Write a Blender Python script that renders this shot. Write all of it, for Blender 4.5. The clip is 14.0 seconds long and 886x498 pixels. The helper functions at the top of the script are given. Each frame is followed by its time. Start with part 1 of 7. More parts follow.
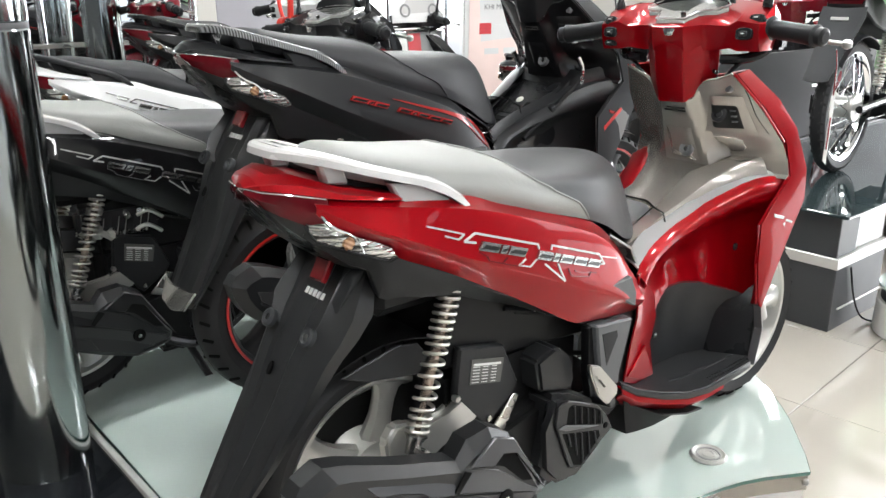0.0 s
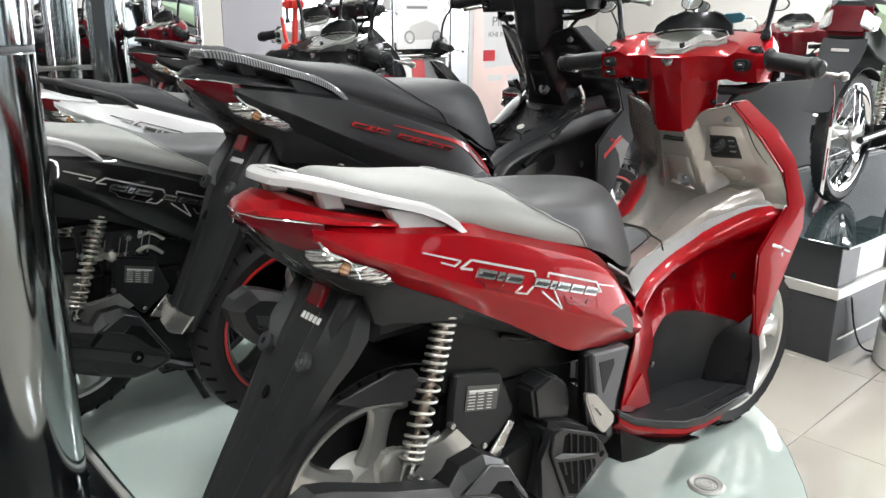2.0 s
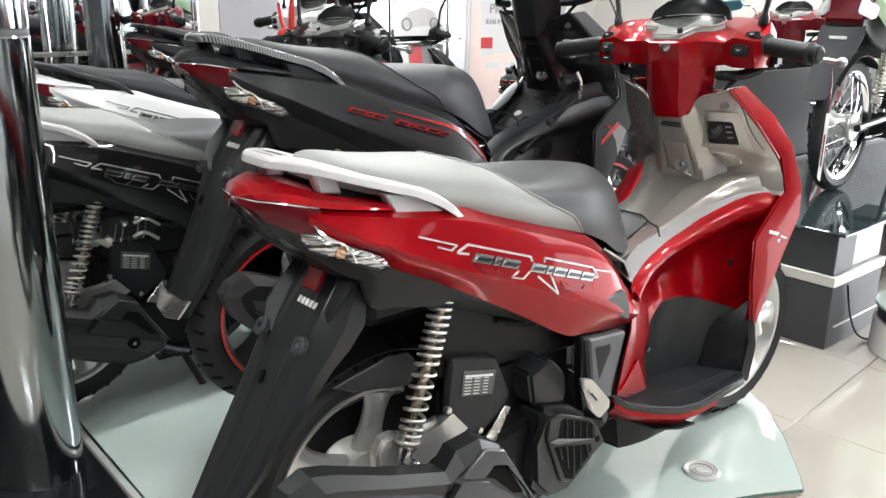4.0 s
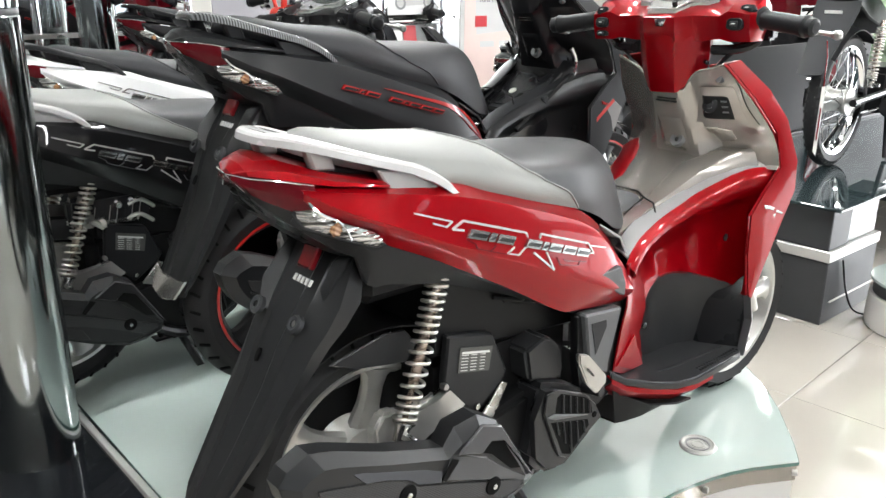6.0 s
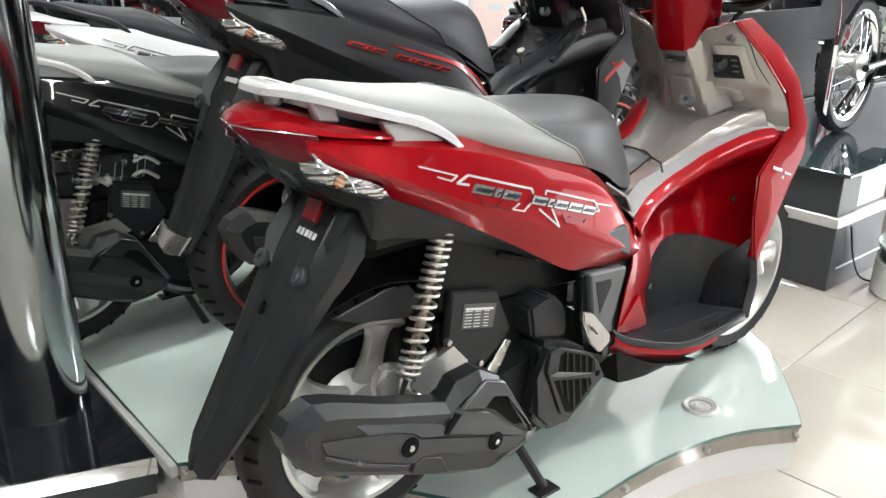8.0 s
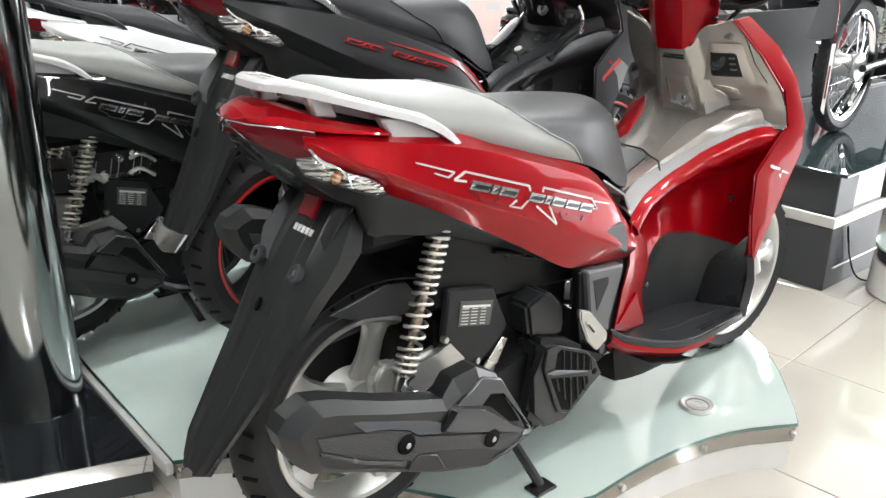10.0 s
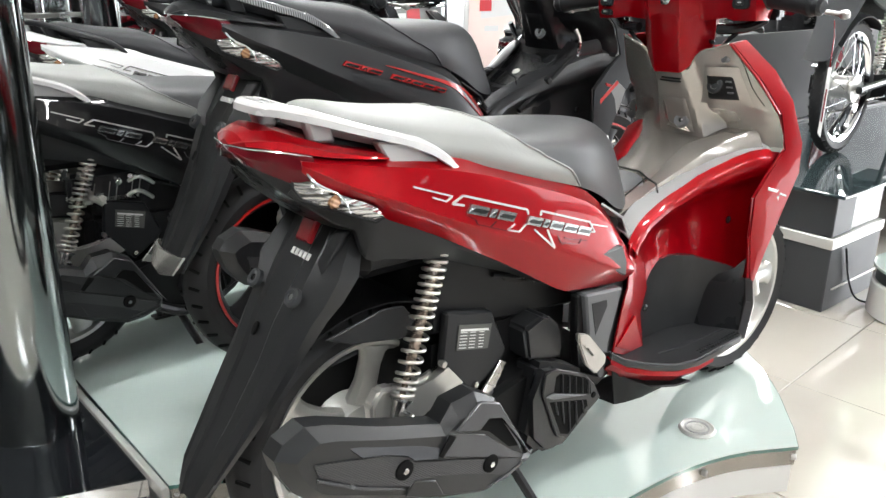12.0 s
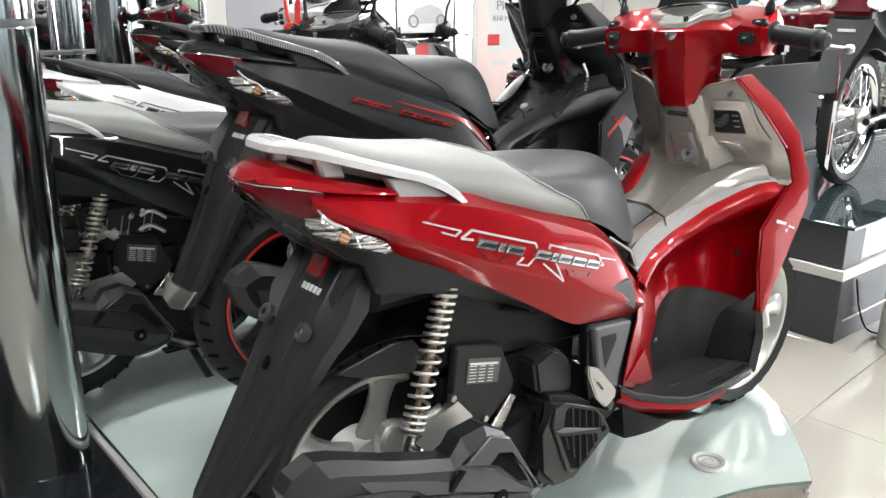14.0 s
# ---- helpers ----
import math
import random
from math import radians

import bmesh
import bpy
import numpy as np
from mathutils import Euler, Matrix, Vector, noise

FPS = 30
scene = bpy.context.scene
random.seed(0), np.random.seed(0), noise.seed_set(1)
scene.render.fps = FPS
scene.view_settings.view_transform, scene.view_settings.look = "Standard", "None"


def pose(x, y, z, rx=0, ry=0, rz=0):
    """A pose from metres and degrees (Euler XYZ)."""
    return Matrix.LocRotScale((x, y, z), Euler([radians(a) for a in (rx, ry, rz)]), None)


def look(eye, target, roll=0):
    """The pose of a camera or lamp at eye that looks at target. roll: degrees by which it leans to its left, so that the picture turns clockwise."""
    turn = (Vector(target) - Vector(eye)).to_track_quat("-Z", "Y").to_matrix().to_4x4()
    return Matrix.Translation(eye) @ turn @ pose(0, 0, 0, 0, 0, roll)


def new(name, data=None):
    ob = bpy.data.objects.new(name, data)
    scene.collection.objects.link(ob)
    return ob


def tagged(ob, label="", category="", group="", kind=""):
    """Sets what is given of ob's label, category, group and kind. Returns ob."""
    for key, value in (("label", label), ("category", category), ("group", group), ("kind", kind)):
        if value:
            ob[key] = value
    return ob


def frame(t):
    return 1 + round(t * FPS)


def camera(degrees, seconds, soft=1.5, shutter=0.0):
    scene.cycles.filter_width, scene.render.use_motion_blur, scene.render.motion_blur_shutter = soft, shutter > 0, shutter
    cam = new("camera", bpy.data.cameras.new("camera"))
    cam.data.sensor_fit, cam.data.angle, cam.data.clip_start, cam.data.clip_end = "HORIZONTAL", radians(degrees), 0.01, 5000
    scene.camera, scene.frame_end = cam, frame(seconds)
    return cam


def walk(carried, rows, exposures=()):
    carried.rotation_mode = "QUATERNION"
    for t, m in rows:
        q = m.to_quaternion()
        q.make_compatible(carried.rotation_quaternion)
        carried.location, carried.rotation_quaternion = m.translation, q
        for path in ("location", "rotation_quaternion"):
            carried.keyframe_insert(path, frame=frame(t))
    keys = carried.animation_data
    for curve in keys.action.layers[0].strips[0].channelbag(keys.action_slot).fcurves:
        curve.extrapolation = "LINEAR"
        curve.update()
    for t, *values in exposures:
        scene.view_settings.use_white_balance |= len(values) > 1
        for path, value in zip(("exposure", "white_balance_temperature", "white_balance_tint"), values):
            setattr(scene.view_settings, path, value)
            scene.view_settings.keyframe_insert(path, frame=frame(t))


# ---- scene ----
cam = camera(55.9, 14.0)
PATH = [
    (0, (-0.796, -1.137, 1.137), (0.45, 0.303, 0.524), 0.0),
    (0.5, (-0.795, -1.136, 1.139), (0.449, 0.31, 0.537), 0.3),
    (1, (-0.794, -1.143, 1.142), (0.451, 0.307, 0.554), 0.4),
    (1.5, (-0.792, -1.145, 1.143), (0.459, 0.309, 0.575), 0.3),
    (2, (-0.79, -1.148, 1.142), (0.46, 0.31, 0.585), 0.6),
    (2.5, (-0.789, -1.149, 1.143), (0.464, 0.308, 0.59), 0.6),
    (3, (-0.789, -1.148, 1.141), (0.466, 0.306, 0.583), 0.7),
    (5.5, (-0.79, -1.151, 1.127), (0.457, 0.285, 0.509), 0.5),
    (6, (-0.788, -1.15, 1.126), (0.461, 0.282, 0.501), 0.3),
    (6.5, (-0.788, -1.152, 1.122), (0.455, 0.28, 0.485), 0.1),
    (7, (-0.79, -1.154, 1.113), (0.449, 0.275, 0.461), 0.2),
    (7.5, (-0.791, -1.154, 1.106), (0.443, 0.269, 0.434), 0.7),
    (8, (-0.786, -1.154, 1.102), (0.435, 0.269, 0.406), 0.7),
    (10.5, (-0.785, -1.152, 1.095), (0.444, 0.265, 0.401), 1.0),
    (11, (-0.786, -1.151, 1.097), (0.445, 0.27, 0.414), 1.0),
    (11.5, (-0.782, -1.151, 1.1), (0.451, 0.274, 0.43), 0.9),
    (12, (-0.781, -1.15, 1.101), (0.458, 0.279, 0.45), 0.9),
    (12.5, (-0.781, -1.151, 1.103), (0.462, 0.281, 0.465), 0.9),
    (13, (-0.783, -1.152, 1.106), (0.457, 0.289, 0.486), 0.8),
    (13.5, (-0.785, -1.155, 1.108), (0.452, 0.299, 0.509), 0.7),
    (14, (-0.786, -1.156, 1.109), (0.45, 0.305, 0.529), 0.5),
]
EXPOSURES = [(0, 0.63), (1.5, 0.60), (2.5, 0.52), (3.0, 0.54), (5.5, 0.71), (8.0, 0.71), (10.5, 0.79), (12.5, 0.80), (13.5, 0.72), (14, 0.66)]
walk(cam, [(t, look(eye, target, roll)) for t, eye, target, roll in PATH], EXPOSURES)

# ---- light ----
FLOOR_Z = -0.13
world = bpy.data.worlds.new("sky")
scene.world = world
world.use_nodes = True
wn = world.node_tree
sky = wn.nodes.new("ShaderNodeTexSky")
sky.sky_type = 'NISHITA'
sky.sun_disc = False
sky.sun_elevation, sky.sun_rotation = radians(48), radians(100)
wn.links.new(sky.outputs[0], wn.nodes["Background"].inputs[0])
wn.nodes["Background"].inputs[1].default_value = 0.10

sun = new("sun", bpy.data.lights.new("sun", 'SUN'))
sun.data.energy, sun.data.angle, sun.data.color = 1.0, radians(12), (1.0, 0.96, 0.9)
sun.matrix_world = look((9, -4, 9), (0, 0, 0))


def area_lamp(name, eye, target, wide, high, watts, colour=(1, 1, 1)):
    lamp = bpy.data.lights.new(name, 'AREA')
    lamp.shape, lamp.size, lamp.size_y, lamp.energy, lamp.color = 'RECTANGLE', wide, high, watts, colour
    ob = new(name, lamp)
    ob.matrix_world = look(eye, target)
    return ob


# daylight in the shop windows
area_lamp("window_light_side", (8.35, 0.4, 1.4), (0, 0.6, 0.7), 6.0, 2.4, 240, (0.97, 0.98, 1.0))
area_lamp("window_light_back", (4.5, 6.35, 1.6), (1.5, 0, 0.6), 3.2, 2.2, 130, (0.97, 0.99, 1.0))
# ceiling fittings
LAMPS = ((-1.6, -4.2), (1.2, -4.2), (4.2, -4.2), (-1.6, -1.4), (1.2, -1.4), (4.2, -1.4), (-1.6, 1.4), (1.2, 1.4), (4.2, 1.4), (1.2, 4.4), (4.2, 4.4))
for lx, ly in LAMPS:
    area_lamp("ceiling_lamp", (lx, ly, 3.0), (lx, ly, 0), 1.2, 0.16, 30, (0.96, 0.99, 1.0))
turned = area_lamp("ceiling_lamp", (6.77, 2.45, 3.0), (6.77, 2.45, 0), 1.2, 0.12, 30, (0.96, 0.99, 1.0))
turned.matrix_world = Matrix.Translation((6.77, 2.45, 3.0)) @ Matrix.Rotation(radians(30), 4, 'Z')


# ---- materials ----
def nodes_of(name):
    m = bpy.data.materials.new(name)
    m.use_nodes = True
    t = m.node_tree
    return m, t, t.nodes["Principled BSDF"]


def put(p, key, value):
    if key in p.inputs:
        p.inputs[key].default_value = value


def paint(name, colour, rough=0.3, metal=0.0, coat=0.0, vary=0.06, grain=900.0, bump=0.02, spots=7.0, rvary=0.08, spec=0.5, island=0.0):
    """A surface with slow stains and fine grain."""
    m, t, p = nodes_of(name)
    co = t.nodes.new("ShaderNodeTexCoord")
    big, fine = t.nodes.new("ShaderNodeTexNoise"), t.nodes.new("ShaderNodeTexNoise")
    big.inputs["Scale"].default_value, big.inputs["Detail"].default_value = spots, 5
    fine.inputs["Scale"].default_value, fine.inputs["Detail"].default_value = grain, 2
    for n in (big, fine):
        t.links.new(co.outputs["Object"], n.inputs["Vector"])
    mix = t.nodes.new("ShaderNodeMixRGB")
    mix.inputs[1].default_value = (*[max(0, c * (1 - vary)) for c in colour], 1)
    mix.inputs[2].default_value = (*[min(1, c * (1 + vary)) for c in colour], 1)
    t.links.new(big.outputs[0], mix.inputs[0])
    out = mix.outputs[0]
    if island:
        info, hue = t.nodes.new("ShaderNodeObjectInfo"), t.nodes.new("ShaderNodeHueSaturation")
        ramp = t.nodes.new("ShaderNodeMapRange")
        ramp.inputs[3].default_value, ramp.inputs[4].default_value = 1 - island, 1 + island
        t.links.new(info.outputs["Random"], ramp.inputs[0])
        t.links.new(ramp.outputs[0], hue.inputs["Value"])
        t.links.new(out, hue.inputs["Color"])
        out = hue.outputs[0]
    t.links.new(out, p.inputs["Base Color"])
    rr = t.nodes.new("ShaderNodeMapRange")
    rr.inputs[3].default_value, rr.inputs[4].default_value = max(0.02, rough - rvary), min(1, rough + rvary)
    t.links.new(big.outputs[0], rr.inputs[0])
    t.links.new(rr.outputs[0], p.inputs["Roughness"])
    put(p, "Metallic", metal), put(p, "Coat Weight", coat), put(p, "Coat Roughness", 0.03), put(p, "Specular IOR Level", spec)
    if bump:
        b = t.nodes.new("ShaderNodeBump")
        b.inputs["Strength"].default_value, b.inputs["Distance"].default_value = bump, 0.002
        t.links.new(fine.outputs[0], b.inputs["Height"])
        t.links.new(b.outputs[0], p.inputs["Normal"])
    return m


def metallic_paint(name, colour, dark, metal=0.12, rough=0.45, coat=0.8):
    """Car paint: a pearl base under clear coat."""
    m, t, p = nodes_of(name)
    co, fl = t.nodes.new("ShaderNodeTexCoord"), t.nodes.new("ShaderNodeTexNoise")
    fl.inputs["Scale"].default_value = 1800
    t.links.new(co.outputs["Object"], fl.inputs["Vector"])
    mix = t.nodes.new("ShaderNodeMixRGB")
    mix.inputs[1].default_value, mix.inputs[2].default_value = (*dark, 1), (*colour, 1)
    t.links.new(fl.outputs[0], mix.inputs[0])
    t.links.new(mix.outputs[0], p.inputs["Base Color"])
    put(p, "Metallic", metal), put(p, "Roughness", rough), put(p, "Specular IOR Level", 0.05), put(p, "Coat Weight", coat), put(p, "Coat Roughness", 0.015)
    return m


def glassy(name, colour, rough=0.02, transmission=1.0, ior=1.45, alpha=1.0):
    m, t, p = nodes_of(name)
    co, n = t.nodes.new("ShaderNodeTexCoord"), t.nodes.new("ShaderNodeTexNoise")
    n.inputs["Scale"].default_value = 12
    t.links.new(co.outputs["Object"], n.inputs["Vector"])
    rr = t.nodes.new("ShaderNodeMapRange")
    rr.inputs[3].default_value, rr.inputs[4].default_value = rough, rough + 0.04
    t.links.new(n.outputs[0], rr.inputs[0])
    t.links.new(rr.outputs[0], p.inputs["Roughness"])
    put(p, "Base Color", (*colour, 1)), put(p, "Transmission Weight", transmission), put(p, "IOR", ior), put(p, "Alpha", alpha)
    return m


def ribbed(name, colour, scale, strength, rough, metal=0.0, coat=0.0, turn=45, second=None, spec=0.5):
    """A surface with fine ribs, like lamp optics or woven carbon film."""
    m, t, p = nodes_of(name)
    co, mp, w = t.nodes.new("ShaderNodeTexCoord"), t.nodes.new("ShaderNodeMapping"), t.nodes.new("ShaderNodeTexWave")
    mp.inputs["Rotation"].default_value = (0, radians(turn), 0)
    w.inputs["Scale"].default_value, w.inputs["Distortion"].default_value = scale, 0.3
    t.links.new(co.outputs["Object"], mp.inputs["Vector"])
    t.links.new(mp.outputs[0], w.inputs["Vector"])
    mix = t.nodes.new("ShaderNodeMixRGB")
    mix.inputs[1].default_value, mix.inputs[2].default_value = (*colour, 1), (*(second or colour), 1)
    t.links.new(w.outputs[1], mix.inputs[0])
    t.links.new(mix.outputs[0], p.inputs["Base Color"])
    b = t.nodes.new("ShaderNodeBump")
    b.inputs["Strength"].default_value, b.inputs["Distance"].default_value = strength, 0.002
    t.links.new(w.outputs[1], b.inputs["Height"])
    t.links.new(b.outputs[0], p.inputs["Normal"])
    put(p, "Roughness", rough), put(p, "Metallic", metal), put(p, "Coat Weight", coat), put(p, "Specular IOR Level", spec)
    return m


def crystal(name):
    """Faceted reflector under a clear lens."""
    m, t, p = nodes_of(name)
    co, v, n = t.nodes.new("ShaderNodeTexCoord"), t.nodes.new("ShaderNodeTexVoronoi"), t.nodes.new("ShaderNodeTexNoise")
    v.inputs["Scale"].default_value, n.inputs["Scale"].default_value = 85, 48
    mp = t.nodes.new("ShaderNodeMapping")
    mp.inputs["Scale"].default_value = (0.28, 0.28, 2.4)
    t.links.new(co.outputs["Object"], mp.inputs["Vector"])
    for q in (v, n):
        t.links.new(mp.outputs[0], q.inputs["Vector"])
    ramp = t.nodes.new("ShaderNodeValToRGB")
    ramp.color_ramp.elements[0].position, ramp.color_ramp.elements[0].color = 0.38, (0.05, 0.045, 0.04, 1)
    ramp.color_ramp.elements[1].position, ramp.color_ramp.elements[1].color = 0.53, (0.80, 0.79, 0.77, 1)
    t.links.new(n.outputs[0], ramp.inputs[0])
    t.links.new(ramp.outputs[0], p.inputs["Base Color"])
    b = t.nodes.new("ShaderNodeBump")
    b.inputs["Strength"].default_value, b.inputs["Distance"].default_value = 0.6, 0.004
    t.links.new(v.outputs[0], b.inputs["Height"])
    t.links.new(b.outputs[0], p.inputs["Normal"])
    put(p, "Roughness", 0.12), put(p, "Metallic", 0.8), put(p, "Coat Weight", 1.0)
    return m


def glow(name, colour, strength):
    m, t, p = nodes_of(name)
    put(p, "Base Color", (*colour, 1)), put(p, "Emission Color", (*colour, 1)), put(p, "Emission Strength", strength)
    return m


RED = metallic_paint("pearl_red_paint", (0.37, 0.0011, 0.0062), (0.26, 0.0007, 0.0042), 0.48, 0.33, 0.6)
DARK_RED = metallic_paint("deep_red_paint", (0.17, 0.004, 0.012), (0.12, 0.003, 0.008))
GLOSS_BLACK = metallic_paint("gloss_black_paint", (0.012, 0.012, 0.013), (0.008, 0.008, 0.009))
MATTE_BLACK_PAINT = paint("satin_black_paint", (0.016, 0.0165, 0.018), 0.36, 0.2, 0.0, 0.05, spec=0.35)
WHITE_PAINT = paint("gloss_white_paint", (0.78, 0.78, 0.78), 0.2, 0, 0.8, 0.03, bump=0)
GREEN_PAINT = paint("pale_green_paint", (0.45, 0.60, 0.42), 0.25, 0, 0.8, 0.04, bump=0)
PLASTIC = paint("grained_black_plastic", (0.015, 0.0155, 0.017), 0.40, 0, 0, 0.12, 1400, 0.08, spec=0.3)
PLASTIC_SOFT = paint("satin_black_plastic", (0.014, 0.0145, 0.016), 0.28, 0, 0, 0.1, 1200, 0.04, spec=0.28)
DEEP_BLACK = paint("oily_black_casting", (0.008, 0.008, 0.0085), 0.42, 0, 0, 0.2, 300, 0.12, spec=0.22)
GAP_PLASTIC = paint("rough_black_plastic", (0.009, 0.009, 0.0095), 0.55, 0, 0, 0.15, 900, 0.08, spec=0.2)
SHIELD_PLASTIC = paint("moulded_black_plastic", (0.016, 0.0165, 0.0175), 0.33, 0, 0, 0.12, 1600, 0.06, spec=0.45)
WELL_PLASTIC = paint("grained_charcoal_plastic", (0.027, 0.0275, 0.029), 0.36, 0, 0, 0.1, 1500, 0.08, spec=0.4)
PALE_PLASTIC = paint("pale_grey_plastic", (0.36, 0.36, 0.355), 0.36, 0.1, 0.1, 0.05, 1400, 0.03)
BOARD_GREY = paint("slate_grey_laminate", (0.030, 0.030, 0.033), 0.55, 0, 0, 0.08, 500, 0.02, spots=3, spec=0.25)
GREY_PLASTIC = paint("mid_grey_plastic", (0.115, 0.118, 0.122), 0.42, 0.1, 0, 0.06, 1400, 0.05)
TAUPE = paint("warm_grey_satin_plastic", (0.41, 0.383, 0.353), 0.25, 0.72, 0.0, 0.02, 1600, 0, spots=3, rvary=0.02)
GAP = paint("dark_gap", (0.006, 0.006, 0.006), 0.8, 0, 0, 0.1, 900, 0, spec=0.1)
MUD_GREY = paint("dark_grey_plastic", (0.036, 0.038, 0.041), 0.5, 0, 0, 0.1, 1400, 0.05, spec=0.3)
# satin black plastic made paler: ceiling sheen on raised shield facets, put into colour
SHEEN_PLASTIC = paint("black_plastic_painted_sheen", (0.055, 0.056, 0.060), 0.25, 0, 0, 0.1, 1400, 0.05, spec=0.5)
RUBBER = paint("tyre_rubber", (0.020, 0.020, 0.021), 0.6, 0, 0, 0.15, 700, 0.1, spec=0.3)
GRIP_RUBBER = ribbed("grip_rubber", (0.022, 0.023, 0.025), 70, 0.3, 0.5, turn=90)
ALLOY = paint("cast_alloy", (0.56, 0.555, 0.53), 0.30, 0.75, 0.2, 0.06, 900, 0.03)
BLACK_ALLOY = paint("black_alloy", (0.03, 0.03, 0.032), 0.35, 0.5, 0.2, 0.06, 900, 0.03)
STEEL = paint("brushed_steel", (0.55, 0.545, 0.53), 0.28, 1, 0, 0.06, 900, 0.02)
SPRING_STEEL = paint("zinc_spring_steel", (0.58, 0.56, 0.52), 0.3, 0.9, 0, 0.08, 900, 0.02)
COPPER = paint("warm_damper_rod", (0.52, 0.43, 0.37), 0.25, 0.9, 0, 0.08, 900, 0)
CHROME = paint("chrome", (0.82, 0.83, 0.84), 0.05, 1, 0, 0.02, 900, 0, rvary=0.02)
POLE_CHROME = paint("polished_steel_tube", (0.37, 0.40, 0.40), 0.12, 1, 0, 0.04, 900, 0, rvary=0.04)
SEAT_LIGHT = paint("pale_grey_vinyl", (0.31, 0.314, 0.30), 0.5, 0, 0, 0.04, 1500, 0.10)
SEAT_DARK = paint("charcoal_vinyl", (0.060, 0.061, 0.064), 0.42, 0, 0, 0.06, 1500, 0.12)
SEAT_BLACK = paint("black_vinyl", (0.034, 0.035, 0.038), 0.52, 0, 0, 0.06, 1500, 0.12, spec=0.4)
RAIL_WHITE = paint("pearl_white_rail", (0.56, 0.55, 0.545), 0.25, 0.1, 0.7, 0.03, bump=0)
CARBON_RAIL = ribbed("carbon_weave_film", (0.035, 0.036, 0.038), 60, 0.1, 0.25, 0.1, 0.7, 0, (0.24, 0.25, 0.255))
CARBON = ribbed("fine_carbon_texture", (0.016, 0.016, 0.017), 95, 0.35, 0.42, turn=50, second=(0.04, 0.04, 0.042))
LENS_RED = paint("dark_red_lens", (0.115, 0.004, 0.009), 0.14, 0, 0.0, 0.6, 900, 0, spots=14, spec=0.3)
LENS_BRIGHT = paint("bright_red_lens", (0.20, 0.006, 0.010), 0.1, 0, 1.0, 0.2, 900, 0, spots=20)
LENS_CLEAR = crystal("clear_lamp_optics")
AMBER = ribbed("amber_bulb_glass", (0.22, 0.10, 0.045), 40, 0.5, 0.15, 0.2, 1.0, 60, (0.45, 0.24, 0.12))
DECAL_SILVER = paint("silver_decal_film", (0.60, 0.585, 0.57), 0.28, 0.4, 0.4, 0.05, 900, 0)
DECAL_DARK = paint("dark_red_decal_film", (0.16, 0.01, 0.016), 0.25, 0.2, 0.8, 0.05, 900, 0)
EMBLEM = paint("chrome_emblem", (0.42, 0.42, 0.41), 0.16, 0.9, 0.2, 0.15, 300, 0.05)
EMBLEM_RED = paint("red_chrome_emblem", (0.38, 0.012, 0.012), 0.25, 0.1, 0.3, 0.1, 300, 0)
EMBLEM_BLACK = paint("black_emblem", (0.02, 0.02, 0.02), 0.2, 0.2, 0.5, 0.1, 300, 0)
RED_TRIM = paint("red_stripe", (0.46, 0.016, 0.014), 0.3, 0, 0.6, 0.05, 900, 0)
PANEL_GREY = paint("silver_grey_panel", (0.20, 0.20, 0.20), 0.3, 0.3, 0.4, 0.05, 900, 0)
RED_PLASTIC = paint("red_plastic_lock", (0.75, 0.035, 0.02), 0.35, 0, 0, 0.05, 900, 0.02)
PRINT_WHITE = paint("white_print", (0.72, 0.72, 0.70), 0.5, 0, 0, 0.03, 900, 0)
STICKER = paint("dark_metal_sticker", (0.10, 0.10, 0.095), 0.35, 0.4, 0.2, 0.06, 900, 0)
METER = glassy("meter_lens", (0.97, 0.98, 0.97), 0.0, 1.0)
METER_FACE = paint("meter_face", (0.36, 0.37, 0.35), 0.4, 0.1, 0, 0.5, 60, 0, spots=40)
MIRROR = paint("mirror_glass", (0.86, 0.88, 0.88), 0.01, 1, 0, 0.01, 900, 0, rvary=0.01)
BLUE_MIRROR = paint("blue_tint_mirror", (0.10, 0.30, 0.38), 0.08, 0.7, 0.5, 0.05, 900, 0)
FROSTED = paint("back_painted_glass", (0.53, 0.615, 0.58), 0.05, 0, 1.0, 0.03, 400, 0, spots=3, rvary=0.02)
GLASS_EDGE = glassy("green_glass_edge", (0.07, 0.22, 0.18), 0.08, 0.4)
SKIRT = paint("white_laminate_skirt", (0.72, 0.71, 0.68), 0.22, 0, 0.4, 0.05, 500, 0.01)
BLACK_GLASS = paint("black_polished_granite", (0.010, 0.011, 0.013), 0.06, 0, 0.8, 0.2, 300, 0, rvary=0.02)
CABINET_BLACK = paint("charcoal_laminate", (0.042, 0.045, 0.049), 0.42, 0, 0.0, 0.1, 500, 0.01)
BAND_POLISHED = paint("polished_steel_band", (0.74, 0.72, 0.68), 0.10, 0.9, 0, 0.04, 500, 0, rvary=0.03)
BAND = paint("pale_metal_band", (0.62, 0.61, 0.58), 0.3, 0.3, 0.1, 0.05, 500, 0)
DARK_GLASS = paint("smoked_glass_top", (0.035, 0.050, 0.054), 0.03, 0, 0.35, 0.1, 400, 0, rvary=0.01)
TILE = paint("cream_polished_tile", (0.49, 0.455, 0.405), 0.07, 0, 1.0, 0.05, 300, 0, spots=5, rvary=0.04, island=0.03)
GROUT = paint("grey_grout", (0.17, 0.155, 0.14), 0.8, 0, 0, 0.2, 300, 0.1)
# for the unseen south and west walls, darkened to dim what paint and chrome reflect
UNSEEN_WALL = paint("unseen_wall_dark_grey", (0.12, 0.122, 0.125), 0.6, 0, 0, 0.04, 250, 0.03, spots=2)
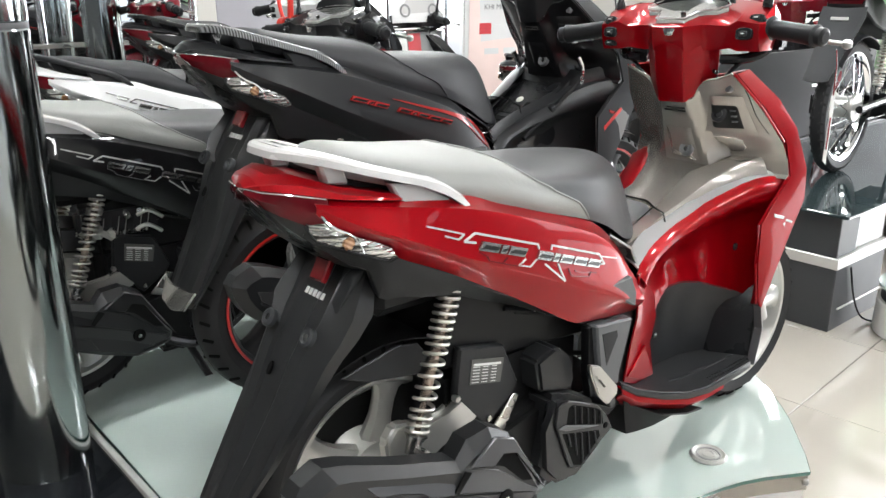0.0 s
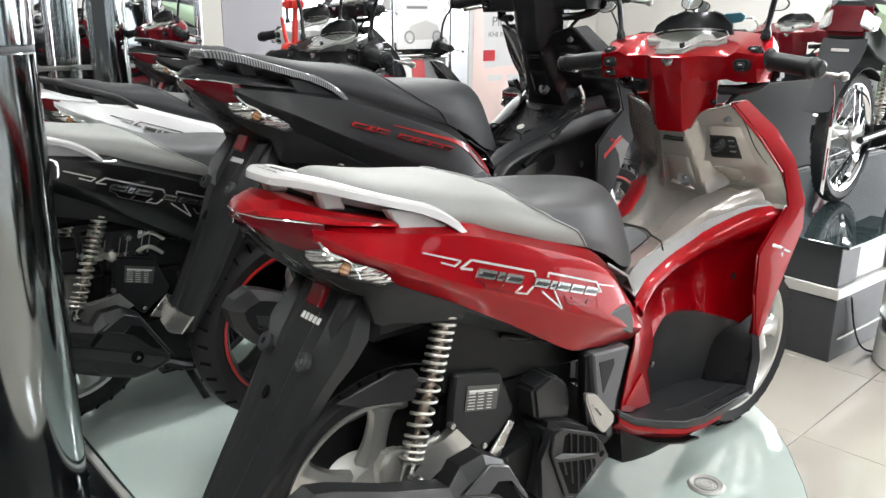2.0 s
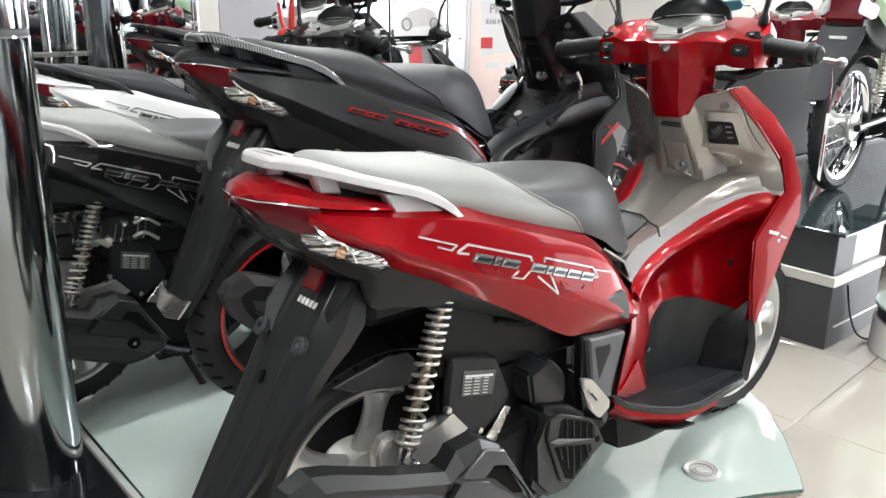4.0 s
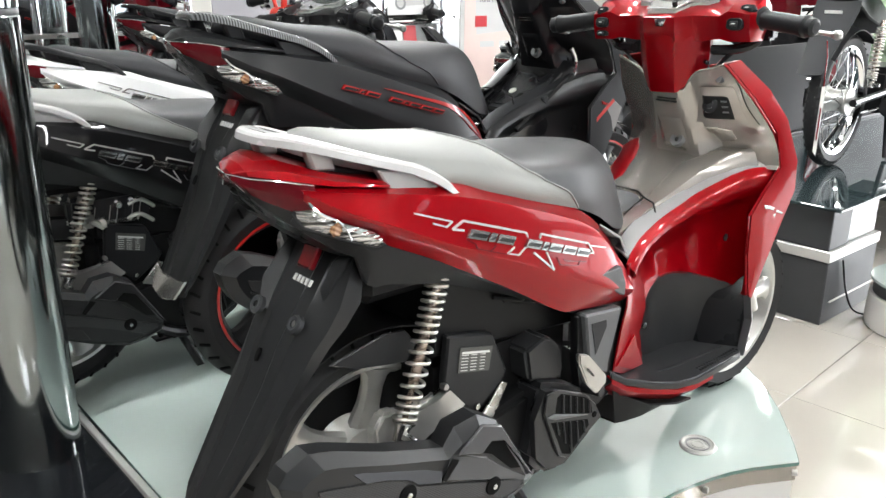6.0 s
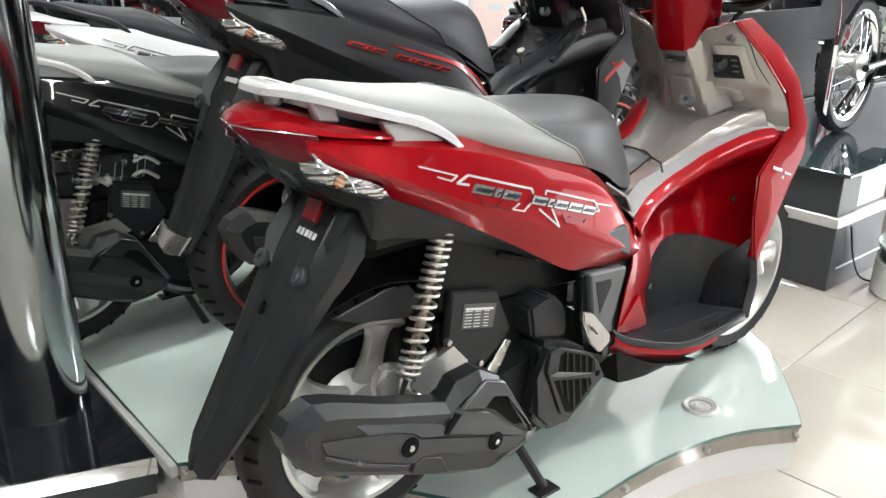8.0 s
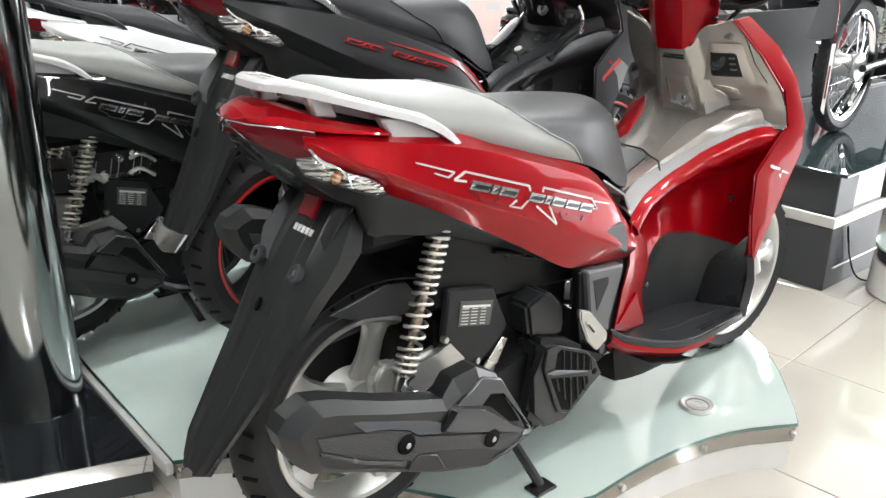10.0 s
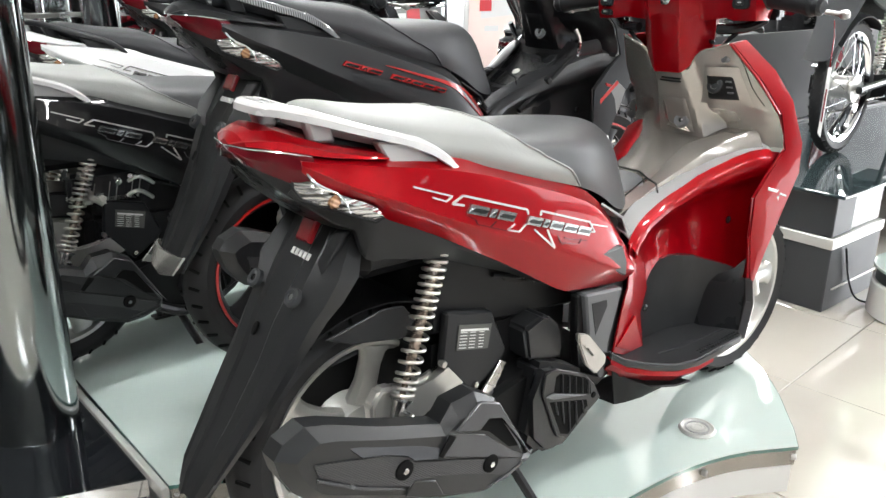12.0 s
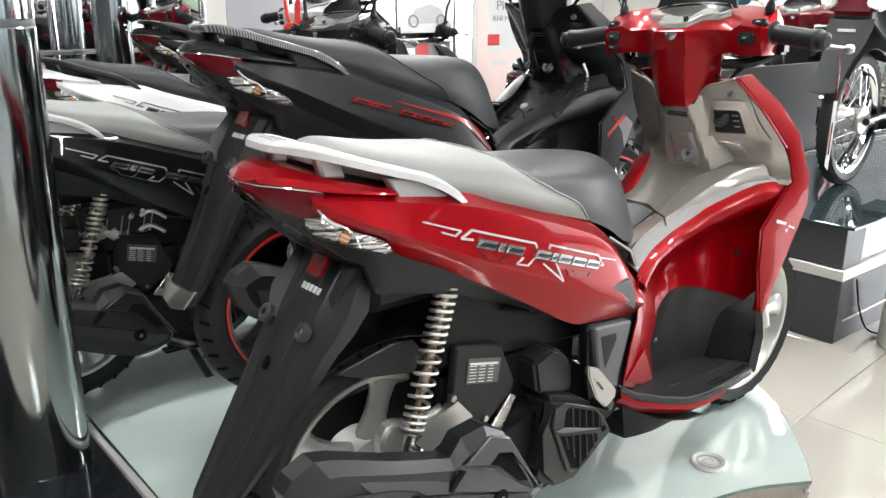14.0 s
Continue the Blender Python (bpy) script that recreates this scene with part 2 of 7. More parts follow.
WALL = paint("off_white_wall_paint", (0.62, 0.61, 0.585), 0.6, 0, 0, 0.03, 250, 0.03, spots=2)
CEIL = paint("white_ceiling_board", (0.78, 0.78, 0.77), 0.7, 0, 0, 0.03, 250, 0.03, spots=2)
CREAM = paint("cream_column_paint", (0.58, 0.57, 0.53), 0.5, 0, 0, 0.04, 250, 0.03, spots=3)
LILAC = paint("pale_lilac_panel", (0.36, 0.355, 0.385), 0.4, 0, 0.1, 0.05, 250, 0.02, spots=3)
POSTER_WHITE = paint("poster_paper", (0.66, 0.655, 0.65), 0.4, 0, 0, 0.03, 300, 0)
POSTER_PINK = paint("pale_poster_print", (0.82, 0.65, 0.61), 0.4, 0, 0, 0.1, 300, 0)
POSTER_RED = paint("red_poster_print", (0.55, 0.05, 0.06), 0.4, 0, 0, 0.1, 300, 0)
PRINT_GREY = paint("grey_print", (0.22, 0.22, 0.22), 0.4, 0, 0, 0.2, 300, 0)
ACRYLIC = glassy("clear_acrylic", (0.95, 0.97, 0.97), 0.03, 0.9)
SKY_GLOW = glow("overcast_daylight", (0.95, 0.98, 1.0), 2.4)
# unseen south backdrop, kept far dimmer so the red paint reflects little glare
DIM_BACKDROP = glow("dimmed_backdrop_glow", (0.92, 0.96, 1.0), 0.15)
TUBE_GLOW = glow("fluorescent_tube", (1.0, 0.98, 0.95), 6.0)


# ---- mesh helpers ----
def spline(tab):
    """A smooth curve through (a, b) pairs, as a function of a."""
    xs, ys = [p[0] for p in tab], [p[1] for p in tab]

    def f(a):
        if a <= xs[0]:
            return ys[0]
        if a >= xs[-1]:
            return ys[-1]
        i = max(j for j in range(len(xs) - 1) if xs[j] <= a)
        h = xs[i + 1] - xs[i]
        u = (a - xs[i]) / h

        def slope(j):
            lo, hi = max(0, j - 1), min(len(xs) - 1, j + 1)
            return (ys[hi] - ys[lo]) / (xs[hi] - xs[lo])
        return ((2 * u ** 3 - 3 * u * u + 1) * ys[i] + (u ** 3 - 2 * u * u + u) * h * slope(i)
                + (3 * u * u - 2 * u ** 3) * ys[i + 1] + (u ** 3 - u * u) * h * slope(i + 1))
    return f


def line(tab):
    xs, ys = [p[0] for p in tab], [p[1] for p in tab]
    return lambda a: float(np.interp(a, xs, ys))


def part(name, bm, material, parent=None, label="", angle=35):
    bmesh.ops.recalc_face_normals(bm, faces=bm.faces)
    me = bpy.data.meshes.new(name)
    bm.to_mesh(me)
    bm.free()
    me.materials.append(material)
    me.polygons.foreach_set("use_smooth", [True] * len(me.polygons))
    me.set_sharp_from_angle(angle=radians(angle))
    ob = new(name, me)
    ob.parent = parent
    if label:
        ob["label"] = label
    return ob


def thing(name, m, label, category, group="", kind=""):
    ob = new(name)
    ob.empty_display_size = 0.05
    ob.matrix_basis = m
    return tagged(ob, label, category, group, kind)


def loft(bm, rings, cap=True, close=True):
    rows = [[bm.verts.new(p) for p in r] for r in rings]
    n = len(rows[0])
    for a, b in zip(rows, rows[1:]):
        for i in range(n if close else n - 1):
            j = (i + 1) % n
            bm.faces.new((a[i], a[j], b[j], b[i]))
    if cap and close:
        bm.faces.new(rows[0])
        bm.faces.new(list(reversed(rows[-1])))
    return rows


def sheet(bm, rows, thick):
    """A curved sheet of some thickness, from rows of points."""
    loft(bm, rows, False, False)
    bmesh.ops.recalc_face_normals(bm, faces=bm.faces)
    bmesh.ops.solidify(bm, geom=bm.faces[:], thickness=thick)


def prism(bm, points, push, bevel=0.0, seg=1):
    """A flat outline, pushed along a vector into a solid with eased edges."""
    push = Vector(push)
    a = [bm.verts.new(p) for p in points]
    b = [bm.verts.new(Vector(p) + push) for p in points]
    n = len(points)
    faces = [bm.faces.new(a), bm.faces.new(list(reversed(b)))]
    for i in range(n):
        faces.append(bm.faces.new((a[i], b[i], b[(i + 1) % n], a[(i + 1) % n])))
    if bevel:
        edges = {e for f in faces for e in f.edges}
        bmesh.ops.bevel(bm, geom=list(edges), offset=bevel, segments=seg, affect='EDGES', clamp_overlap=True)


def box(bm, lo, hi, bevel=0.0, seg=1, m=None):
    (x0, y0, z0), (x1, y1, z1) = lo, hi
    pts = [(x0, y0, z0), (x1, y0, z0), (x1, y1, z0), (x0, y1, z0)]
    before = set(bm.verts)
    prism(bm, pts, (0, 0, z1 - z0), bevel, seg)
    if m is not None:
        bmesh.ops.transform(bm, matrix=m, verts=[v for v in bm.verts if v not in before])


def smooth_path(pts, steps=6):
    pts = [Vector(p) for p in pts]
    out = []
    for i in range(len(pts) - 1):
        p0, p1, p2, p3 = pts[max(0, i - 1)], pts[i], pts[i + 1], pts[min(len(pts) - 1, i + 2)]
        for k in range(steps):
            u = k / steps
            out.append(0.5 * (2 * p1 + (p2 - p0) * u + (2 * p0 - 5 * p1 + 4 * p2 - p3) * u * u + (3 * p1 - p0 - 3 * p2 + p3) * u ** 3))
    return out + [pts[-1]]


def tube(bm, pts, r, seg=8, flat=1.0, up=(0, 0, 1), loop=False):
    """A rod along points; r is a number or one for each point; flat squeezes it along up."""
    pts = [Vector(p) for p in pts]
    n = len(pts)
    rr = r if isinstance(r, (list, tuple)) else [r] * n
    rings = []
    for i, p in enumerate(pts):
        a, b = pts[(i - 1) % n if loop else max(0, i - 1)], pts[(i + 1) % n if loop else min(n - 1, i + 1)]
        d = (b - a).normalized()
        side = d.cross(Vector(up))
        side = side.normalized() if side.length > 1e-4 else d.orthogonal().normalized()
        top = side.cross(d)
        rings.append([p + side * math.cos(k * math.tau / seg) * rr[i] + top * math.sin(k * math.tau / seg) * rr[i] * flat for k in range(seg)])
    if loop:
        rings.append(rings[0])
        loft(bm, rings, cap=False)
        bmesh.ops.remove_doubles(bm, verts=bm.verts[:], dist=1e-6)
    else:
        loft(bm, rings)


def lathe(bm, profile, m, seg=32):
    """A turned solid about the local z axis; profile of (radius, height)."""
    rings = []
    for r, h in profile:
        rings.append([m @ Vector((r * math.cos(k * math.tau / seg), r * math.sin(k * math.tau / seg), h)) for k in range(seg)])
    loft(bm, rings)


def ring(bm, profile, m, seg=40):
    """A turned ring: a closed profile of (radius, height) swept about the local z axis."""
    rows = [[bm.verts.new(m @ Vector((r * math.cos(k * math.tau / seg), r * math.sin(k * math.tau / seg), h))) for r, h in profile] for k in range(seg)]
    n = len(profile)
    for k in range(seg):
        a, b = rows[k], rows[(k + 1) % seg]
        for i in range(n):
            bm.faces.new((a[i], a[(i + 1) % n], b[(i + 1) % n], b[i]))


def cylinder(bm, a, b, r, seg=16):
    a, b = Vector(a), Vector(b)
    d = b - a
    m = Matrix.Translation(a) @ d.to_track_quat('Z', 'Y').to_matrix().to_4x4()
    e = min(r * 0.15, d.length * 0.2)
    lathe(bm, [(r - e, 0), (r, e), (r, d.length - e), (r - e, d.length)], m, seg)


def made(f, *args, **kw):
    bm = bmesh.new()
    f(bm, *args, **kw)
    return bm


ACROSS = pose(0, 0, 0, -90, 0, 0)        # local z of a turned part becomes the wheel's axle, +y


# ---- the scooter: x ahead from the rear axle, y to its left, z up from the stand's feet ----
COVER_TOP = spline([(-0.157, 0.826), (-0.033, 0.813), (0.118, 0.795), (0.197, 0.768), (0.304, 0.736), (0.422, 0.701), (0.487, 0.665), (0.551, 0.609), (0.605, 0.548)])
COVER_CREASE = spline([(-0.157, 0.819), (-0.033, 0.802), (0.122, 0.772), (0.253, 0.733), (0.428, 0.671), (0.490, 0.634), (0.550, 0.580), (0.605, 0.525)])
COVER_EDGE = spline([(-0.157, 0.812), (-0.105, 0.783), (-0.043, 0.757), (0.091, 0.697), (0.248, 0.635), (0.426, 0.557), (0.500, 0.525), (0.605, 0.490)])
COVER_LOW = line([(-0.157, 0.806), (-0.145, 0.792), (-0.127, 0.777), (-0.105, 0.768), (-0.053, 0.745), (-0.042, 0.727), (-0.026, 0.717), (0.030, 0.692), (0.068, 0.674), (0.222, 0.592), (0.367, 0.508), (0.399, 0.493), (0.500, 0.477), (0.605, 0.462)])
COVER_WIDE = spline([(-0.190, 0.085), (-0.157, 0.112), (-0.127, 0.133), (-0.09, 0.147), (-0.03, 0.157), (0.12, 0.164), (0.35, 0.166), (0.50, 0.162), (0.605, 0.152)])


def cover_rows(s):
    """The side cover at one place along it: (out from the widest line, height) from the tucked top edge to the tucked lower edge."""
    t, u, l, b = COVER_TOP(s), COVER_CREASE(s), COVER_EDGE(s), COVER_LOW(s)
    k = min(1.0, max(0.0, (s + 0.157) / 0.10))
    out = [(-0.050, t + 0.004), (-0.023, t), (-0.011, t * 0.45 + u * 0.55), (-0.001, u + 0.003), (0.001, u - 0.004)]
    out += [(0.001 + 0.015 * f * k, (u - 0.004) * (1 - f) + (l + 0.004) * f) for f in (0.25, 0.5, 0.75, 1.0)]
    return out + [(0.0145 * k, l - 0.002), (0.005 * k, l * 0.5 + b * 0.5), (-0.008 * k, b), (-0.030, b + 0.003)]


def on_cover(s, z, sgn, proud=0.002):
    rows = cover_rows(s)[1:-1]
    y = float(np.interp(-z, [-h for _, h in rows], [o for o, _ in rows]))
    return (s, sgn * (COVER_WIDE(s) + y + proud), z)


SEAT_SEAM = line([(0.185, 0.0), (0.205, 0.24), (0.245, 0.44), (0.285, 0.58), (0.34, 0.70), (0.395, 0.81), (0.436, 1.0)])
SEAT_TOP = spline([(-0.095, 0.866), (-0.076, 0.882), (-0.055, 0.886), (0.02, 0.873), (0.09, 0.863), (0.155, 0.857), (0.21, 0.850), (0.255, 0.833), (0.295, 0.819), (0.377, 0.810), (0.49, 0.805), (0.60, 0.797), (0.66, 0.785), (0.71, 0.745)])
SEAT_LOW = spline([(-0.095, 0.848), (-0.03, 0.830), (0.093, 0.798), (0.207, 0.765), (0.315, 0.731), (0.438, 0.695), (0.524, 0.660), (0.63, 0.606), (0.71, 0.590)])
SEAT_WIDE = spline([(-0.095, 0.05), (-0.07, 0.080), (0.00, 0.108), (0.09, 0.130), (0.20, 0.142), (0.34, 0.146), (0.44, 0.145), (0.524, 0.126), (0.62, 0.095), (0.69, 0.070), (0.71, 0.052)])


def seat_point(s, v, sgn):
    """The cushion's skin: v from the middle of the top (0) to the lower edge (1)."""
    top, low, w = SEAT_TOP(s), SEAT_LOW(s), SEAT_WIDE(s)
    a = v * 1.25
    if a <= 0.85:
        k = a / 0.85 * math.pi / 2
        f = 0.50 + 0.50 * math.cos(k) ** 0.7
        return (s - 0.075 * f * max(0, (s - 0.45) / 0.25) ** 1.5, sgn * w * math.sin(k) ** 0.9, low + (top - low) * f)
    f = 0.50 * (1 - (a - 0.85) / 0.4)
    return (s - 0.075 * f * max(0, (s - 0.45) / 0.25) ** 1.5, sgn * w * (1 + 0.04 * math.sin((a - 0.85) / 0.4 * math.pi)), low + (top - low) * 0.50 * (1 - (a - 0.85) / 0.4))


def seat_skin(bm, light):
    for sgn in (1, -1):
        rows = []
        a0, a1 = (-0.095, 0.436) if light else (0.185, 0.71)
        for i in range(41):
            s = a0 + (a1 - a0) * i / 40
            seam = SEAT_SEAM(s) if s < 0.436 else 1.0
            v0, v1 = (seam, 1.0) if light else (0.0, seam)
            rows.append([bm.verts.new(seat_point(s, v0 + (v1 - v0) * k / 14, sgn)) for k in range(15)])
        for a, b in zip(rows, rows[1:]):
            for k in range(14):
                bm.faces.new((a[k], a[k + 1], b[k + 1], b[k]))
        end = rows[0] if light else rows[-1]
        s = a0 if light else a1
        mid = [bm.verts.new((v.co.x, 0, v.co.z)) for v in end]
        for k in range(14):
            try:
                bm.faces.new((end[k], end[k + 1], mid[k + 1], mid[k]))
            except ValueError:
                pass
    bmesh.ops.remove_doubles(bm, verts=bm.verts[:], dist=0.0004)
    bmesh.ops.dissolve_degenerate(bm, edges=bm.edges[:], dist=0.0003)


def decal(bm, pts, sgn, proud=0.0012, thick=0.0012):
    """A thin film on the side cover; corner points in (s, z)."""
    a = [bm.verts.new(on_cover(s, z, sgn, proud + thick)) for s, z in pts]
    b = [bm.verts.new(on_cover(s, z, sgn, proud - 0.004)) for s, z in pts]
    n = len(pts)
    bm.faces.new(a)
    bm.faces.new(list(reversed(b)))
    for i in range(n):
        bm.faces.new((a[i], b[i], b[(i + 1) % n], a[(i + 1) % n]))


def band(pts, wide):
    """The outline of a stripe of some width along points in (s, z)."""
    up, low = [], []
    for i, p in enumerate(pts):
        a, b = pts[max(0, i - 1)], pts[min(len(pts) - 1, i + 1)]
        d = Vector((b[0] - a[0], b[1] - a[1])).normalized()
        up.append((p[0] - d.y * wide / 2, p[1] + d.x * wide / 2))
        low.append((p[0] + d.y * wide / 2, p[1] - d.x * wide / 2))
    return up + low[::-1]


def stripes(bm, lines, wide, sgn):
    for pts in lines:
        for a, b in zip(pts, pts[1:]):
            n = max(1, int(abs(b[0] - a[0]) / 0.03))
            path = [(a[0] + (b[0] - a[0]) * k / n, a[1] + (b[1] - a[1]) * k / n) for k in range(n + 1)]
            for p, q in zip(path, path[1:]):
                decal(bm, band([p, q], wide), sgn)


def emblem(bm, s0, z0, s1, z1, sgn, blocks, tall, proud=0.003):
    """Slanted raised blocks in a row, as a plain stand-in for a badge."""
    for i, (a, b) in enumerate(blocks):
        p = [(a, 0.12), (b, 0.12), (b, 0.88), (a, 0.88)]
        pts = []
        for u, h in p:
            s, z = s0 + (s1 - s0) * (u + 0.045 * h), z0 + (z1 - z0) * u
            pts.append((s, z - tall / 2 + tall * h))
        decal(bm, pts, sgn, proud, 0.002)


def wheel(parent, centre, radius, rim_r, wide, rim_mat, spokes, tread, steer=0, lip=None):
    m = pose(*centre, 0, 0, steer) @ ACROSS
    w = wide / 2
    bm = bmesh.new()
    ring(bm, [(rim_r - 0.004, -w * 0.62), (rim_r + 0.012, -w * 0.80), (rim_r + 0.035, -w), (radius - 0.022, -w * 0.86), (radius - 0.005, -w * 0.45), (radius, 0),
              (radius - 0.005, w * 0.45), (radius - 0.022, w * 0.86), (rim_r + 0.035, w), (rim_r + 0.012, w * 0.80), (rim_r - 0.004, w * 0.62)], m, 64)
    if tread:
        grooves = bmesh.new()
        for k in range(34):
            for side in (-1, 1):
                a = (k + (0.5 if side > 0 else 0)) * math.tau / 34
                at = m @ Matrix.Rotation(a, 4, 'Z') @ Matrix.Translation((radius - 0.0120, 0, side * w * 0.66)) @ pose(0, 0, 0, side * 16, side * -42, 0)
                box(grooves, (-0.006, -0.0030, -w * 0.30), (0.0026, 0.0030, w * 0.26), 0, 1, at)
    tyre = part("tyre", bm, RUBBER, parent, "", 30)
    if tread:
        tagged(part("tread", grooves, GAP, tyre), kind="stuff")
    bm = bmesh.new()
    ring(bm, [(rim_r - 0.006, -w * 0.66), (rim_r - 0.002, -w * 0.80), (rim_r + 0.007, -w * 0.84), (rim_r + 0.009, -w * 0.62), (rim_r - 0.006, -w * 0.45), (rim_r - 0.014, 0), (rim_r - 0.006, w * 0.45),
              (rim_r + 0.007, w * 0.62), (rim_r + 0.006, w * 0.74), (rim_r - 0.004, w * 0.66), (rim_r - 0.013, w * 0.40), (rim_r - 0.020, 0), (rim_r - 0.013, -w * 0.40)], m, 64)
    rim = part("rim", bm, rim_mat, parent, "", 30)
    if lip:
        bm = bmesh.new()
        for side in (-1, 1):
            ring(bm, [(rim_r + 0.0025, side * w * 0.80), (rim_r + 0.0090, side * w * 0.80), (rim_r + 0.0090, side * w * 0.875), (rim_r + 0.0025, side * w * 0.86)], m, 64)
        part("rim_stripe", bm, lip, rim, "red pinstripe on the rim")
    bm = bmesh.new()
    lathe(bm, [(0.012, -0.060), (0.030, -0.058), (0.040, -0.046), (0.062, -0.036), (0.066, 0.03), (0.050, 0.05), (0.012, 0.055)], m, 28)
    part("hub", bm, rim_mat, parent)
    for k in range(spokes):
        bm = bmesh.new()
        a = Matrix.Rotation(k * math.tau / spokes - 0.05, 4, 'Z')
        rings = []
        for r, half, deep in ((0.030, 0.036, 0.032), (0.065, 0.031, 0.027), (0.10, 0.022, 0.022), (0.135, 0.022, 0.020), (0.158, 0.028, 0.019), (rim_r - 0.010, 0.046, 0.019)):
            rings.append([m @ a @ Vector((r, half * math.cos(q * math.tau / 10), deep * math.sin(q * math.tau / 10) - 0.010)) for q in range(10)])
        loft(bm, rings)
        part("spoke", bm, rim_mat, parent)
    return tyre


def shock(parent, low, high):
    low, high = Vector(low), Vector(high)
    d = high - low
    L = d.length
    m = Matrix.Translation(low) @ d.to_track_quat('Z', 'Y').to_matrix().to_4x4()
    unit = part("shock_absorber", made(lathe, [(0.006, 0.02), (0.0055, 0.03), (0.0055, L * 0.27), (0.0095, L * 0.29), (0.0095, L - 0.02), (0.008, L)], m, 16), COPPER, parent, "warm-toned damper tube")
    bm = bmesh.new()
    n, a, pts = 300, 0.0, []
    for k in range(n + 1):
        f = k / n
        pts.append(m @ Vector((0.0190 * math.cos(a), 0.0190 * math.sin(a), 0.026 + (L - 0.05) * f)))
        a += math.tau * 16.5 / n * (1.30 if f < 0.14 else (0.78 if f < 0.58 else 1.15))
    tube(bm, pts, 0.0033, 7, 1.0, tuple(d))
    part("spring", bm, SPRING_STEEL, unit, "bare steel coil spring")
    bm = bmesh.new()
    lathe(bm, [(0.008, -0.014), (0.013, -0.012), (0.014, 0.010), (0.018, 0.018), (0.021, 0.021), (0.021, 0.024), (0.008, 0.026)], m, 20)
    part("lower_bracket", bm, STEEL, unit, "bare steel spring seat")
    out = -1 if low.y < 0 else 1
    bm = made(cylinder, low + Vector((0, out * 0.010, 0)), low + Vector((0, out * 0.040, 0)), 0.009, 6)
    part("bolt", bm, STEEL, unit)


def scooter(m, look_of, label, group="", steer=4.5, sag=(0.0, 0.0), droop=(0.0, 0.0)):
    """One scooter; look_of gives the materials of the parts that differ."""
    P = look_of
    t = thing("scooter", m, label, "scooter", group)

    # --- rear body ---
    for sgn in (-1, 1):
        rows = []
        for s in np.linspace(-0.157, 0.605, 60):
            rows.append([(s, sgn * (COVER_WIDE(s) + o), h) for o, h in cover_rows(s)])
        side = part("side_cover", made(sheet, rows, 0.004), P["body"], t, "", 26)
        bm = bmesh.new()
        if P["decal"] == "silver":
            bm.free()
            for stripe, wide in (([(0.008, 0.769), (0.085, 0.742), (0.071, 0.736), (0.043, 0.747)], 0.0026), ([(0.109, 0.723), (0.083, 0.730), (0.109, 0.739), (0.260, 0.689), (0.263, 0.680)], 0.0036),
                                 ([(0.296, 0.671), (0.299, 0.679), (0.441, 0.631), (0.449, 0.619)], 0.0036), ([(0.431, 0.614), (0.457, 0.608), (0.444, 0.626), (0.503, 0.608)], 0.0026),
                                 ([(0.226, 0.670), (0.207, 0.663), (0.236, 0.654), (0.256, 0.664)], 0.0024), ([(0.277, 0.649), (0.330, 0.605), (0.312, 0.642)], 0.0036)):
                part("stripe_decal", made(stripes, [stripe], wide, sgn), P["decal_mat"], side, "thin angular silver stripe")
            for stripe in ([(0.114, 0.706), (0.132, 0.695), (0.135, 0.687), (0.165, 0.676), (0.180, 0.683)], [(0.165, 0.676), (0.205, 0.662)], [(0.341, 0.626), (0.349, 0.610), (0.404, 0.596), (0.412, 0.604)], [(0.360, 0.618), (0.372, 0.612), (0.430, 0.597)]):
                part("shadow_decal", made(stripes, [stripe], 0.0016, sgn), P["decal_dark"], side)
        else:
            upper = spline([(0.234, 0.716), (0.347, 0.686), (0.433, 0.663), (0.506, 0.636), (0.564, 0.598), (0.600, 0.555)])
            lower = spline([(0.234, 0.7145), (0.347, 0.680), (0.433, 0.653), (0.480, 0.628), (0.530, 0.584), (0.580, 0.546)])
            for k in range(16):
                f, g = k / 16, (k + 1) / 16
                a, b, c, d = 0.234 + 0.366 * f, 0.234 + 0.366 * g, 0.234 + 0.346 * g, 0.234 + 0.346 * f
                decal(bm, [(a, upper(a)), (b, upper(b)), (c, lower(c)), (d, lower(d))], sgn)
            part("stripe_decal", bm, RED_TRIM, side, "tapering bright red stripe")
        for a, b in [(0.0, 0.13), (0.145, 0.19), (0.205, 0.33), (0.43, 0.545), (0.56, 0.605), (0.62, 0.725), (0.74, 0.855), (0.87, 0.985)]:
            part("emblem_block", made(emblem, *P.get("emblem_at", (0.110, 0.717, 0.436, 0.611)), sgn, [(a, b)], P.get("tall", 0.017)), P["emblem"], side)
            s0, z0, s1, z1 = P.get("emblem_at", (0.110, 0.717, 0.436, 0.611))
            part("emblem_slit", made(emblem, s0, z0 - 0.0005, s1, z1 - 0.0005, sgn, [(a + 0.014, b - 0.008)], P.get("slit", 0.0045), 0.0045), P["emblem_in"], side)
        # turn lamp wrapped round the tail
        rows = []
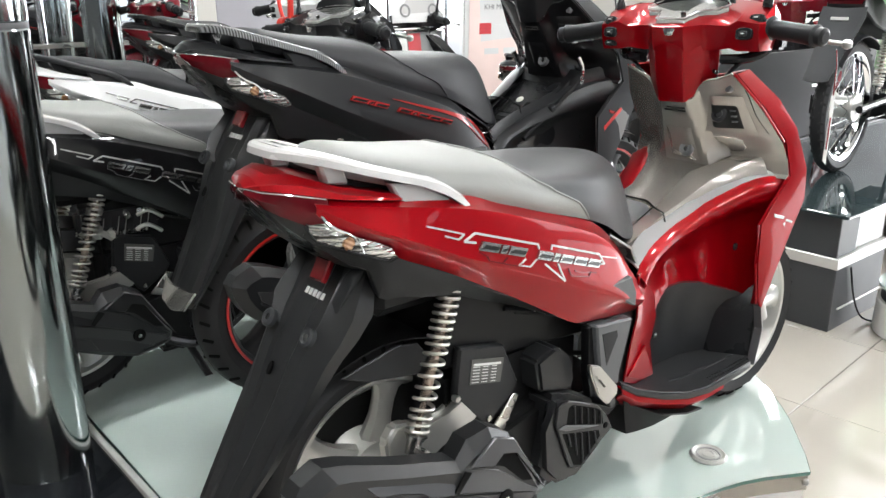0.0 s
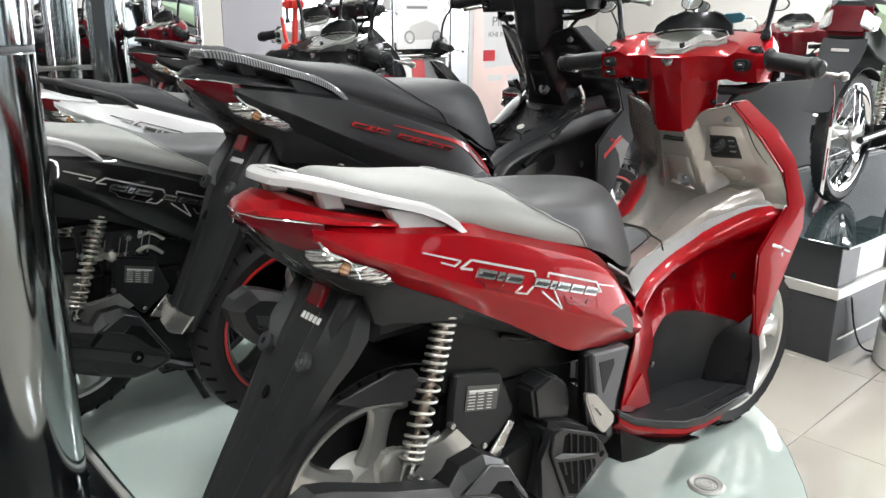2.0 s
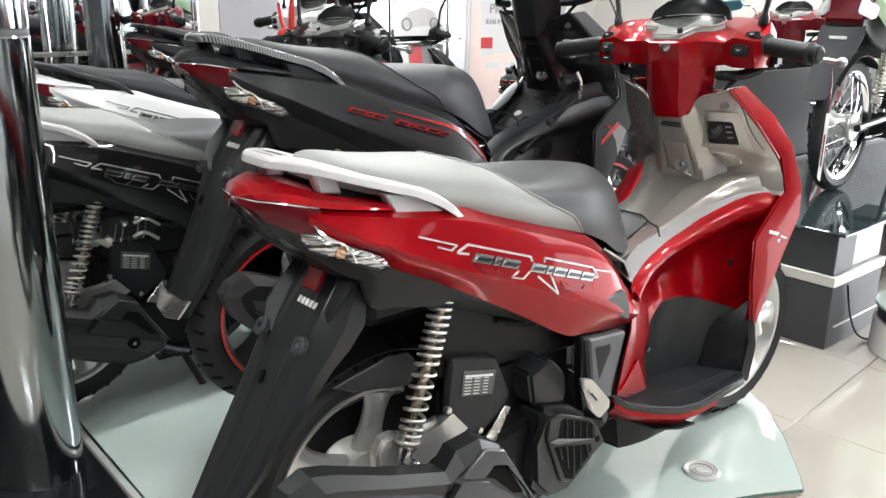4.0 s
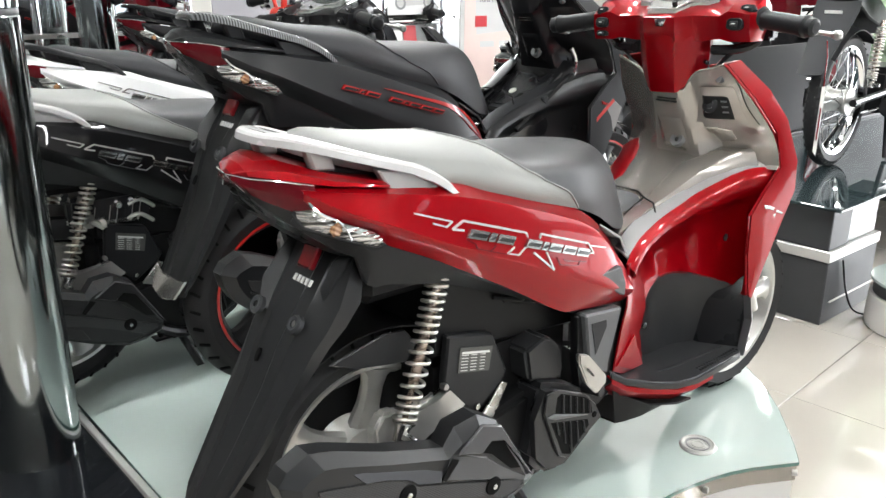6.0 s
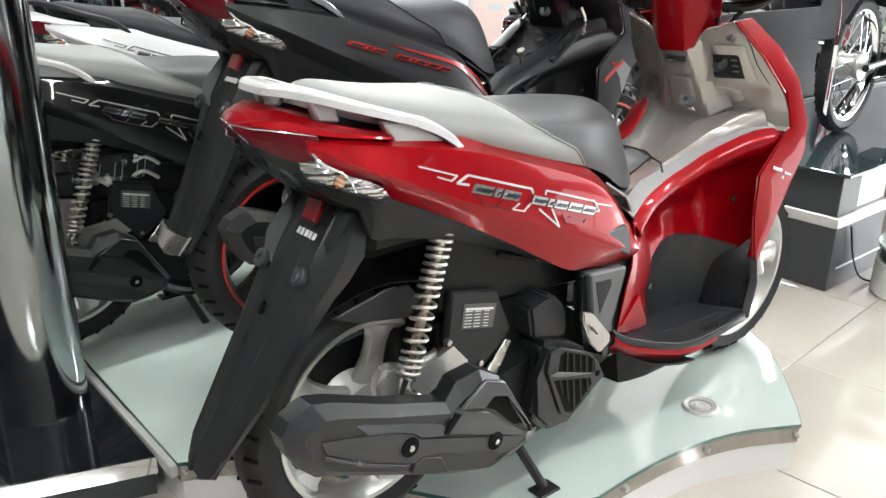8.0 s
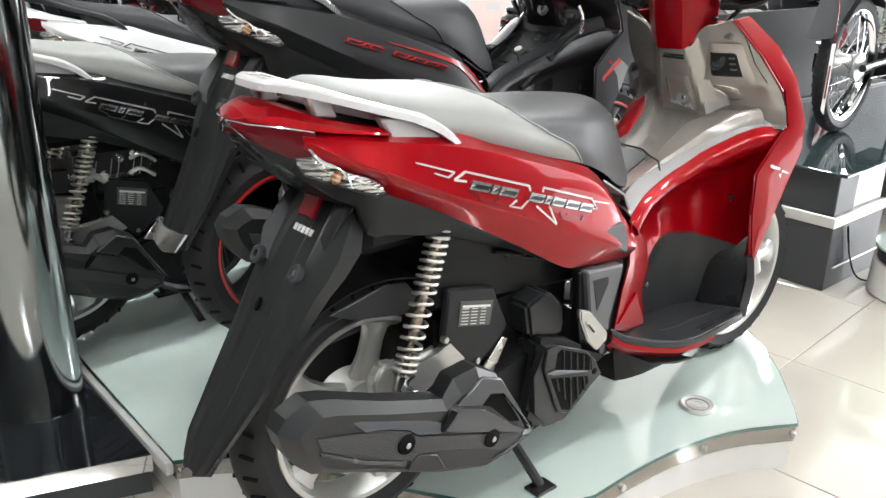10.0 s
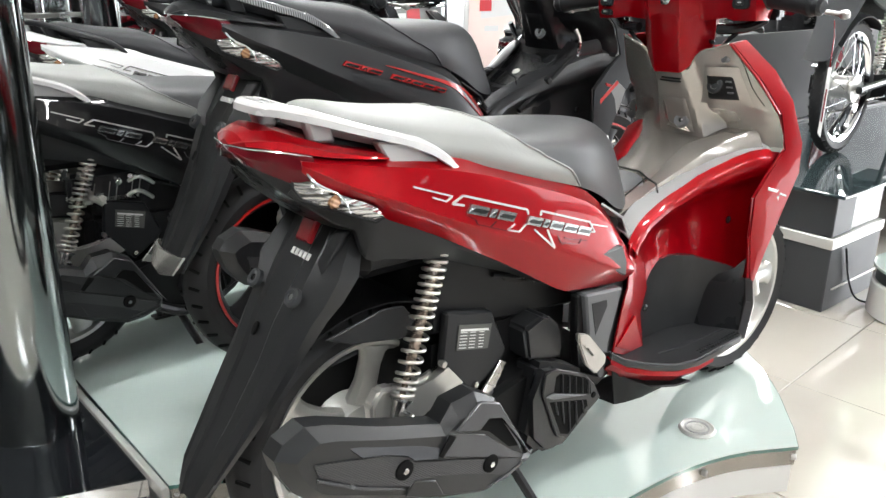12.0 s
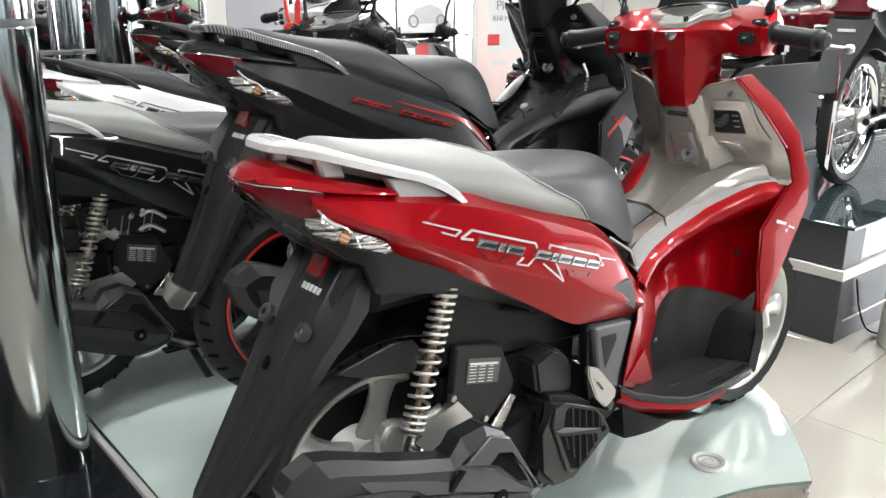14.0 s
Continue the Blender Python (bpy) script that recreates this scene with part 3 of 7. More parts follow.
        for (a, y, z), (b, yb, zb) in (((-0.160, 0.092, 0.790), (-0.164, 0.091, 0.784)), ((-0.146, 0.118, 0.791), (-0.157, 0.110, 0.765)), ((-0.127, 0.133, 0.777), (-0.130, 0.128, 0.753)), ((-0.105, 0.143, 0.767), (-0.102, 0.142, 0.742)),
                                      ((-0.075, 0.150, 0.755), (-0.075, 0.149, 0.731)), ((-0.053, 0.154, 0.744), (-0.055, 0.153, 0.723)), ((-0.043, 0.156, 0.730), (-0.043, 0.155, 0.726))):
            rows.append([(a, sgn * y, z), (a * 0.6 + b * 0.4, sgn * (max(y, yb) + 0.004), z * 0.6 + zb * 0.4), (b, sgn * yb, zb)])
        turn = part("turn_lamp", made(sheet, rows, 0.010), LENS_CLEAR, t, "clear ribbed turn lamp lens with amber bulb")
        part("bulb", made(lathe, [(0.002, -0.007), (0.009, -0.005), (0.011, 0.0), (0.009, 0.004), (0.003, 0.007)], Matrix.Translation((-0.118, sgn * 0.139, 0.760)) @ pose(0, 0, 0, 90, 0, sgn * -25) @ Matrix.Diagonal((1.5, 1, 1, 1)), 14), AMBER, turn, "amber bulb")
        part("lamp_trim", made(tube, smooth_path([(-0.152, sgn * 0.107, 0.814), (-0.147, sgn * 0.119, 0.797), (-0.136, sgn * 0.130, 0.784), (-0.118, sgn * 0.143, 0.774), (-0.106, sgn * 0.148, 0.760), (-0.099, sgn * 0.150, 0.742)], 3), [0.0032] * 8 + [0.0028, 0.0024, 0.002, 0.002, 0.0016, 0.0014, 0.0012, 0.001], 6), CHROME, turn, "bright chrome edge")
        part("lamp_rim", made(tube, [(-0.165, sgn * 0.090, 0.783), (-0.158, sgn * 0.110, 0.762), (-0.131, sgn * 0.129, 0.750), (-0.102, sgn * 0.143, 0.739), (-0.075, sgn * 0.151, 0.728), (-0.055, sgn * 0.155, 0.720), (-0.041, sgn * 0.158, 0.725)], 0.0022, 6), DEEP_BLACK, turn)
        # black lower side panel
        top = line([(-0.165, 0.782), (-0.157, 0.763), (-0.130, 0.752), (-0.102, 0.741), (-0.055, 0.722), (-0.030, 0.720), (0.03, 0.694), (0.222, 0.594), (0.40, 0.495), (0.45, 0.487)])
        low = line([(-0.165, 0.764), (-0.13, 0.738), (-0.10, 0.716), (-0.065, 0.698), (-0.052, 0.640), (-0.040, 0.644), (-0.017, 0.645), (0.104, 0.618), (0.25, 0.562), (0.45, 0.470)])
        rows = []
        for s in np.linspace(-0.165, 0.45, 40):
            y = COVER_WIDE(s)
            rows.append([(s, sgn * (y - 0.012), top(s) + 0.008), (s, sgn * (y - 0.011), top(s) * 0.8 + low(s) * 0.2), (s, sgn * (y - 0.020), top(s) * 0.4 + low(s) * 0.6), (s, sgn * (y - 0.030), low(s)), (s, sgn * (y - 0.045), low(s) + 0.005)])
        part("lower_panel", made(sheet, rows, 0.004), PLASTIC, t)

    # tail cowl and lamp
    def tier(x, w, zlow, wt, ztop):
        h = ztop - zlow
        half = [(w - 0.004, zlow), (w, zlow + 0.002), (w * 0.5 + wt * 0.5 + 0.008, zlow + h * 0.52), (w * 0.45 + wt * 0.55 + 0.002, zlow + h * 0.60), (wt, ztop), (wt * 0.4, ztop + 0.003)]
        return [(x, -y, z) for y, z in half] + [(x, y, z) for y, z in reversed(half)]
    part("tail_cowl", made(loft, [tier(*r) for r in ((-0.222, 0.012, 0.837, 0.008, 0.842), (-0.211, 0.048, 0.8375, 0.022, 0.853), (-0.195, 0.072, 0.8365, 0.035, 0.859), (-0.168, 0.096, 0.8325, 0.055, 0.860), (-0.137, 0.115, 0.8265, 0.083, 0.849), (-0.110, 0.127, 0.8215, 0.104, 0.8395), (-0.035, 0.146, 0.8125, 0.129, 0.8215), (-0.022, 0.146, 0.8110, 0.131, 0.8195))]), P["body"], t, "", 18)
    def belly(s, w, zt, zb):
        return [(s, -w, zt), (s + 0.004, -w * 0.94, zb * 0.7 + zt * 0.3), (s + 0.012, -w * 0.7, zb), (s + 0.016, 0, zb - 0.006), (s + 0.012, w * 0.7, zb), (s + 0.004, w * 0.94, zb * 0.7 + zt * 0.3), (s, w, zt)]
    bm = bmesh.new()
    outer = [(-0.221, 0.013, 0.836, 0.010, 0.826), (-0.211, 0.047, 0.8365, 0.034, 0.812), (-0.190, 0.077, 0.835, 0.062, 0.799), (-0.164, 0.097, 0.831, 0.090, 0.786), (-0.146, 0.110, 0.828, 0.116, 0.791), (-0.138, 0.113, 0.826, 0.122, 0.800)]
    ringset = [[(x, -a, zt), (x - 0.003, -(a + b) / 2 - 0.006, (zt + zb) / 2), (x, -b, zb), (x + 0.01, 0, zb - 0.004), (x, b, zb), (x - 0.003, (a + b) / 2 + 0.006, (zt + zb) / 2), (x, a, zt)] for x, a, zt, b, zb in outer]
    loft(bm, ringset)
    lens = part("tail_lamp", bm, LENS_RED, t, "dark red wrap-round tail lamp")
    bm = bmesh.new()
    for sgn in (-1, 1):
        tube(bm, [(-0.223, 0.0, 0.8365), (-0.212, sgn * 0.050, 0.8368), (-0.190, sgn * 0.079, 0.8355), (-0.164, sgn * 0.099, 0.8315), (-0.140, sgn * 0.114, 0.8265)], 0.0014, 6)
        tube(bm, [(-0.223, 0.0, 0.835), (-0.221, sgn * 0.014, 0.829), (-0.212, sgn * 0.036, 0.813)], 0.0013, 6)
    part("lamp_trim", bm, CHROME, lens)
    bm = made(loft, [belly(-0.205, 0.036, 0.815, 0.795), belly(-0.165, 0.088, 0.786, 0.750), belly(-0.10, 0.106, 0.738, 0.700), belly(-0.02, 0.12, 0.71, 0.665)])
    part("tail_base", bm, PLASTIC_SOFT, t)
    part("body_core", made(box, (-0.05, -0.105, 0.60), (0.52, 0.105, 0.70), 0.02), DEEP_BLACK, t)
    part("seat_base", made(prism, [(-0.09, -0.085, 0.846), (0.10, -0.085, 0.800), (0.40, -0.085, 0.705), (0.40, -0.085, 0.66), (0.0, -0.085, 0.76), (-0.09, -0.085, 0.825)], (0, 0.17, 0), 0.004), DEEP_BLACK, t)
    part("body_core", made(prism, [(0.10, -0.10, 0.60), (0.10, -0.10, 0.46), (0.50, -0.10, 0.42), (0.62, -0.10, 0.45), (0.62, -0.10, 0.56), (0.45, -0.10, 0.66)], (0, 0.20, 0), 0.01), DEEP_BLACK, t)

    # grab rail
    bm = bmesh.new()
    half = [(0.117, -0.150, 0.778), (0.096, -0.151, 0.795), (0.062, -0.149, 0.817), (0.022, -0.144, 0.834), (-0.022, -0.134, 0.847), (-0.075, -0.118, 0.863), (-0.120, -0.097, 0.877), (-0.152, -0.074, 0.885), (-0.169, -0.055, 0.888), (-0.178, -0.030, 0.888)]
    path = half + [(x, -y, z) for x, y, z in reversed(half)]
    sm = smooth_path(path, 4)
    rings = []
    for i, p in enumerate(sm):
        d = sm[min(len(sm) - 1, i + 1)] - sm[max(0, i - 1)]
        out = Vector((-d.y, d.x, 0)).normalized() if d.length else Vector((0, -1, 0))
        if out.dot(Vector((p.x - 0.1, p.y * 3, 0))) < 0:
            out = -out
        n = min(i, len(sm) - 1 - i)
        k, h = min(1.0, 0.60 + 0.10 * n), (0.0120 if n < 12 else 0.0098)
        up = Vector((0, 0, 1))
        rings.append([p - up * h * 0.8 * k + out * 0.003, p - up * h * k * 0.7 + out * 0.006, p + up * h * 0.35 * k + out * 0.004, p + up * h * 0.75 * k, p + up * h * 0.95 * k - out * 0.006, p + up * h * 0.9 * k - out * 0.024 * k, p + up * h * 0.5 * k - out * 0.028 * k, p - up * h * 0.6 * k - out * 0.022 * k])
    loft(bm, rings)
    rail = part("grab_rail", bm, P["rail"], t, P["rail_label"], 24)
    for sgn in (-1, 1):
        bm = made(prism, [(-0.034, sgn * 0.132, 0.838), (-0.016, sgn * 0.142, 0.803), (0.035, sgn * 0.146, 0.790), (0.085, sgn * 0.149, 0.776), (0.10, sgn * 0.147, 0.786), (0.02, sgn * 0.142, 0.832)], (0, -sgn * 0.02, 0), 0.003)
        part("rail_bracket", bm, P["bracket"], rail, "grey rail bracket")
        bm = made(sheet, [[(-0.168, sgn * 0.040, 0.897), (-0.170, sgn * 0.02, 0.898), (-0.170, 0, 0.898)], [(-0.140, sgn * 0.065, 0.893), (-0.135, sgn * 0.03, 0.892), (-0.135, 0, 0.892)], [(-0.100, sgn * 0.090, 0.878), (-0.100, sgn * 0.060, 0.876), (-0.105, sgn * 0.035, 0.876)]], 0.008)
        part("rail_deck", bm, P["rail"], rail)
        bm = made(prism, [(-0.14, sgn * 0.072, 0.885), (-0.10, sgn * 0.075, 0.875), (-0.085, sgn * 0.075, 0.838), (-0.125, sgn * 0.072, 0.842)], (0, sgn * 0.022, 0), 0.004)
        part("rail_post", bm, P["bracket"], rail)

    # seat
    part("seat_rear", made(seat_skin, True), P["seat_rear"], t, P["seat_label"], 60)
    part("seat_front", made(seat_skin, False), P["seat_front"], t, "dark grained vinyl rider seat", 60)
    bm = bmesh.new()
    for sgn in (-1, 1):
        pts = []
        for s in np.linspace(0.187, 0.434, 40):
            p = Vector(seat_point(s, SEAT_SEAM(s), sgn))
            pts.append(p + Vector((0, sgn * 0.0006, 0.0006)))
        tube(bm, pts, 0.0022, 6)
    part("piping", bm, P["seat_rear"], t, "stitched seam piping")

    # mudguard with its flap
    mid = [(-0.055, 0.705, 0.085, 0.03), (-0.095, 0.655, 0.100, 0.05), (-0.127, 0.612, 0.106, 0.072), (-0.150, 0.575, 0.104, 0.066), (-0.168, 0.545, 0.098, 0.055), (-0.20, 0.480, 0.090, 0.036), (-0.255, 0.390, 0.078, 0.026), (-0.315, 0.300, 0.058, 0.016), (-0.332, 0.266, 0.040, 0.010)]
    rows = []
    for s, z, w, d in mid:
        if P.get("tip"):
            k = max(0, (0.612 - z) / 0.33)
            s, w = s + 0.052 * k, w + 0.018 * k
        c = w * 0.62
        half = [(s + d, w, z + 0.004), (s + d * 0.45, w * 0.99, z + 0.004), (s + 0.010, c + 0.012, z), (s - 0.004, c, z), (s - 0.006, c * 0.55, z - 0.002), (s - 0.001, c * 0.42, z - 0.002)]
        rows.append([(x, -y, q) for x, y, q in half] + [(s - 0.001, 0, z - 0.002)] + [(x, y, q) for x, y, q in reversed(half)])
    guard = part("mudguard", made(sheet, rows, 0.006), SHIELD_PLASTIC, t, "long grained black plastic mudguard flap", 25)
    if P.get("tip"):
        part("flap_tip", made(prism, [(-0.266, -0.078, 0.312), (-0.271, -0.040, 0.304), (-0.272, 0.040, 0.304), (-0.266, 0.078, 0.312), (-0.288, 0.058, 0.268), (-0.294, 0.0, 0.256), (-0.288, -0.058, 0.268)], (-0.007, 0, 0.002), 0.001), BAND_POLISHED, guard, "pale metal flap tip")
    slope = math.degrees(math.atan2(0.05, 0.075))
    part("drain_slot", made(lathe, [(0.008, -0.002), (0.008, 0.0025), (0.004, 0.003)], Matrix.Translation((-0.184, 0.012, 0.520)) @ pose(0, 0, 0, 0, -62, 0) @ Matrix.Diagonal((1.5, 0.6, 1, 1)), 14), GAP, guard)
    part("guard_rib", made(prism, [(-0.089, 0.062, 0.695), (-0.085, 0.052, 0.679), (-0.146, 0.030, 0.578), (-0.162, 0.046, 0.594), (-0.142, 0.062, 0.637)], (0.028, 0, 0.014), 0.003), SHIELD_PLASTIC, guard, "raised triangular rib")
    part("guard_rib", made(prism, [(-0.089, -0.074, 0.686), (-0.072, -0.092, 0.686), (-0.098, -0.082, 0.640), (-0.116, -0.080, 0.600), (-0.138, -0.066, 0.572), (-0.128, -0.062, 0.602), (-0.104, -0.065, 0.640)], (0.026, 0, 0.014), 0.003), SHIELD_PLASTIC, guard, "raised triangular rib")
    for x, y, z in ((-0.153, -0.062, 0.590), (-0.158, 0.050, 0.592)):
        mm = Matrix.Translation((x, y, z)) @ pose(0, 0, 0, 0, -(90 - slope) , 0)
        part("mount_boss", made(ring, [(0.006, 0.001), (0.006, 0.006), (0.012, 0.007), (0.0165, 0.004), (0.017, -0.004)], mm, 20), MUD_GREY, guard, "grey rubber plate mount")
        part("bolt_hole", made(lathe, [(0.007, -0.001), (0.007, 0.003), (0.0062, 0.004)], mm, 14), STEEL if y < 0 else EMBLEM_BLACK, guard)
    mm = Matrix.Translation((-0.111, -0.026, 0.645)) @ pose(0, 0, 0, 0, -54, 0)
    for i in range(5):
        bm = made(box, (-0.006, -0.026 + i * 0.0115, 0.001), (0.006, -0.018 + i * 0.0115, 0.0035), 0.0008, 1, mm)
        part("badge_bar", bm, PRINT_WHITE, guard, "small white badge bar")
    part("reflector", made(box, (-0.020, -0.018, -0.004), (0.020, 0.018, 0.010), 0.003, 1, Matrix.Translation((-0.098, -0.030, 0.684)) @ pose(0, 0, 0, 0, -60, 4)), LENS_BRIGHT, guard, "red reflector")

    # --- running gear ---
    dx, dz = sag
    rear = part("rear_wheel", made(lathe, [(0.010, -0.085), (0.010, 0.085)], pose(-0.004 + dx, 0, 0.268 + dz) @ ACROSS, 12), STEEL, t)
    wheel(rear, (-0.004 + dx, 0, 0.268 + dz), 0.256, 0.182, 0.094, P["rim"], 5, True, 0, P.get("lip"))
    for sgn in (-1, 1):
        shock(t, (0.000, sgn * 0.138, 0.364), (0.110, sgn * 0.118, 0.652))
    bm = made(prism, [(-0.042, -0.118, 0.375), (-0.022, -0.118, 0.402), (0.010, -0.118, 0.398), (0.050, -0.118, 0.372), (0.100, -0.118, 0.378), (0.170, -0.118, 0.412), (0.230, -0.118, 0.445), (0.245, -0.118, 0.400), (0.164, -0.118, 0.351), (0.085, -0.118, 0.316), (0.045, -0.118, 0.312), (0.02, -0.118, 0.255), (-0.02, -0.118, 0.255), (-0.036, -0.118, 0.31)], (0, 0.030, 0), 0.007, 2)
    part("swing_arm", bm, P["arm"], t, "cast alloy swing arm")
    part("hugger", made(sheet, [[(x, y, 0.268 + math.sqrt(max(0.001, 0.272 ** 2 - x * x))) for y in (-0.075, -0.06, -0.03, 0, 0.03, 0.06, 0.075)] for x in np.linspace(-0.13, 0.20, 12)], 0.003), DEEP_BLACK, t)
    part("hugger_side", made(prism, [(-0.112, -0.092, 0.513), (0.004, -0.092, 0.538), (0.048, -0.092, 0.533), (0.075, -0.092, 0.500), (0.050, -0.092, 0.470), (0.0, -0.092, 0.480), (-0.06, -0.092, 0.490)], (0, 0.006, 0), 0.002), PLASTIC, t)

    # engine and covers
    part("engine", made(box, (0.08, -0.095, 0.16), (0.50, 0.10, 0.47), 0.03, 2), DEEP_BLACK, t)
    part("belt_case", made(prism, [(-0.08, 0.10, 0.22), (0.42, 0.10, 0.18), (0.48, 0.10, 0.30), (0.30, 0.10, 0.40), (-0.06, 0.10, 0.36)], (0, 0.07, 0), 0.02, 2), BLACK_ALLOY, t)
    plate = part("hub_plate", made(prism, [(0.126, -0.1185, 0.506), (0.238, -0.1185, 0.482), (0.280, -0.1185, 0.391), (0.266, -0.1185, 0.370), (0.194, -0.1185, 0.321), (0.116, -0.1185, 0.410)], (0, 0.02, 0), 0.004), PLASTIC, t)
    stick = part("rating_label", made(prism, [(0.154, -0.1205, 0.476), (0.237, -0.1205, 0.456), (0.228, -0.1205, 0.408), (0.148, -0.1205, 0.427)], (0, 0.002, 0)), STICKER, plate, "small grey rating label with unreadable rows")
    for i in range(7):
        z0, k = 0.468 - i * 0.0062, 0.0835
        n = 1 if i == 0 else 3
        for j in range(n):
            a, b = (0.158 - i * 0.0007 + (0.072 * j / n), 0.158 - i * 0.0007 + 0.072 * (j + (0.98 if n == 1 else 0.72 - 0.1 * ((i * 3 + j) % 3))) / n)
            zz = lambda s: z0 - (s - 0.154) * 0.24
            hh = 0.0045 if i == 0 else 0.0014
            part("print_bar", made(prism, [(a, -0.1212, zz(a)), (b, -0.1212, zz(b)), (b, -0.1212, zz(b) - hh), (a, -0.1212, zz(a) - hh)], (0, 0.001, 0)), PRINT_WHITE, stick)
    for s, z in ((0.116, 0.41), (0.197, 0.342)):
        part("bolt", made(cylinder, (s, -0.112, z), (s, -0.126, z), 0.007, 6), STEEL, plate)
    part("cable_stay", made(prism, [(0.264, -0.122, 0.372), (0.281, -0.122, 0.364), (0.242, -0.122, 0.300), (0.212, -0.122, 0.312)], (0, 0.008, 0), 0.002), STEEL, t)
    part("fan_cover", made(prism, [(0.306, -0.142, 0.430), (0.350, -0.152, 0.453), (0.368, -0.152, 0.446), (0.403, -0.152, 0.412), (0.412, -0.152, 0.370), (0.405, -0.152, 0.345), (0.318, -0.145, 0.360)], (0, 0.07, 0), 0.007, 2), SHIELD_PLASTIC, t)
    rad = part("radiator_cover", made(prism, [(0.322, -0.172, 0.362), (0.370, -0.172, 0.352), (0.474, -0.172, 0.299), (0.505, -0.172, 0.262), (0.520, -0.172, 0.226), (0.486, -0.172, 0.188), (0.409, -0.172, 0.140), (0.344, -0.172, 0.150), (0.300, -0.172, 0.198), (0.320, -0.172, 0.288)], (0, 0.075, 0), 0.014, 2), SHIELD_PLASTIC, t, "black radiator cover with slats")
    part("cover_face", made(prism, [(0.334, -0.1725, 0.340), (0.366, -0.1725, 0.342), (0.455, -0.1725, 0.302), (0.489, -0.1725, 0.268), (0.512, -0.1725, 0.228), (0.404, -0.1725, 0.172), (0.378, -0.1725, 0.184), (0.328, -0.1725, 0.299)], (0, -0.006, 0), 0.002), SHIELD_PLASTIC, rad, "satin face of the radiator cover")
    for pts in ([(0.364, 0.325), (0.375, 0.330), (0.452, 0.296), (0.472, 0.280), (0.479, 0.249), (0.360, 0.291)], [(0.348, 0.274), (0.465, 0.240), (0.470, 0.224), (0.413, 0.177), (0.388, 0.188)]):
        part("grille_recess", made(prism, [(a, -0.1788, b) for a, b in pts], (0, 0.002, 0)), GAP, rad)
    part("grille_bar", made(prism, [(0.333, -0.1785, 0.291), (0.354, -0.1785, 0.293), (0.462, -0.1785, 0.253), (0.354, -0.1785, 0.280)], (0, -0.006, 0), 0.002), GREY_PLASTIC, rad, "grey bar across the grille")
    for i in range(5):
        s = 0.378 + i * 0.021
        part("slat", made(prism, [(s, -0.179, 0.328 - (s - 0.378) * 0.47), (s + 0.005, -0.179, 0.325 - (s - 0.378) * 0.47), (s + 0.009, -0.179, 0.283 - (s - 0.378) * 0.35), (s + 0.004, -0.179, 0.285 - (s - 0.378) * 0.35)], (0, -0.003, 0), 0.0008), PLASTIC, rad)
    for i in range(5):
        s = 0.362 + i * 0.021
        zt, zb = 0.269 - (s - 0.362) * 0.29, max(0.236 - (s - 0.362) * 1.30, 0.181 + max(0, s - 0.413) * 0.80)
        part("slat", made(prism, [(s, -0.179, zt), (s + 0.005, -0.179, zt - 0.001), (s + 0.015, -0.179, zb), (s + 0.010, -0.179, zb + 0.002)], (0, -0.003, 0), 0.0008), PLASTIC, rad)
    part("cover_clip", made(cylinder, (0.486, -0.174, 0.244), (0.486, -0.181, 0.244), 0.007, 12), GAP, rad)
    part("oil_pan", made(prism, [(0.18, -0.13, 0.30), (0.34, -0.14, 0.34), (0.40, -0.14, 0.13), (0.30, -0.13, 0.11), (0.20, -0.13, 0.17)], (0, 0.10, 0), 0.012, 2), DEEP_BLACK, t)

    for i, (a, z) in enumerate(((0.30, 0.535), (0.33, 0.522), (0.365, 0.512))):
        part("hose", made(tube, smooth_path([(a - 0.05, -0.104, z + 0.012), (a, -0.118, z), (a + 0.045, -0.110, z - 0.004), (a + 0.07, -0.10, z - 0.02)], 4), 0.0055, 7), DEEP_BLACK, t)
        part("hose_clip", made(cylinder, (a + 0.012, -0.112, z), (a + 0.020, -0.122, z - 0.002), 0.006, 8), SPRING_STEEL, t)
    # added engine bits; bare alloy here stands in for light through the under-seat gap
    if P.get("head"):
        head = part("cylinder_head", made(box, (0.04, -0.108, 0.50), (0.27, -0.06, 0.585), 0.012, 2), BLACK_ALLOY, t, "dark cylinder head with bare fittings standing in for gap light")
        part("crankcase", made(prism, [(0.03, -0.100, 0.520), (0.10, -0.100, 0.560), (0.25, -0.100, 0.562), (0.272, -0.100, 0.520), (0.22, -0.100, 0.490), (0.06, -0.100, 0.495)], (0, 0.03, 0), 0.006, 2), ALLOY, head, "bare alloy casing standing in for light through the gap")
        for i in range(9):
            a = 0.055 + i * 0.021
            part("cooling_fin", made(prism, [(a, -0.1005, 0.500), (a + 0.004, -0.1005, 0.500), (a + 0.016, -0.1005, 0.555), (a + 0.012, -0.1005, 0.555)], (0, -0.008, 0), 0.001), ALLOY if i % 3 else BLACK_ALLOY, head)
        rng = random.Random(4)
        for i in range(11):
            a, z = 0.05 + rng.random() * 0.20, 0.50 + rng.random() * 0.085
            if i % 3:
                part("fitting", made(cylinder, (a, -0.104, z), (a + rng.uniform(-0.01, 0.01), -0.122, z + rng.uniform(-0.008, 0.008)), rng.uniform(0.006, 0.013), 10), STEEL, head)
            else:
                part("pipe", made(tube, smooth_path([(a - 0.03, -0.106, z), (a, -0.118, z + 0.012), (a + 0.04, -0.112, z - 0.015)], 4), 0.006, 8), ALLOY, head)
    # muffler
    bm = bmesh.new()
    rings = []
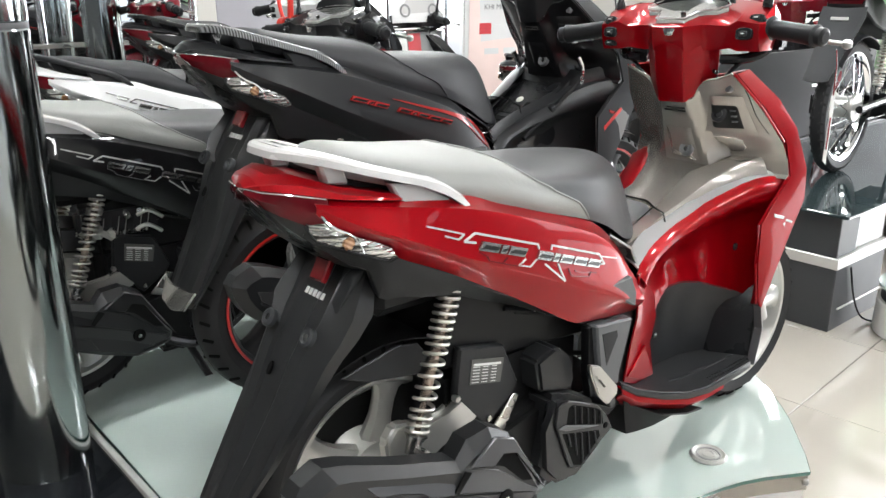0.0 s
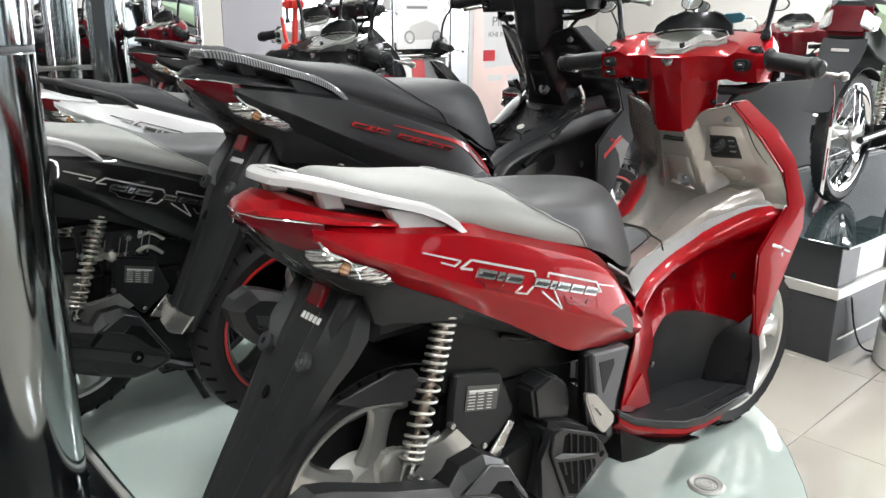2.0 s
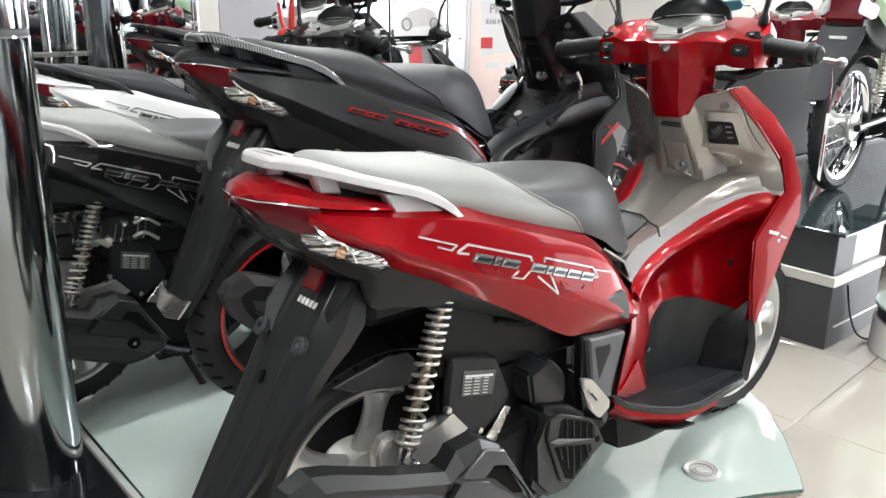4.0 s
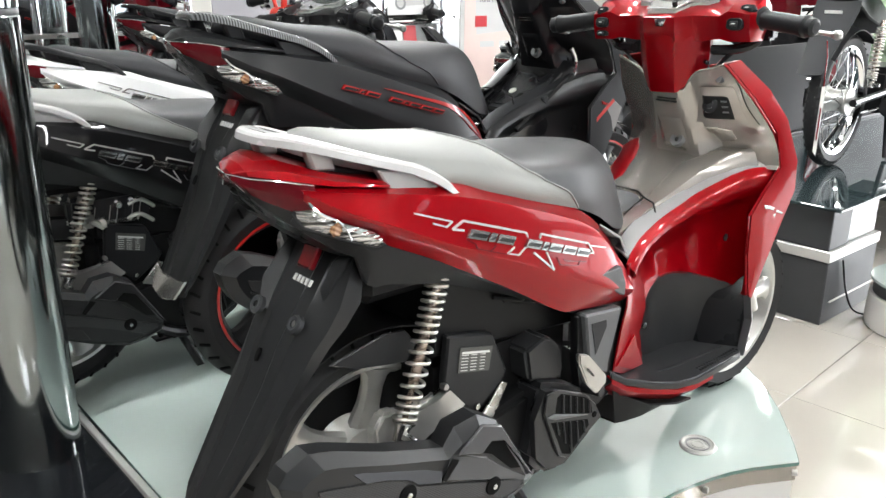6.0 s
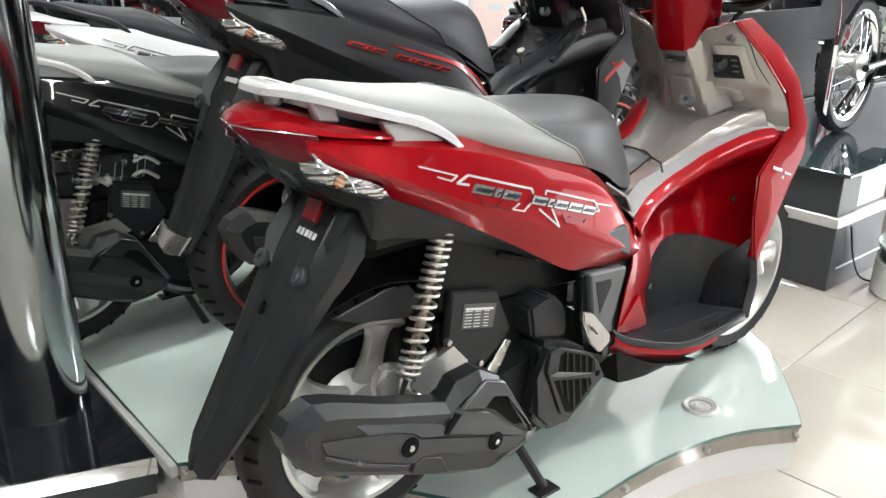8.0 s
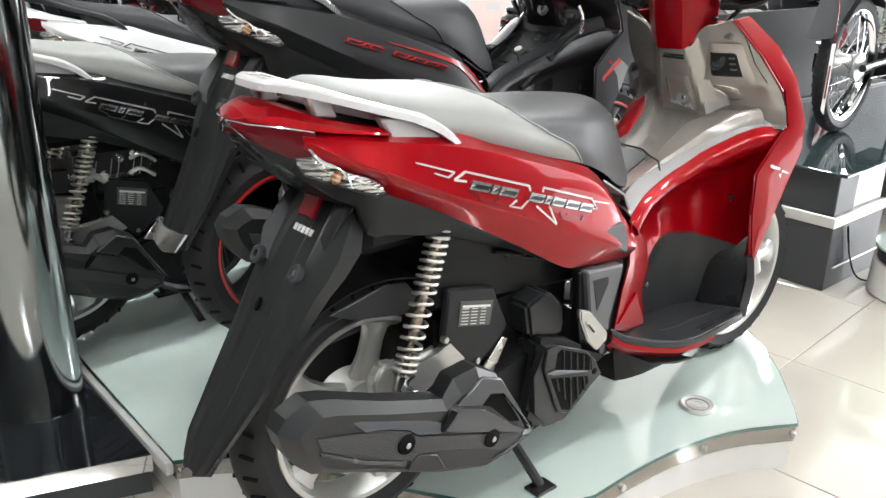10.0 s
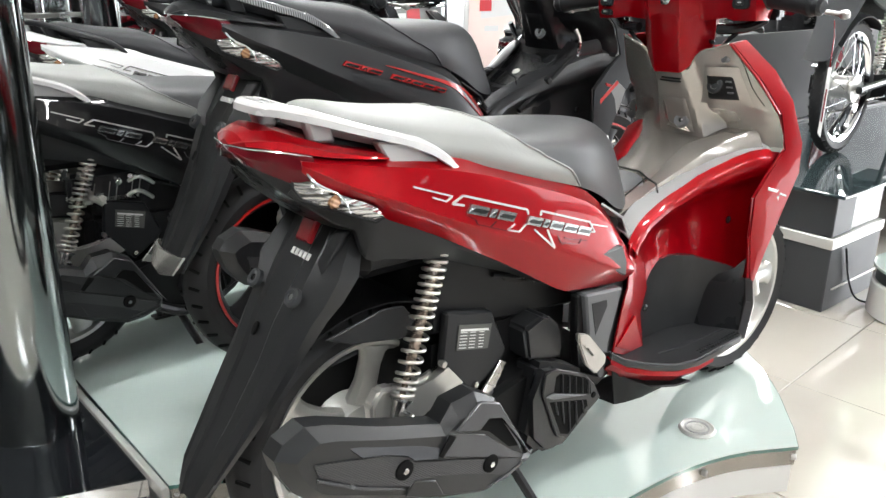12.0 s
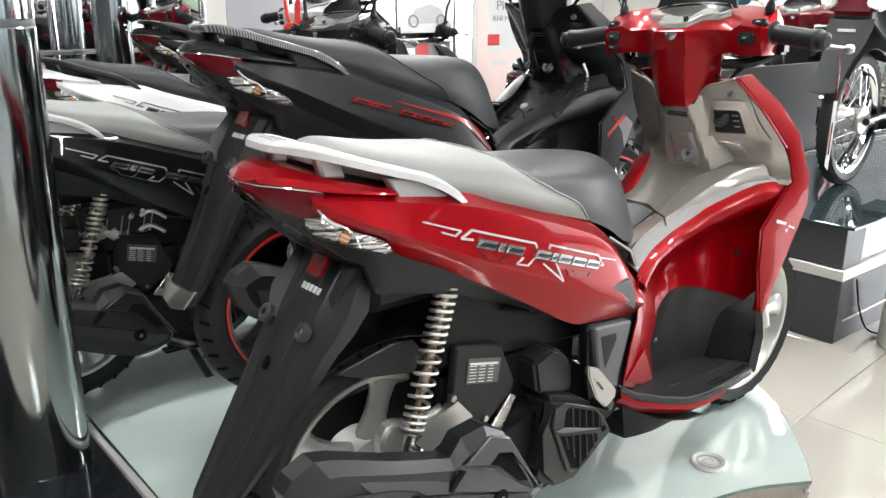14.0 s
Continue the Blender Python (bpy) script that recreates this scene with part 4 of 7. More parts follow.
    for s, zt, zb, y0, y1 in ((-0.272, 0.412, 0.392, 0.185, 0.215), (-0.235, 0.425, 0.350, 0.155, 0.222), (-0.195, 0.418, 0.318, 0.140, 0.226), (-0.08, 0.372, 0.276, 0.135, 0.226), (0.04, 0.330, 0.226, 0.135, 0.226), (0.14, 0.290, 0.205, 0.135, 0.222), (0.215, 0.240, 0.200, 0.140, 0.215)):
        zc, hz, yc, hy = (zt + zb) / 2, (zt - zb) / 2, -(y0 + y1) / 2, (y1 - y0) / 2
        rings.append([(s, yc + hy * (abs(math.cos(a)) ** 0.55) * (1 if math.cos(a) > 0 else -1), zc + hz * (abs(math.sin(a)) ** 0.6) * (1 if math.sin(a) > 0 else -1)) for a in [k * math.tau / 16 for k in range(16)]])
    muf = part("muffler", made(loft, rings), PLASTIC, t, "black muffler under a plastic heat shield", 40)
    sil = [(-0.290, 0.426), (-0.275, 0.446), (-0.238, 0.462), (-0.200, 0.452), (-0.098, 0.410), (0.021, 0.370), (0.045, 0.400), (0.097, 0.405), (0.146, 0.376), (0.224, 0.244), (0.217, 0.215), (0.170, 0.198), (0.120, 0.192), (0.024, 0.224), (-0.099, 0.278), (-0.207, 0.325), (-0.237, 0.336), (-0.262, 0.361), (-0.282, 0.395)]
    face = [(-0.262, 0.418), (-0.248, 0.428), (-0.222, 0.436), (-0.196, 0.430), (-0.098, 0.394), (0.020, 0.355), (0.052, 0.372), (0.095, 0.380), (0.136, 0.358), (0.212, 0.243), (0.203, 0.224), (0.165, 0.210), (0.118, 0.206), (0.026, 0.238), (-0.095, 0.291), (-0.198, 0.337), (-0.222, 0.350), (-0.242, 0.372), (-0.256, 0.396)]
    shield = part("heat_shield", made(loft, [[(a, -0.190, b) for a, b in sil], [(a, -0.224, b) for a, b in sil], [(a, -0.2405, b) for a, b in face]]), SHIELD_PLASTIC, muf, "grained black heat shield", 18)
    muf.location = (droop[0], 0, droop[1])
    def plate(name, pts, thick, mat, label="", bevel=0.0015):
        part(name, made(prism, [(a, -(y + 0.0008), b) for a, y, b in pts], (0, -thick, 0), bevel), mat, shield, label)
    plate("upper_facet", [(-0.196, 0.2300, 0.432), (-0.069, 0.2285, 0.390), (0.020, 0.2270, 0.360), (0.002, 0.2415, 0.320), (-0.050, 0.2415, 0.338), (-0.064, 0.2415, 0.356), (-0.109, 0.2415, 0.374), (-0.152, 0.2415, 0.384)], 0.004, P["ridge"], "satin upper facet")
    plate("shield_loop", [(0.036, 0.2405, 0.358), (0.097, 0.2350, 0.393), (0.143, 0.2370, 0.375), (0.229, 0.2405, 0.236), (0.211, 0.2405, 0.254), (0.147, 0.2405, 0.349), (0.112, 0.2405, 0.361), (0.093, 0.2405, 0.338)], 0.007, P["ridge"], "open loop at the front of the shield", 0.003)
    part("loop_recess", made(prism, [(0.096, -0.2412, 0.338), (0.113, -0.2412, 0.358), (0.146, -0.2412, 0.346), (0.196, -0.2412, 0.268), (0.170, -0.2412, 0.276), (0.120, -0.2412, 0.326)], (0, -0.001, 0)), GAP, shield)
    plate("front_facet", [(0.026, 0.2370, 0.360), (0.108, 0.2390, 0.325), (0.166, 0.2405, 0.273), (0.210, 0.2405, 0.246), (0.197, 0.2410, 0.242), (0.010, 0.2415, 0.320)], 0.003, P["ridge"], "satin front facet")
    plate("carbon_panel", [(a, 0.2405, b) for a, b in ((-0.236, 0.406), (-0.152, 0.383), (-0.109, 0.371), (-0.064, 0.352), (-0.046, 0.332), (0.003, 0.315), (0.197, 0.242), (0.196, 0.225), (0.161, 0.221), (0.089, 0.254), (-0.003, 0.289), (-0.046, 0.300), (-0.058, 0.292), (-0.154, 0.336), (-0.228, 0.382))], 0.0022, CARBON, "woven carbon texture panel", 0.0008)
    plate("shield_slot", [(0.026, 0.2425, 0.356), (0.040, 0.2425, 0.348), (0.010, 0.2425, 0.319), (0.002, 0.2425, 0.325)], 0.003, GAP, "", 0)
    plate("lower_ridge", [(a, 0.2405, b) for a, b in ((-0.232, 0.382), (-0.150, 0.333), (-0.070, 0.296), (-0.070, 0.290), (-0.150, 0.326), (-0.232, 0.375))], 0.0045, P["ridge"])
    plate("lower_plate", [(a, 0.2405, b) for a, b in ((-0.046, 0.299), (-0.003, 0.281), (0.017, 0.242), (-0.020, 0.256), (-0.068, 0.277), (-0.062, 0.288))], 0.0035, SHIELD_PLASTIC)
    plate("front_ridge", [(a, 0.2405, b) for a, b in ((0.118, 0.214), (0.160, 0.220), (0.206, 0.232), (0.208, 0.224), (0.165, 0.211))], 0.0035, P["ridge"])
    for s, z in ((-0.070, 0.329), (0.124, 0.261)):
        part("bolt_well", made(lathe, [(0.004, 0.0), (0.018, 0.0), (0.017, 0.004), (0.012, 0.005)], Matrix.Translation((s, -0.2425, z)) @ pose(0, 0, 0, 90, 0, 0), 20), GAP, shield)
        part("bolt", made(cylinder, (s, -0.244, z), (s, -0.251, z), 0.0060, 6), STEEL, shield)
    part("exhaust_pipe", made(tube, smooth_path([(0.22, -0.17, 0.20), (0.32, -0.14, 0.15), (0.42, -0.06, 0.16), (0.45, 0.0, 0.22)], 5), 0.016, 10), BLACK_ALLOY, muf)

    # stand
    bm = bmesh.new()
    for sgn in (-1, 1):
        tube(bm, [(0.30, sgn * 0.06, 0.17), (0.325, sgn * 0.12, 0.09), (0.352, sgn * 0.165, 0.012)], 0.011, 8)
        box(bm, (0.325, sgn * 0.165 - 0.022, 0.0), (0.385, sgn * 0.165 + 0.022, 0.008), 0.003)
    tube(bm, [(0.31, -0.09, 0.14), (0.31, 0.09, 0.14)], 0.010, 8)
    part("centre_stand", bm, BLACK_ALLOY, t, "black centre stand, lowered")

    # foot pegs
    for sgn in (-1, 1):
        bm = made(prism, [(0.384, sgn * 0.212, 0.425), (0.410, sgn * 0.216, 0.417), (0.471, sgn * 0.216, 0.353), (0.473, sgn * 0.214, 0.336), (0.453, sgn * 0.208, 0.314), (0.420, sgn * 0.207, 0.346), (0.390, sgn * 0.209, 0.402)], (0, -sgn * 0.012, 0), 0.0025, 2)
        peg = part("foot_peg", bm, STEEL, t, "folded bare alloy foot peg")
        part("peg_slot", made(prism, [(0.402, sgn * 0.2175, 0.392), (0.408, sgn * 0.2175, 0.390), (0.428, sgn * 0.2175, 0.368), (0.422, sgn * 0.2175, 0.368)], (0, -sgn * 0.001, 0)), EMBLEM_BLACK, peg)
        part("peg_hinge", made(cylinder, (0.47, sgn * 0.13, 0.300), (0.478, sgn * 0.20, 0.308), 0.012, 10), BLACK_ALLOY, peg)
    return t


def scooter_front(t, look_of, steer=4.5):
    """Floorboard, leg shield, handlebar and front wheel of a scooter."""
    P = look_of
    def wall(s):
        return 0.160 + 0.167 * max(0, s - 0.55)
    flare = line([(0.50, 0.160), (0.58, 0.155), (0.68, 0.125), (0.78, 0.110), (0.90, 0.115), (1.0, 0.150), (1.08, 0.200), (1.15, 0.225)])
    fair_top = spline([(0.600, 0.546), (0.632, 0.572), (0.703, 0.594), (0.819, 0.622), (0.912, 0.652), (0.985, 0.679), (1.046, 0.697), (1.095, 0.688)])
    fair_low = spline([(0.705, 0.390), (0.720, 0.420), (0.750, 0.450), (0.803, 0.463), (0.86, 0.456), (0.93, 0.436), (1.021, 0.400), (1.054, 0.372)])
    for sgn in (-1, 1):
        q = lambda pts, off=0.0: [(s, sgn * (wall(s) + off), z) for s, z in pts]
        # grey joints between body and floorboard
        part("joint_cover", made(prism, [(0.446, sgn * 0.176, 0.557), (0.549, sgn * 0.175, 0.561), (0.572, sgn * 0.172, 0.520), (0.570, sgn * 0.174, 0.488)], (0, -sgn * 0.02, 0), 0.003), GREY_PLASTIC, t, "grey wedge-shaped joint cover")
        v = part("step_panel", made(prism, q([(0.452, 0.474), (0.568, 0.464), (0.556, 0.425), (0.530, 0.345), (0.542, 0.318), (0.505, 0.330), (0.472, 0.366)], 0.008), (0, -sgn * 0.03, 0), 0.004), GREY_PLASTIC, t, "grey angular step panel")
        part("panel_recess", made(prism, q([(0.470, 0.452), (0.528, 0.448), (0.490, 0.378)], 0.0095), (0, -sgn * 0.004, 0)), PLASTIC, v)
        part("frame_filler", made(prism, [(0.44, sgn * 0.155, 0.47), (0.60, sgn * 0.146, 0.47), (0.62, sgn * 0.146, 0.27), (0.52, sgn * 0.160, 0.245), (0.46, sgn * 0.155, 0.30), (0.45, sgn * 0.155, 0.36)], (0, -sgn * 0.02, 0), 0.003), DEEP_BLACK, t)
        # red pillar and the bowed inner fairing behind the footwell
        rows = []
        for u in np.linspace(0, 1, 28):
            s_top, s_low = 0.600 + 0.495 * u, 0.705 + 0.349 * u
            top, low = fair_top(s_top), fair_low(s_low)
            row = []
            for k in range(19):
                f = k / 18
                a = s_top + (s_low - s_top) * f
                lip = 0.020 * math.sin(math.pi * f / 0.30) if f < 0.22 else 0.0149 * max(0.0, 1 - (f - 0.22) / 0.07) - 0.020 * math.sin(max(0.0, f - 0.25) / 0.75 * math.pi) * min(1, 4 * u, 5 * (1 - u) + 0.15)
                row.append((a, sgn * (flare(a) + lip), top + (low - top) * f))
            rows.append(row)
        fair = part("leg_fairing", made(sheet, rows, 0.004), P["body2"], t, "", 32)
        brow = rows[-1]
        rows = [[(a, sgn * y, z) for a, y, z in r] for r in (
            ((0.598, 0.156, 0.548), (0.612, 0.153, 0.548), (0.625, 0.146, 0.545)), ((0.600, 0.158, 0.50), (0.630, 0.152, 0.49), (0.690, 0.136, 0.47)), ((0.600, 0.160, 0.452), (0.640, 0.152, 0.44), (0.708, 0.132, 0.415)),
            ((0.585, 0.160, 0.40), (0.630, 0.152, 0.39), (0.690, 0.134, 0.36)), ((0.568, 0.160, 0.310), (0.64, 0.150, 0.275), (0.735, 0.122, 0.245)))]
        pil = part("pillar", made(sheet, rows, 0.004), P["body2"], t, "", 25)
        part("pillar_facet", made(prism, [(0.575, sgn * 0.163, 0.320), (0.640, sgn * 0.157, 0.375), (0.690, sgn * 0.150, 0.285), (0.640, sgn * 0.157, 0.290)], (0, -sgn * 0.006, 0), 0.001), P["body2"], pil)
        part("clip", made(lathe, [(0.003, 0.0), (0.009, 0.001), (0.009, 0.004), (0.003, 0.006)], Matrix.Translation((0.965, sgn * 0.165, 0.535)) @ pose(0, 0, 0, 90 * -sgn * -1, 0, 0), 14), EMBLEM_BLACK, fair)
        # black footwell
        well = []
        for a in np.linspace(0.710, 1.048, 14):
            low = fair_low(a)
            y = flare(a)
            well.append([(a, sgn * (y - 0.003), low + 0.004), (a + 0.004, sgn * (y - 0.022), low - 0.05), (a + 0.003, sgn * (y - 0.030), 0.33), (a, sgn * (y - 0.034), 0.235)])
        well.append([(1.054, sgn * 0.186, 0.372), (1.045, sgn * 0.200, 0.345), (1.040, sgn * 0.206, 0.30), (1.025, sgn * 0.205, 0.235)])
        part("footwell", made(sheet, well, 0.003), WELL_PLASTIC, t, "black moulded footwell", 60)
        part("clip", made(lathe, [(0.003, 0.0), (0.008, 0.001), (0.008, 0.004), (0.003, 0.006)], Matrix.Translation((0.735, sgn * 0.112, 0.355)) @ pose(0, 0, 0, 90, 0, 0), 14), EMBLEM_BLACK, t)
        # floorboard with raised studs along its edge
        board = [(0.545, 0.170, 0.316), (0.580, 0.189, 0.294), (0.655, 0.206, 0.268), (0.732, 0.220, 0.247), (0.801, 0.226, 0.241), (0.90, 0.226, 0.243), (0.988, 0.225, 0.245), (1.02, 0.205, 0.250), (1.02, 0.08, 0.248), (0.72, 0.08, 0.252), (0.66, 0.11, 0.262), (0.59, 0.135, 0.298)]
        deck = part("floorboard", made(prism, [(s, sgn * y, z) for s, y, z in board], (0, 0, -0.014), 0.003), WELL_PLASTIC, t, "black textured floorboard")
        part("board_rim", made(tube, [(a, sgn * (y - 0.004), z + 0.003) for a, y, z in board[:7]], 0.0028, 6, 0.8), SHEEN_PLASTIC, deck, "raised satin border")
        part("drain_slot", made(lathe, [(0.016, 0.0), (0.015, 0.003), (0.011, 0.004), (0.008, 0.001)], Matrix.Translation((0.775, sgn * 0.178, 0.2475)) @ pose(0, 0, 0, 0, 0, -20 * sgn) @ Matrix.Diagonal((1.5, 0.8, 1, 1)), 18), GAP, deck, "oval drain slot")
        part("board_step", made(prism, [(0.66, sgn * 0.135, 0.268), (0.70, sgn * 0.168, 0.262), (0.83, sgn * 0.176, 0.250), (0.98, sgn * 0.180, 0.252), (0.98, sgn * 0.170, 0.252), (0.83, sgn * 0.164, 0.250), (0.71, sgn * 0.158, 0.261), (0.67, sgn * 0.128, 0.268)], (0, 0, 0.004), 0.0012), WELL_PLASTIC, deck)
        for i in range(16):
            for j in range(2):
                s = 0.83 + i * 0.0105
                part("stud", made(lathe, [(0.0035, 0.0), (0.0028, 0.003), (0.001, 0.0035)], Matrix.Translation((s, sgn * (0.214 - j * 0.010), 0.2490 + max(0, s - 0.90) * 0.03)), 6), PLASTIC_SOFT, deck)
        # rising front edge of the footwell
        part("shield_lip", made(prism, [(1.000, sgn * 0.226, 0.236), (1.023, sgn * 0.226, 0.326), (0.998, sgn * 0.226, 0.392), (1.004, sgn * 0.225, 0.396), (1.034, sgn * 0.223, 0.326), (1.012, sgn * 0.222, 0.232)], (0, -sgn * 0.02, 0), 0.003), GREY_PLASTIC, t)
        # red sill and black belly under the floorboard
        sill = [[(a, sgn * (y + o), z + dz) for o, dz in ((-0.008, -0.006), (0.003, -0.011), (0.004, -0.022), (-0.012, -0.040 + 0.03 * max(0, a - 0.72)), (-0.040, -0.048 + 0.03 * max(0, a - 0.72)))] for a, y, z in ((0.548, 0.168, 0.314), (0.580, 0.186, 0.292), (0.655, 0.203, 0.266), (0.732, 0.217, 0.245), (0.801, 0.223, 0.239), (0.87, 0.222, 0.241))]
        part("sill", made(sheet, sill, 0.004), P["body2"], t)
        belly = [[(a, sgn * min(0.214, 0.150 + 0.33 * (a - 0.515)), z - 0.042), (a + 0.01, sgn * 0.17, z - d), (a + 0.01, sgn * 0.05, z - d - 0.01)] for a, z, d in ((0.560, 0.312, 0.12), (0.60, 0.288, 0.105), (0.66, 0.256, 0.082), (0.74, 0.238, 0.066), (0.800, 0.230, 0.055))]
        part("belly_panel", made(sheet, belly, 0.004), GAP_PLASTIC, t)
        # outer front cowl, wrapping from the shield's edge to the nose
        edge = [(0.990, 0.135, 0.945), (1.040, 0.188, 0.880), (1.105, 0.207, 0.808), (1.150, 0.222, 0.705), (1.145, 0.228, 0.635), (1.095, 0.228, 0.555), (1.048, 0.227, 0.470), (1.004, 0.226, 0.388)]
        crease = [(0.915, 0.142, 0.940), (0.985, 0.180, 0.862), (1.062, 0.200, 0.780), (1.085, 0.210, 0.695), (1.020, 0.213, 0.648), (0.964, 0.215, 0.600), (0.968, 0.216, 0.505), (0.988, 0.218, 0.400)]
        mend = [brow[min(18, round(k))] for k in (0, 2, 5, 10, 18)]
        part("fairing_flange", made(sheet, [[(a, y, z), ((a + ca) / 2 + 0.01, (y + sgn * cy) / 2, (z + cz) / 2), (ca + 0.004, sgn * (cy - 0.001), cz)] for (a, y, z), (ca, cy, cz) in zip(mend, crease[3:])], 0.003), P["body2"], fair, "", 50)
        rows = []
        for (a, y, z), (ca, cy, cz) in zip(edge, crease):
            rows.append([(ca + 0.008, sgn * (cy + 0.003), cz), (ca * 0.5 + a * 0.5, sgn * (cy * 0.4 + y * 0.6 + 0.002), cz * 0.5 + z * 0.5), (a, sgn * y, z), (a + 0.012, sgn * (y - 0.02), z - 0.003), (a + 0.045, sgn * (y * 0.62), z - 0.010), (a + 0.075, sgn * (y * 0.30), z - 0.02), (a + 0.085, sgn * 0.006, z - 0.025)])
        cowl = part("front_cowl", made(sheet, rows, 0.004), P["body"], t, "", 30)
        bm = made(tube, [(s - 0.001, sgn * (y + 0.001), z) for s, y, z in crease], 0.003, 6)
        part("cowl_edge", bm, P["edge"], cowl)
        if P.get("cowl_panel"):
            part("cowl_panel", made(prism, [(a, sgn * (0.2262 + (a - 1.06) * 0.09), z) for a, z in ((0.998, 0.572), (1.066, 0.622), (1.108, 0.592), (1.085, 0.535), (1.040, 0.462), (1.012, 0.470))], (0, -sgn * 0.012, 0), 0.001), P["cowl_panel"], cowl, "grey panel with red stripe")
            part("cowl_stripe", made(prism, [(a, sgn * (0.2275 + (a - 1.06) * 0.09), z) for a, z in ((0.998, 0.570), (1.066, 0.621), (1.074, 0.614), (1.008, 0.564), (1.020, 0.470), (1.012, 0.470))], (0, -sgn * 0.004, 0), 0), RED_TRIM, cowl)
        for i, lg in enumerate((((1.020, 0.618), (1.062, 0.604), (1.058, 0.598), (1.022, 0.609)), ((1.026, 0.596), (1.036, 0.592), (1.050, 0.545), (1.043, 0.543)), ((1.050, 0.588), (1.070, 0.590), (1.058, 0.540), (1.050, 0.552)), ((1.070, 0.598), (1.098, 0.588), (1.097, 0.583), (1.070, 0.592)), ((1.028, 0.534), (1.046, 0.536), (1.040, 0.515), (1.036, 0.515)))):
            part("cowl_emblem", made(prism, [(a, sgn * (0.2255 + (a - 1.06) * 0.09), z) for a, z in lg], (0, -sgn * 0.010, 0), 0.0006), P["emblem"], cowl, "angular emblem on the cowl")
        # chin fairing closing the pillar and nose
        rows = [[(1.075, sgn * 0.188, 0.445), (1.07, sgn * 0.12, 0.47), (1.08, sgn * 0.04, 0.47)], [(1.030, sgn * 0.195, 0.390), (0.99, sgn * 0.12, 0.38), (0.99, sgn * 0.04, 0.38)], [(1.015, sgn * 0.200, 0.24), (0.965, sgn * 0.12, 0.24), (0.965, sgn * 0.04, 0.24)]]
        part("inner_fender", made(sheet, rows, 0.003), PLASTIC_SOFT, t)

    # inner leg shield: one moulding whose middle swells into the steering column cover
    edge_w = line([(0.680, 0.208), (0.695, 0.215), (0.735, 0.208), (0.778, 0.199), (0.82, 0.191), (0.86, 0.179), (0.905, 0.158), (0.940, 0.141)])
    edge_s = line([(0.680, 1.05), (0.695, 1.078), (0.735, 1.078), (0.778, 1.060), (0.82, 1.020), (0.86, 0.984), (0.905, 0.945), (0.940, 0.912)])
    col_w = line([(0.70, 0.074), (0.74, 0.064), (0.80, 0.052), (0.868, 0.040)])

    def shield_s(y, z):
        """How far ahead the moulding lies at a place across and up."""
        a, hw = abs(y), col_w(z)
        front = 0.893 + 0.50 * (0.868 - z)
        hollow = 0.045 * min(1.0, max(0.0, (0.795 - z) / 0.045))
        if a <= hw:
            return front + 0.006 * (a / hw) ** 4
        if a <= hw + 0.022:
            return front + 0.006 + (0.026 + hollow) * (a - hw) / 0.022
        side = front + 0.032 + hollow
        f = (a - hw - 0.022) / max(0.01, edge_w(z) - hw - 0.022)
        return side + (edge_s(z) - side) * f ** 1.3

    top_of = line([(0.0, 0.875), (0.28, 0.878), (0.40, 0.905), (0.55, 0.922), (0.70, 0.926), (1.0, 0.940)])
    us = [-1.0, -0.97, -0.9, -0.8, -0.7, -0.6, -0.52, -0.46, -0.42, -0.38, -0.34, -0.31, -0.28, -0.25, -0.22, -0.15, 0.0]
    us = us + [-u for u in reversed(us[:-1])]
    rows = []
    for v in np.linspace(0, 1, 26):
        row = []
        for u in us:
            z = 0.690 + (top_of(abs(u)) - 0.690) * v
            y = u * edge_w(z)
            row.append((shield_s(y, z), y, z))
        rows.append(row)
    inner = part("inner_shield", made(sheet, rows, 0.004), P["inner"], t, P["inner_label"], 24)
    for sgn in (-1, 1):
        part("shield_rim", made(tube, [(shield_s(u * edge_w(0.690 + (top_of(u) - 0.690)), top_of(u)) - 0.001, sgn * u * edge_w(top_of(u)), top_of(u) + 0.001) for u in (0.32, 0.42, 0.50, 0.60, 0.70, 0.85, 0.99)], 0.0025, 6), P["inner"], inner)
    def on_shield(bm, corners, proud, thick=0.001):
        """A quad laid on the moulding; corners in (across, up), in order round it."""
        (ay, az), (by, bz), (cy, cz), (dy, dz) = corners
        rows = []
        for v in np.linspace(0, 1, 11):
            row = []
            for u in np.linspace(0, 1, 13):
                y = (ay + (by - ay) * u) * (1 - v) + (dy + (cy - dy) * u) * v
                z = (az + (bz - az) * u) * (1 - v) + (dz + (cz - dz) * u) * v
                row.append((shield_s(y, z) - proud - 0.004 * math.sin(math.pi * min(1, 6 * min(u, 1 - u, v, 1 - v)) / 2), y, z))
            rows.append(row)
        sheet(bm, rows, thick)

    part("pocket_frame", made(on_shield, [(-0.086, 0.887), (-0.152, 0.889), (-0.166, 0.795), (-0.067, 0.801)], 0.0085), P["inner"], inner, "raised glove pocket frame", 60)
    pocket = part("pocket", made(on_shield, [(-0.089, 0.868), (-0.141, 0.869), (-0.146, 0.811), (-0.083, 0.811)], 0.0115), DEEP_BLACK, inner, "open black glove pocket", 60)
    part("pocket_knob", made(lathe, [(0.019, 0.0), (0.018, 0.004), (0.010, 0.005), (0.008, 0.002)], Matrix.Translation((shield_s(-0.105, 0.845) - 0.0185, -0.105, 0.845)) @ pose(0, 0, 0, 0, -70, 0), 18), PLASTIC, pocket)
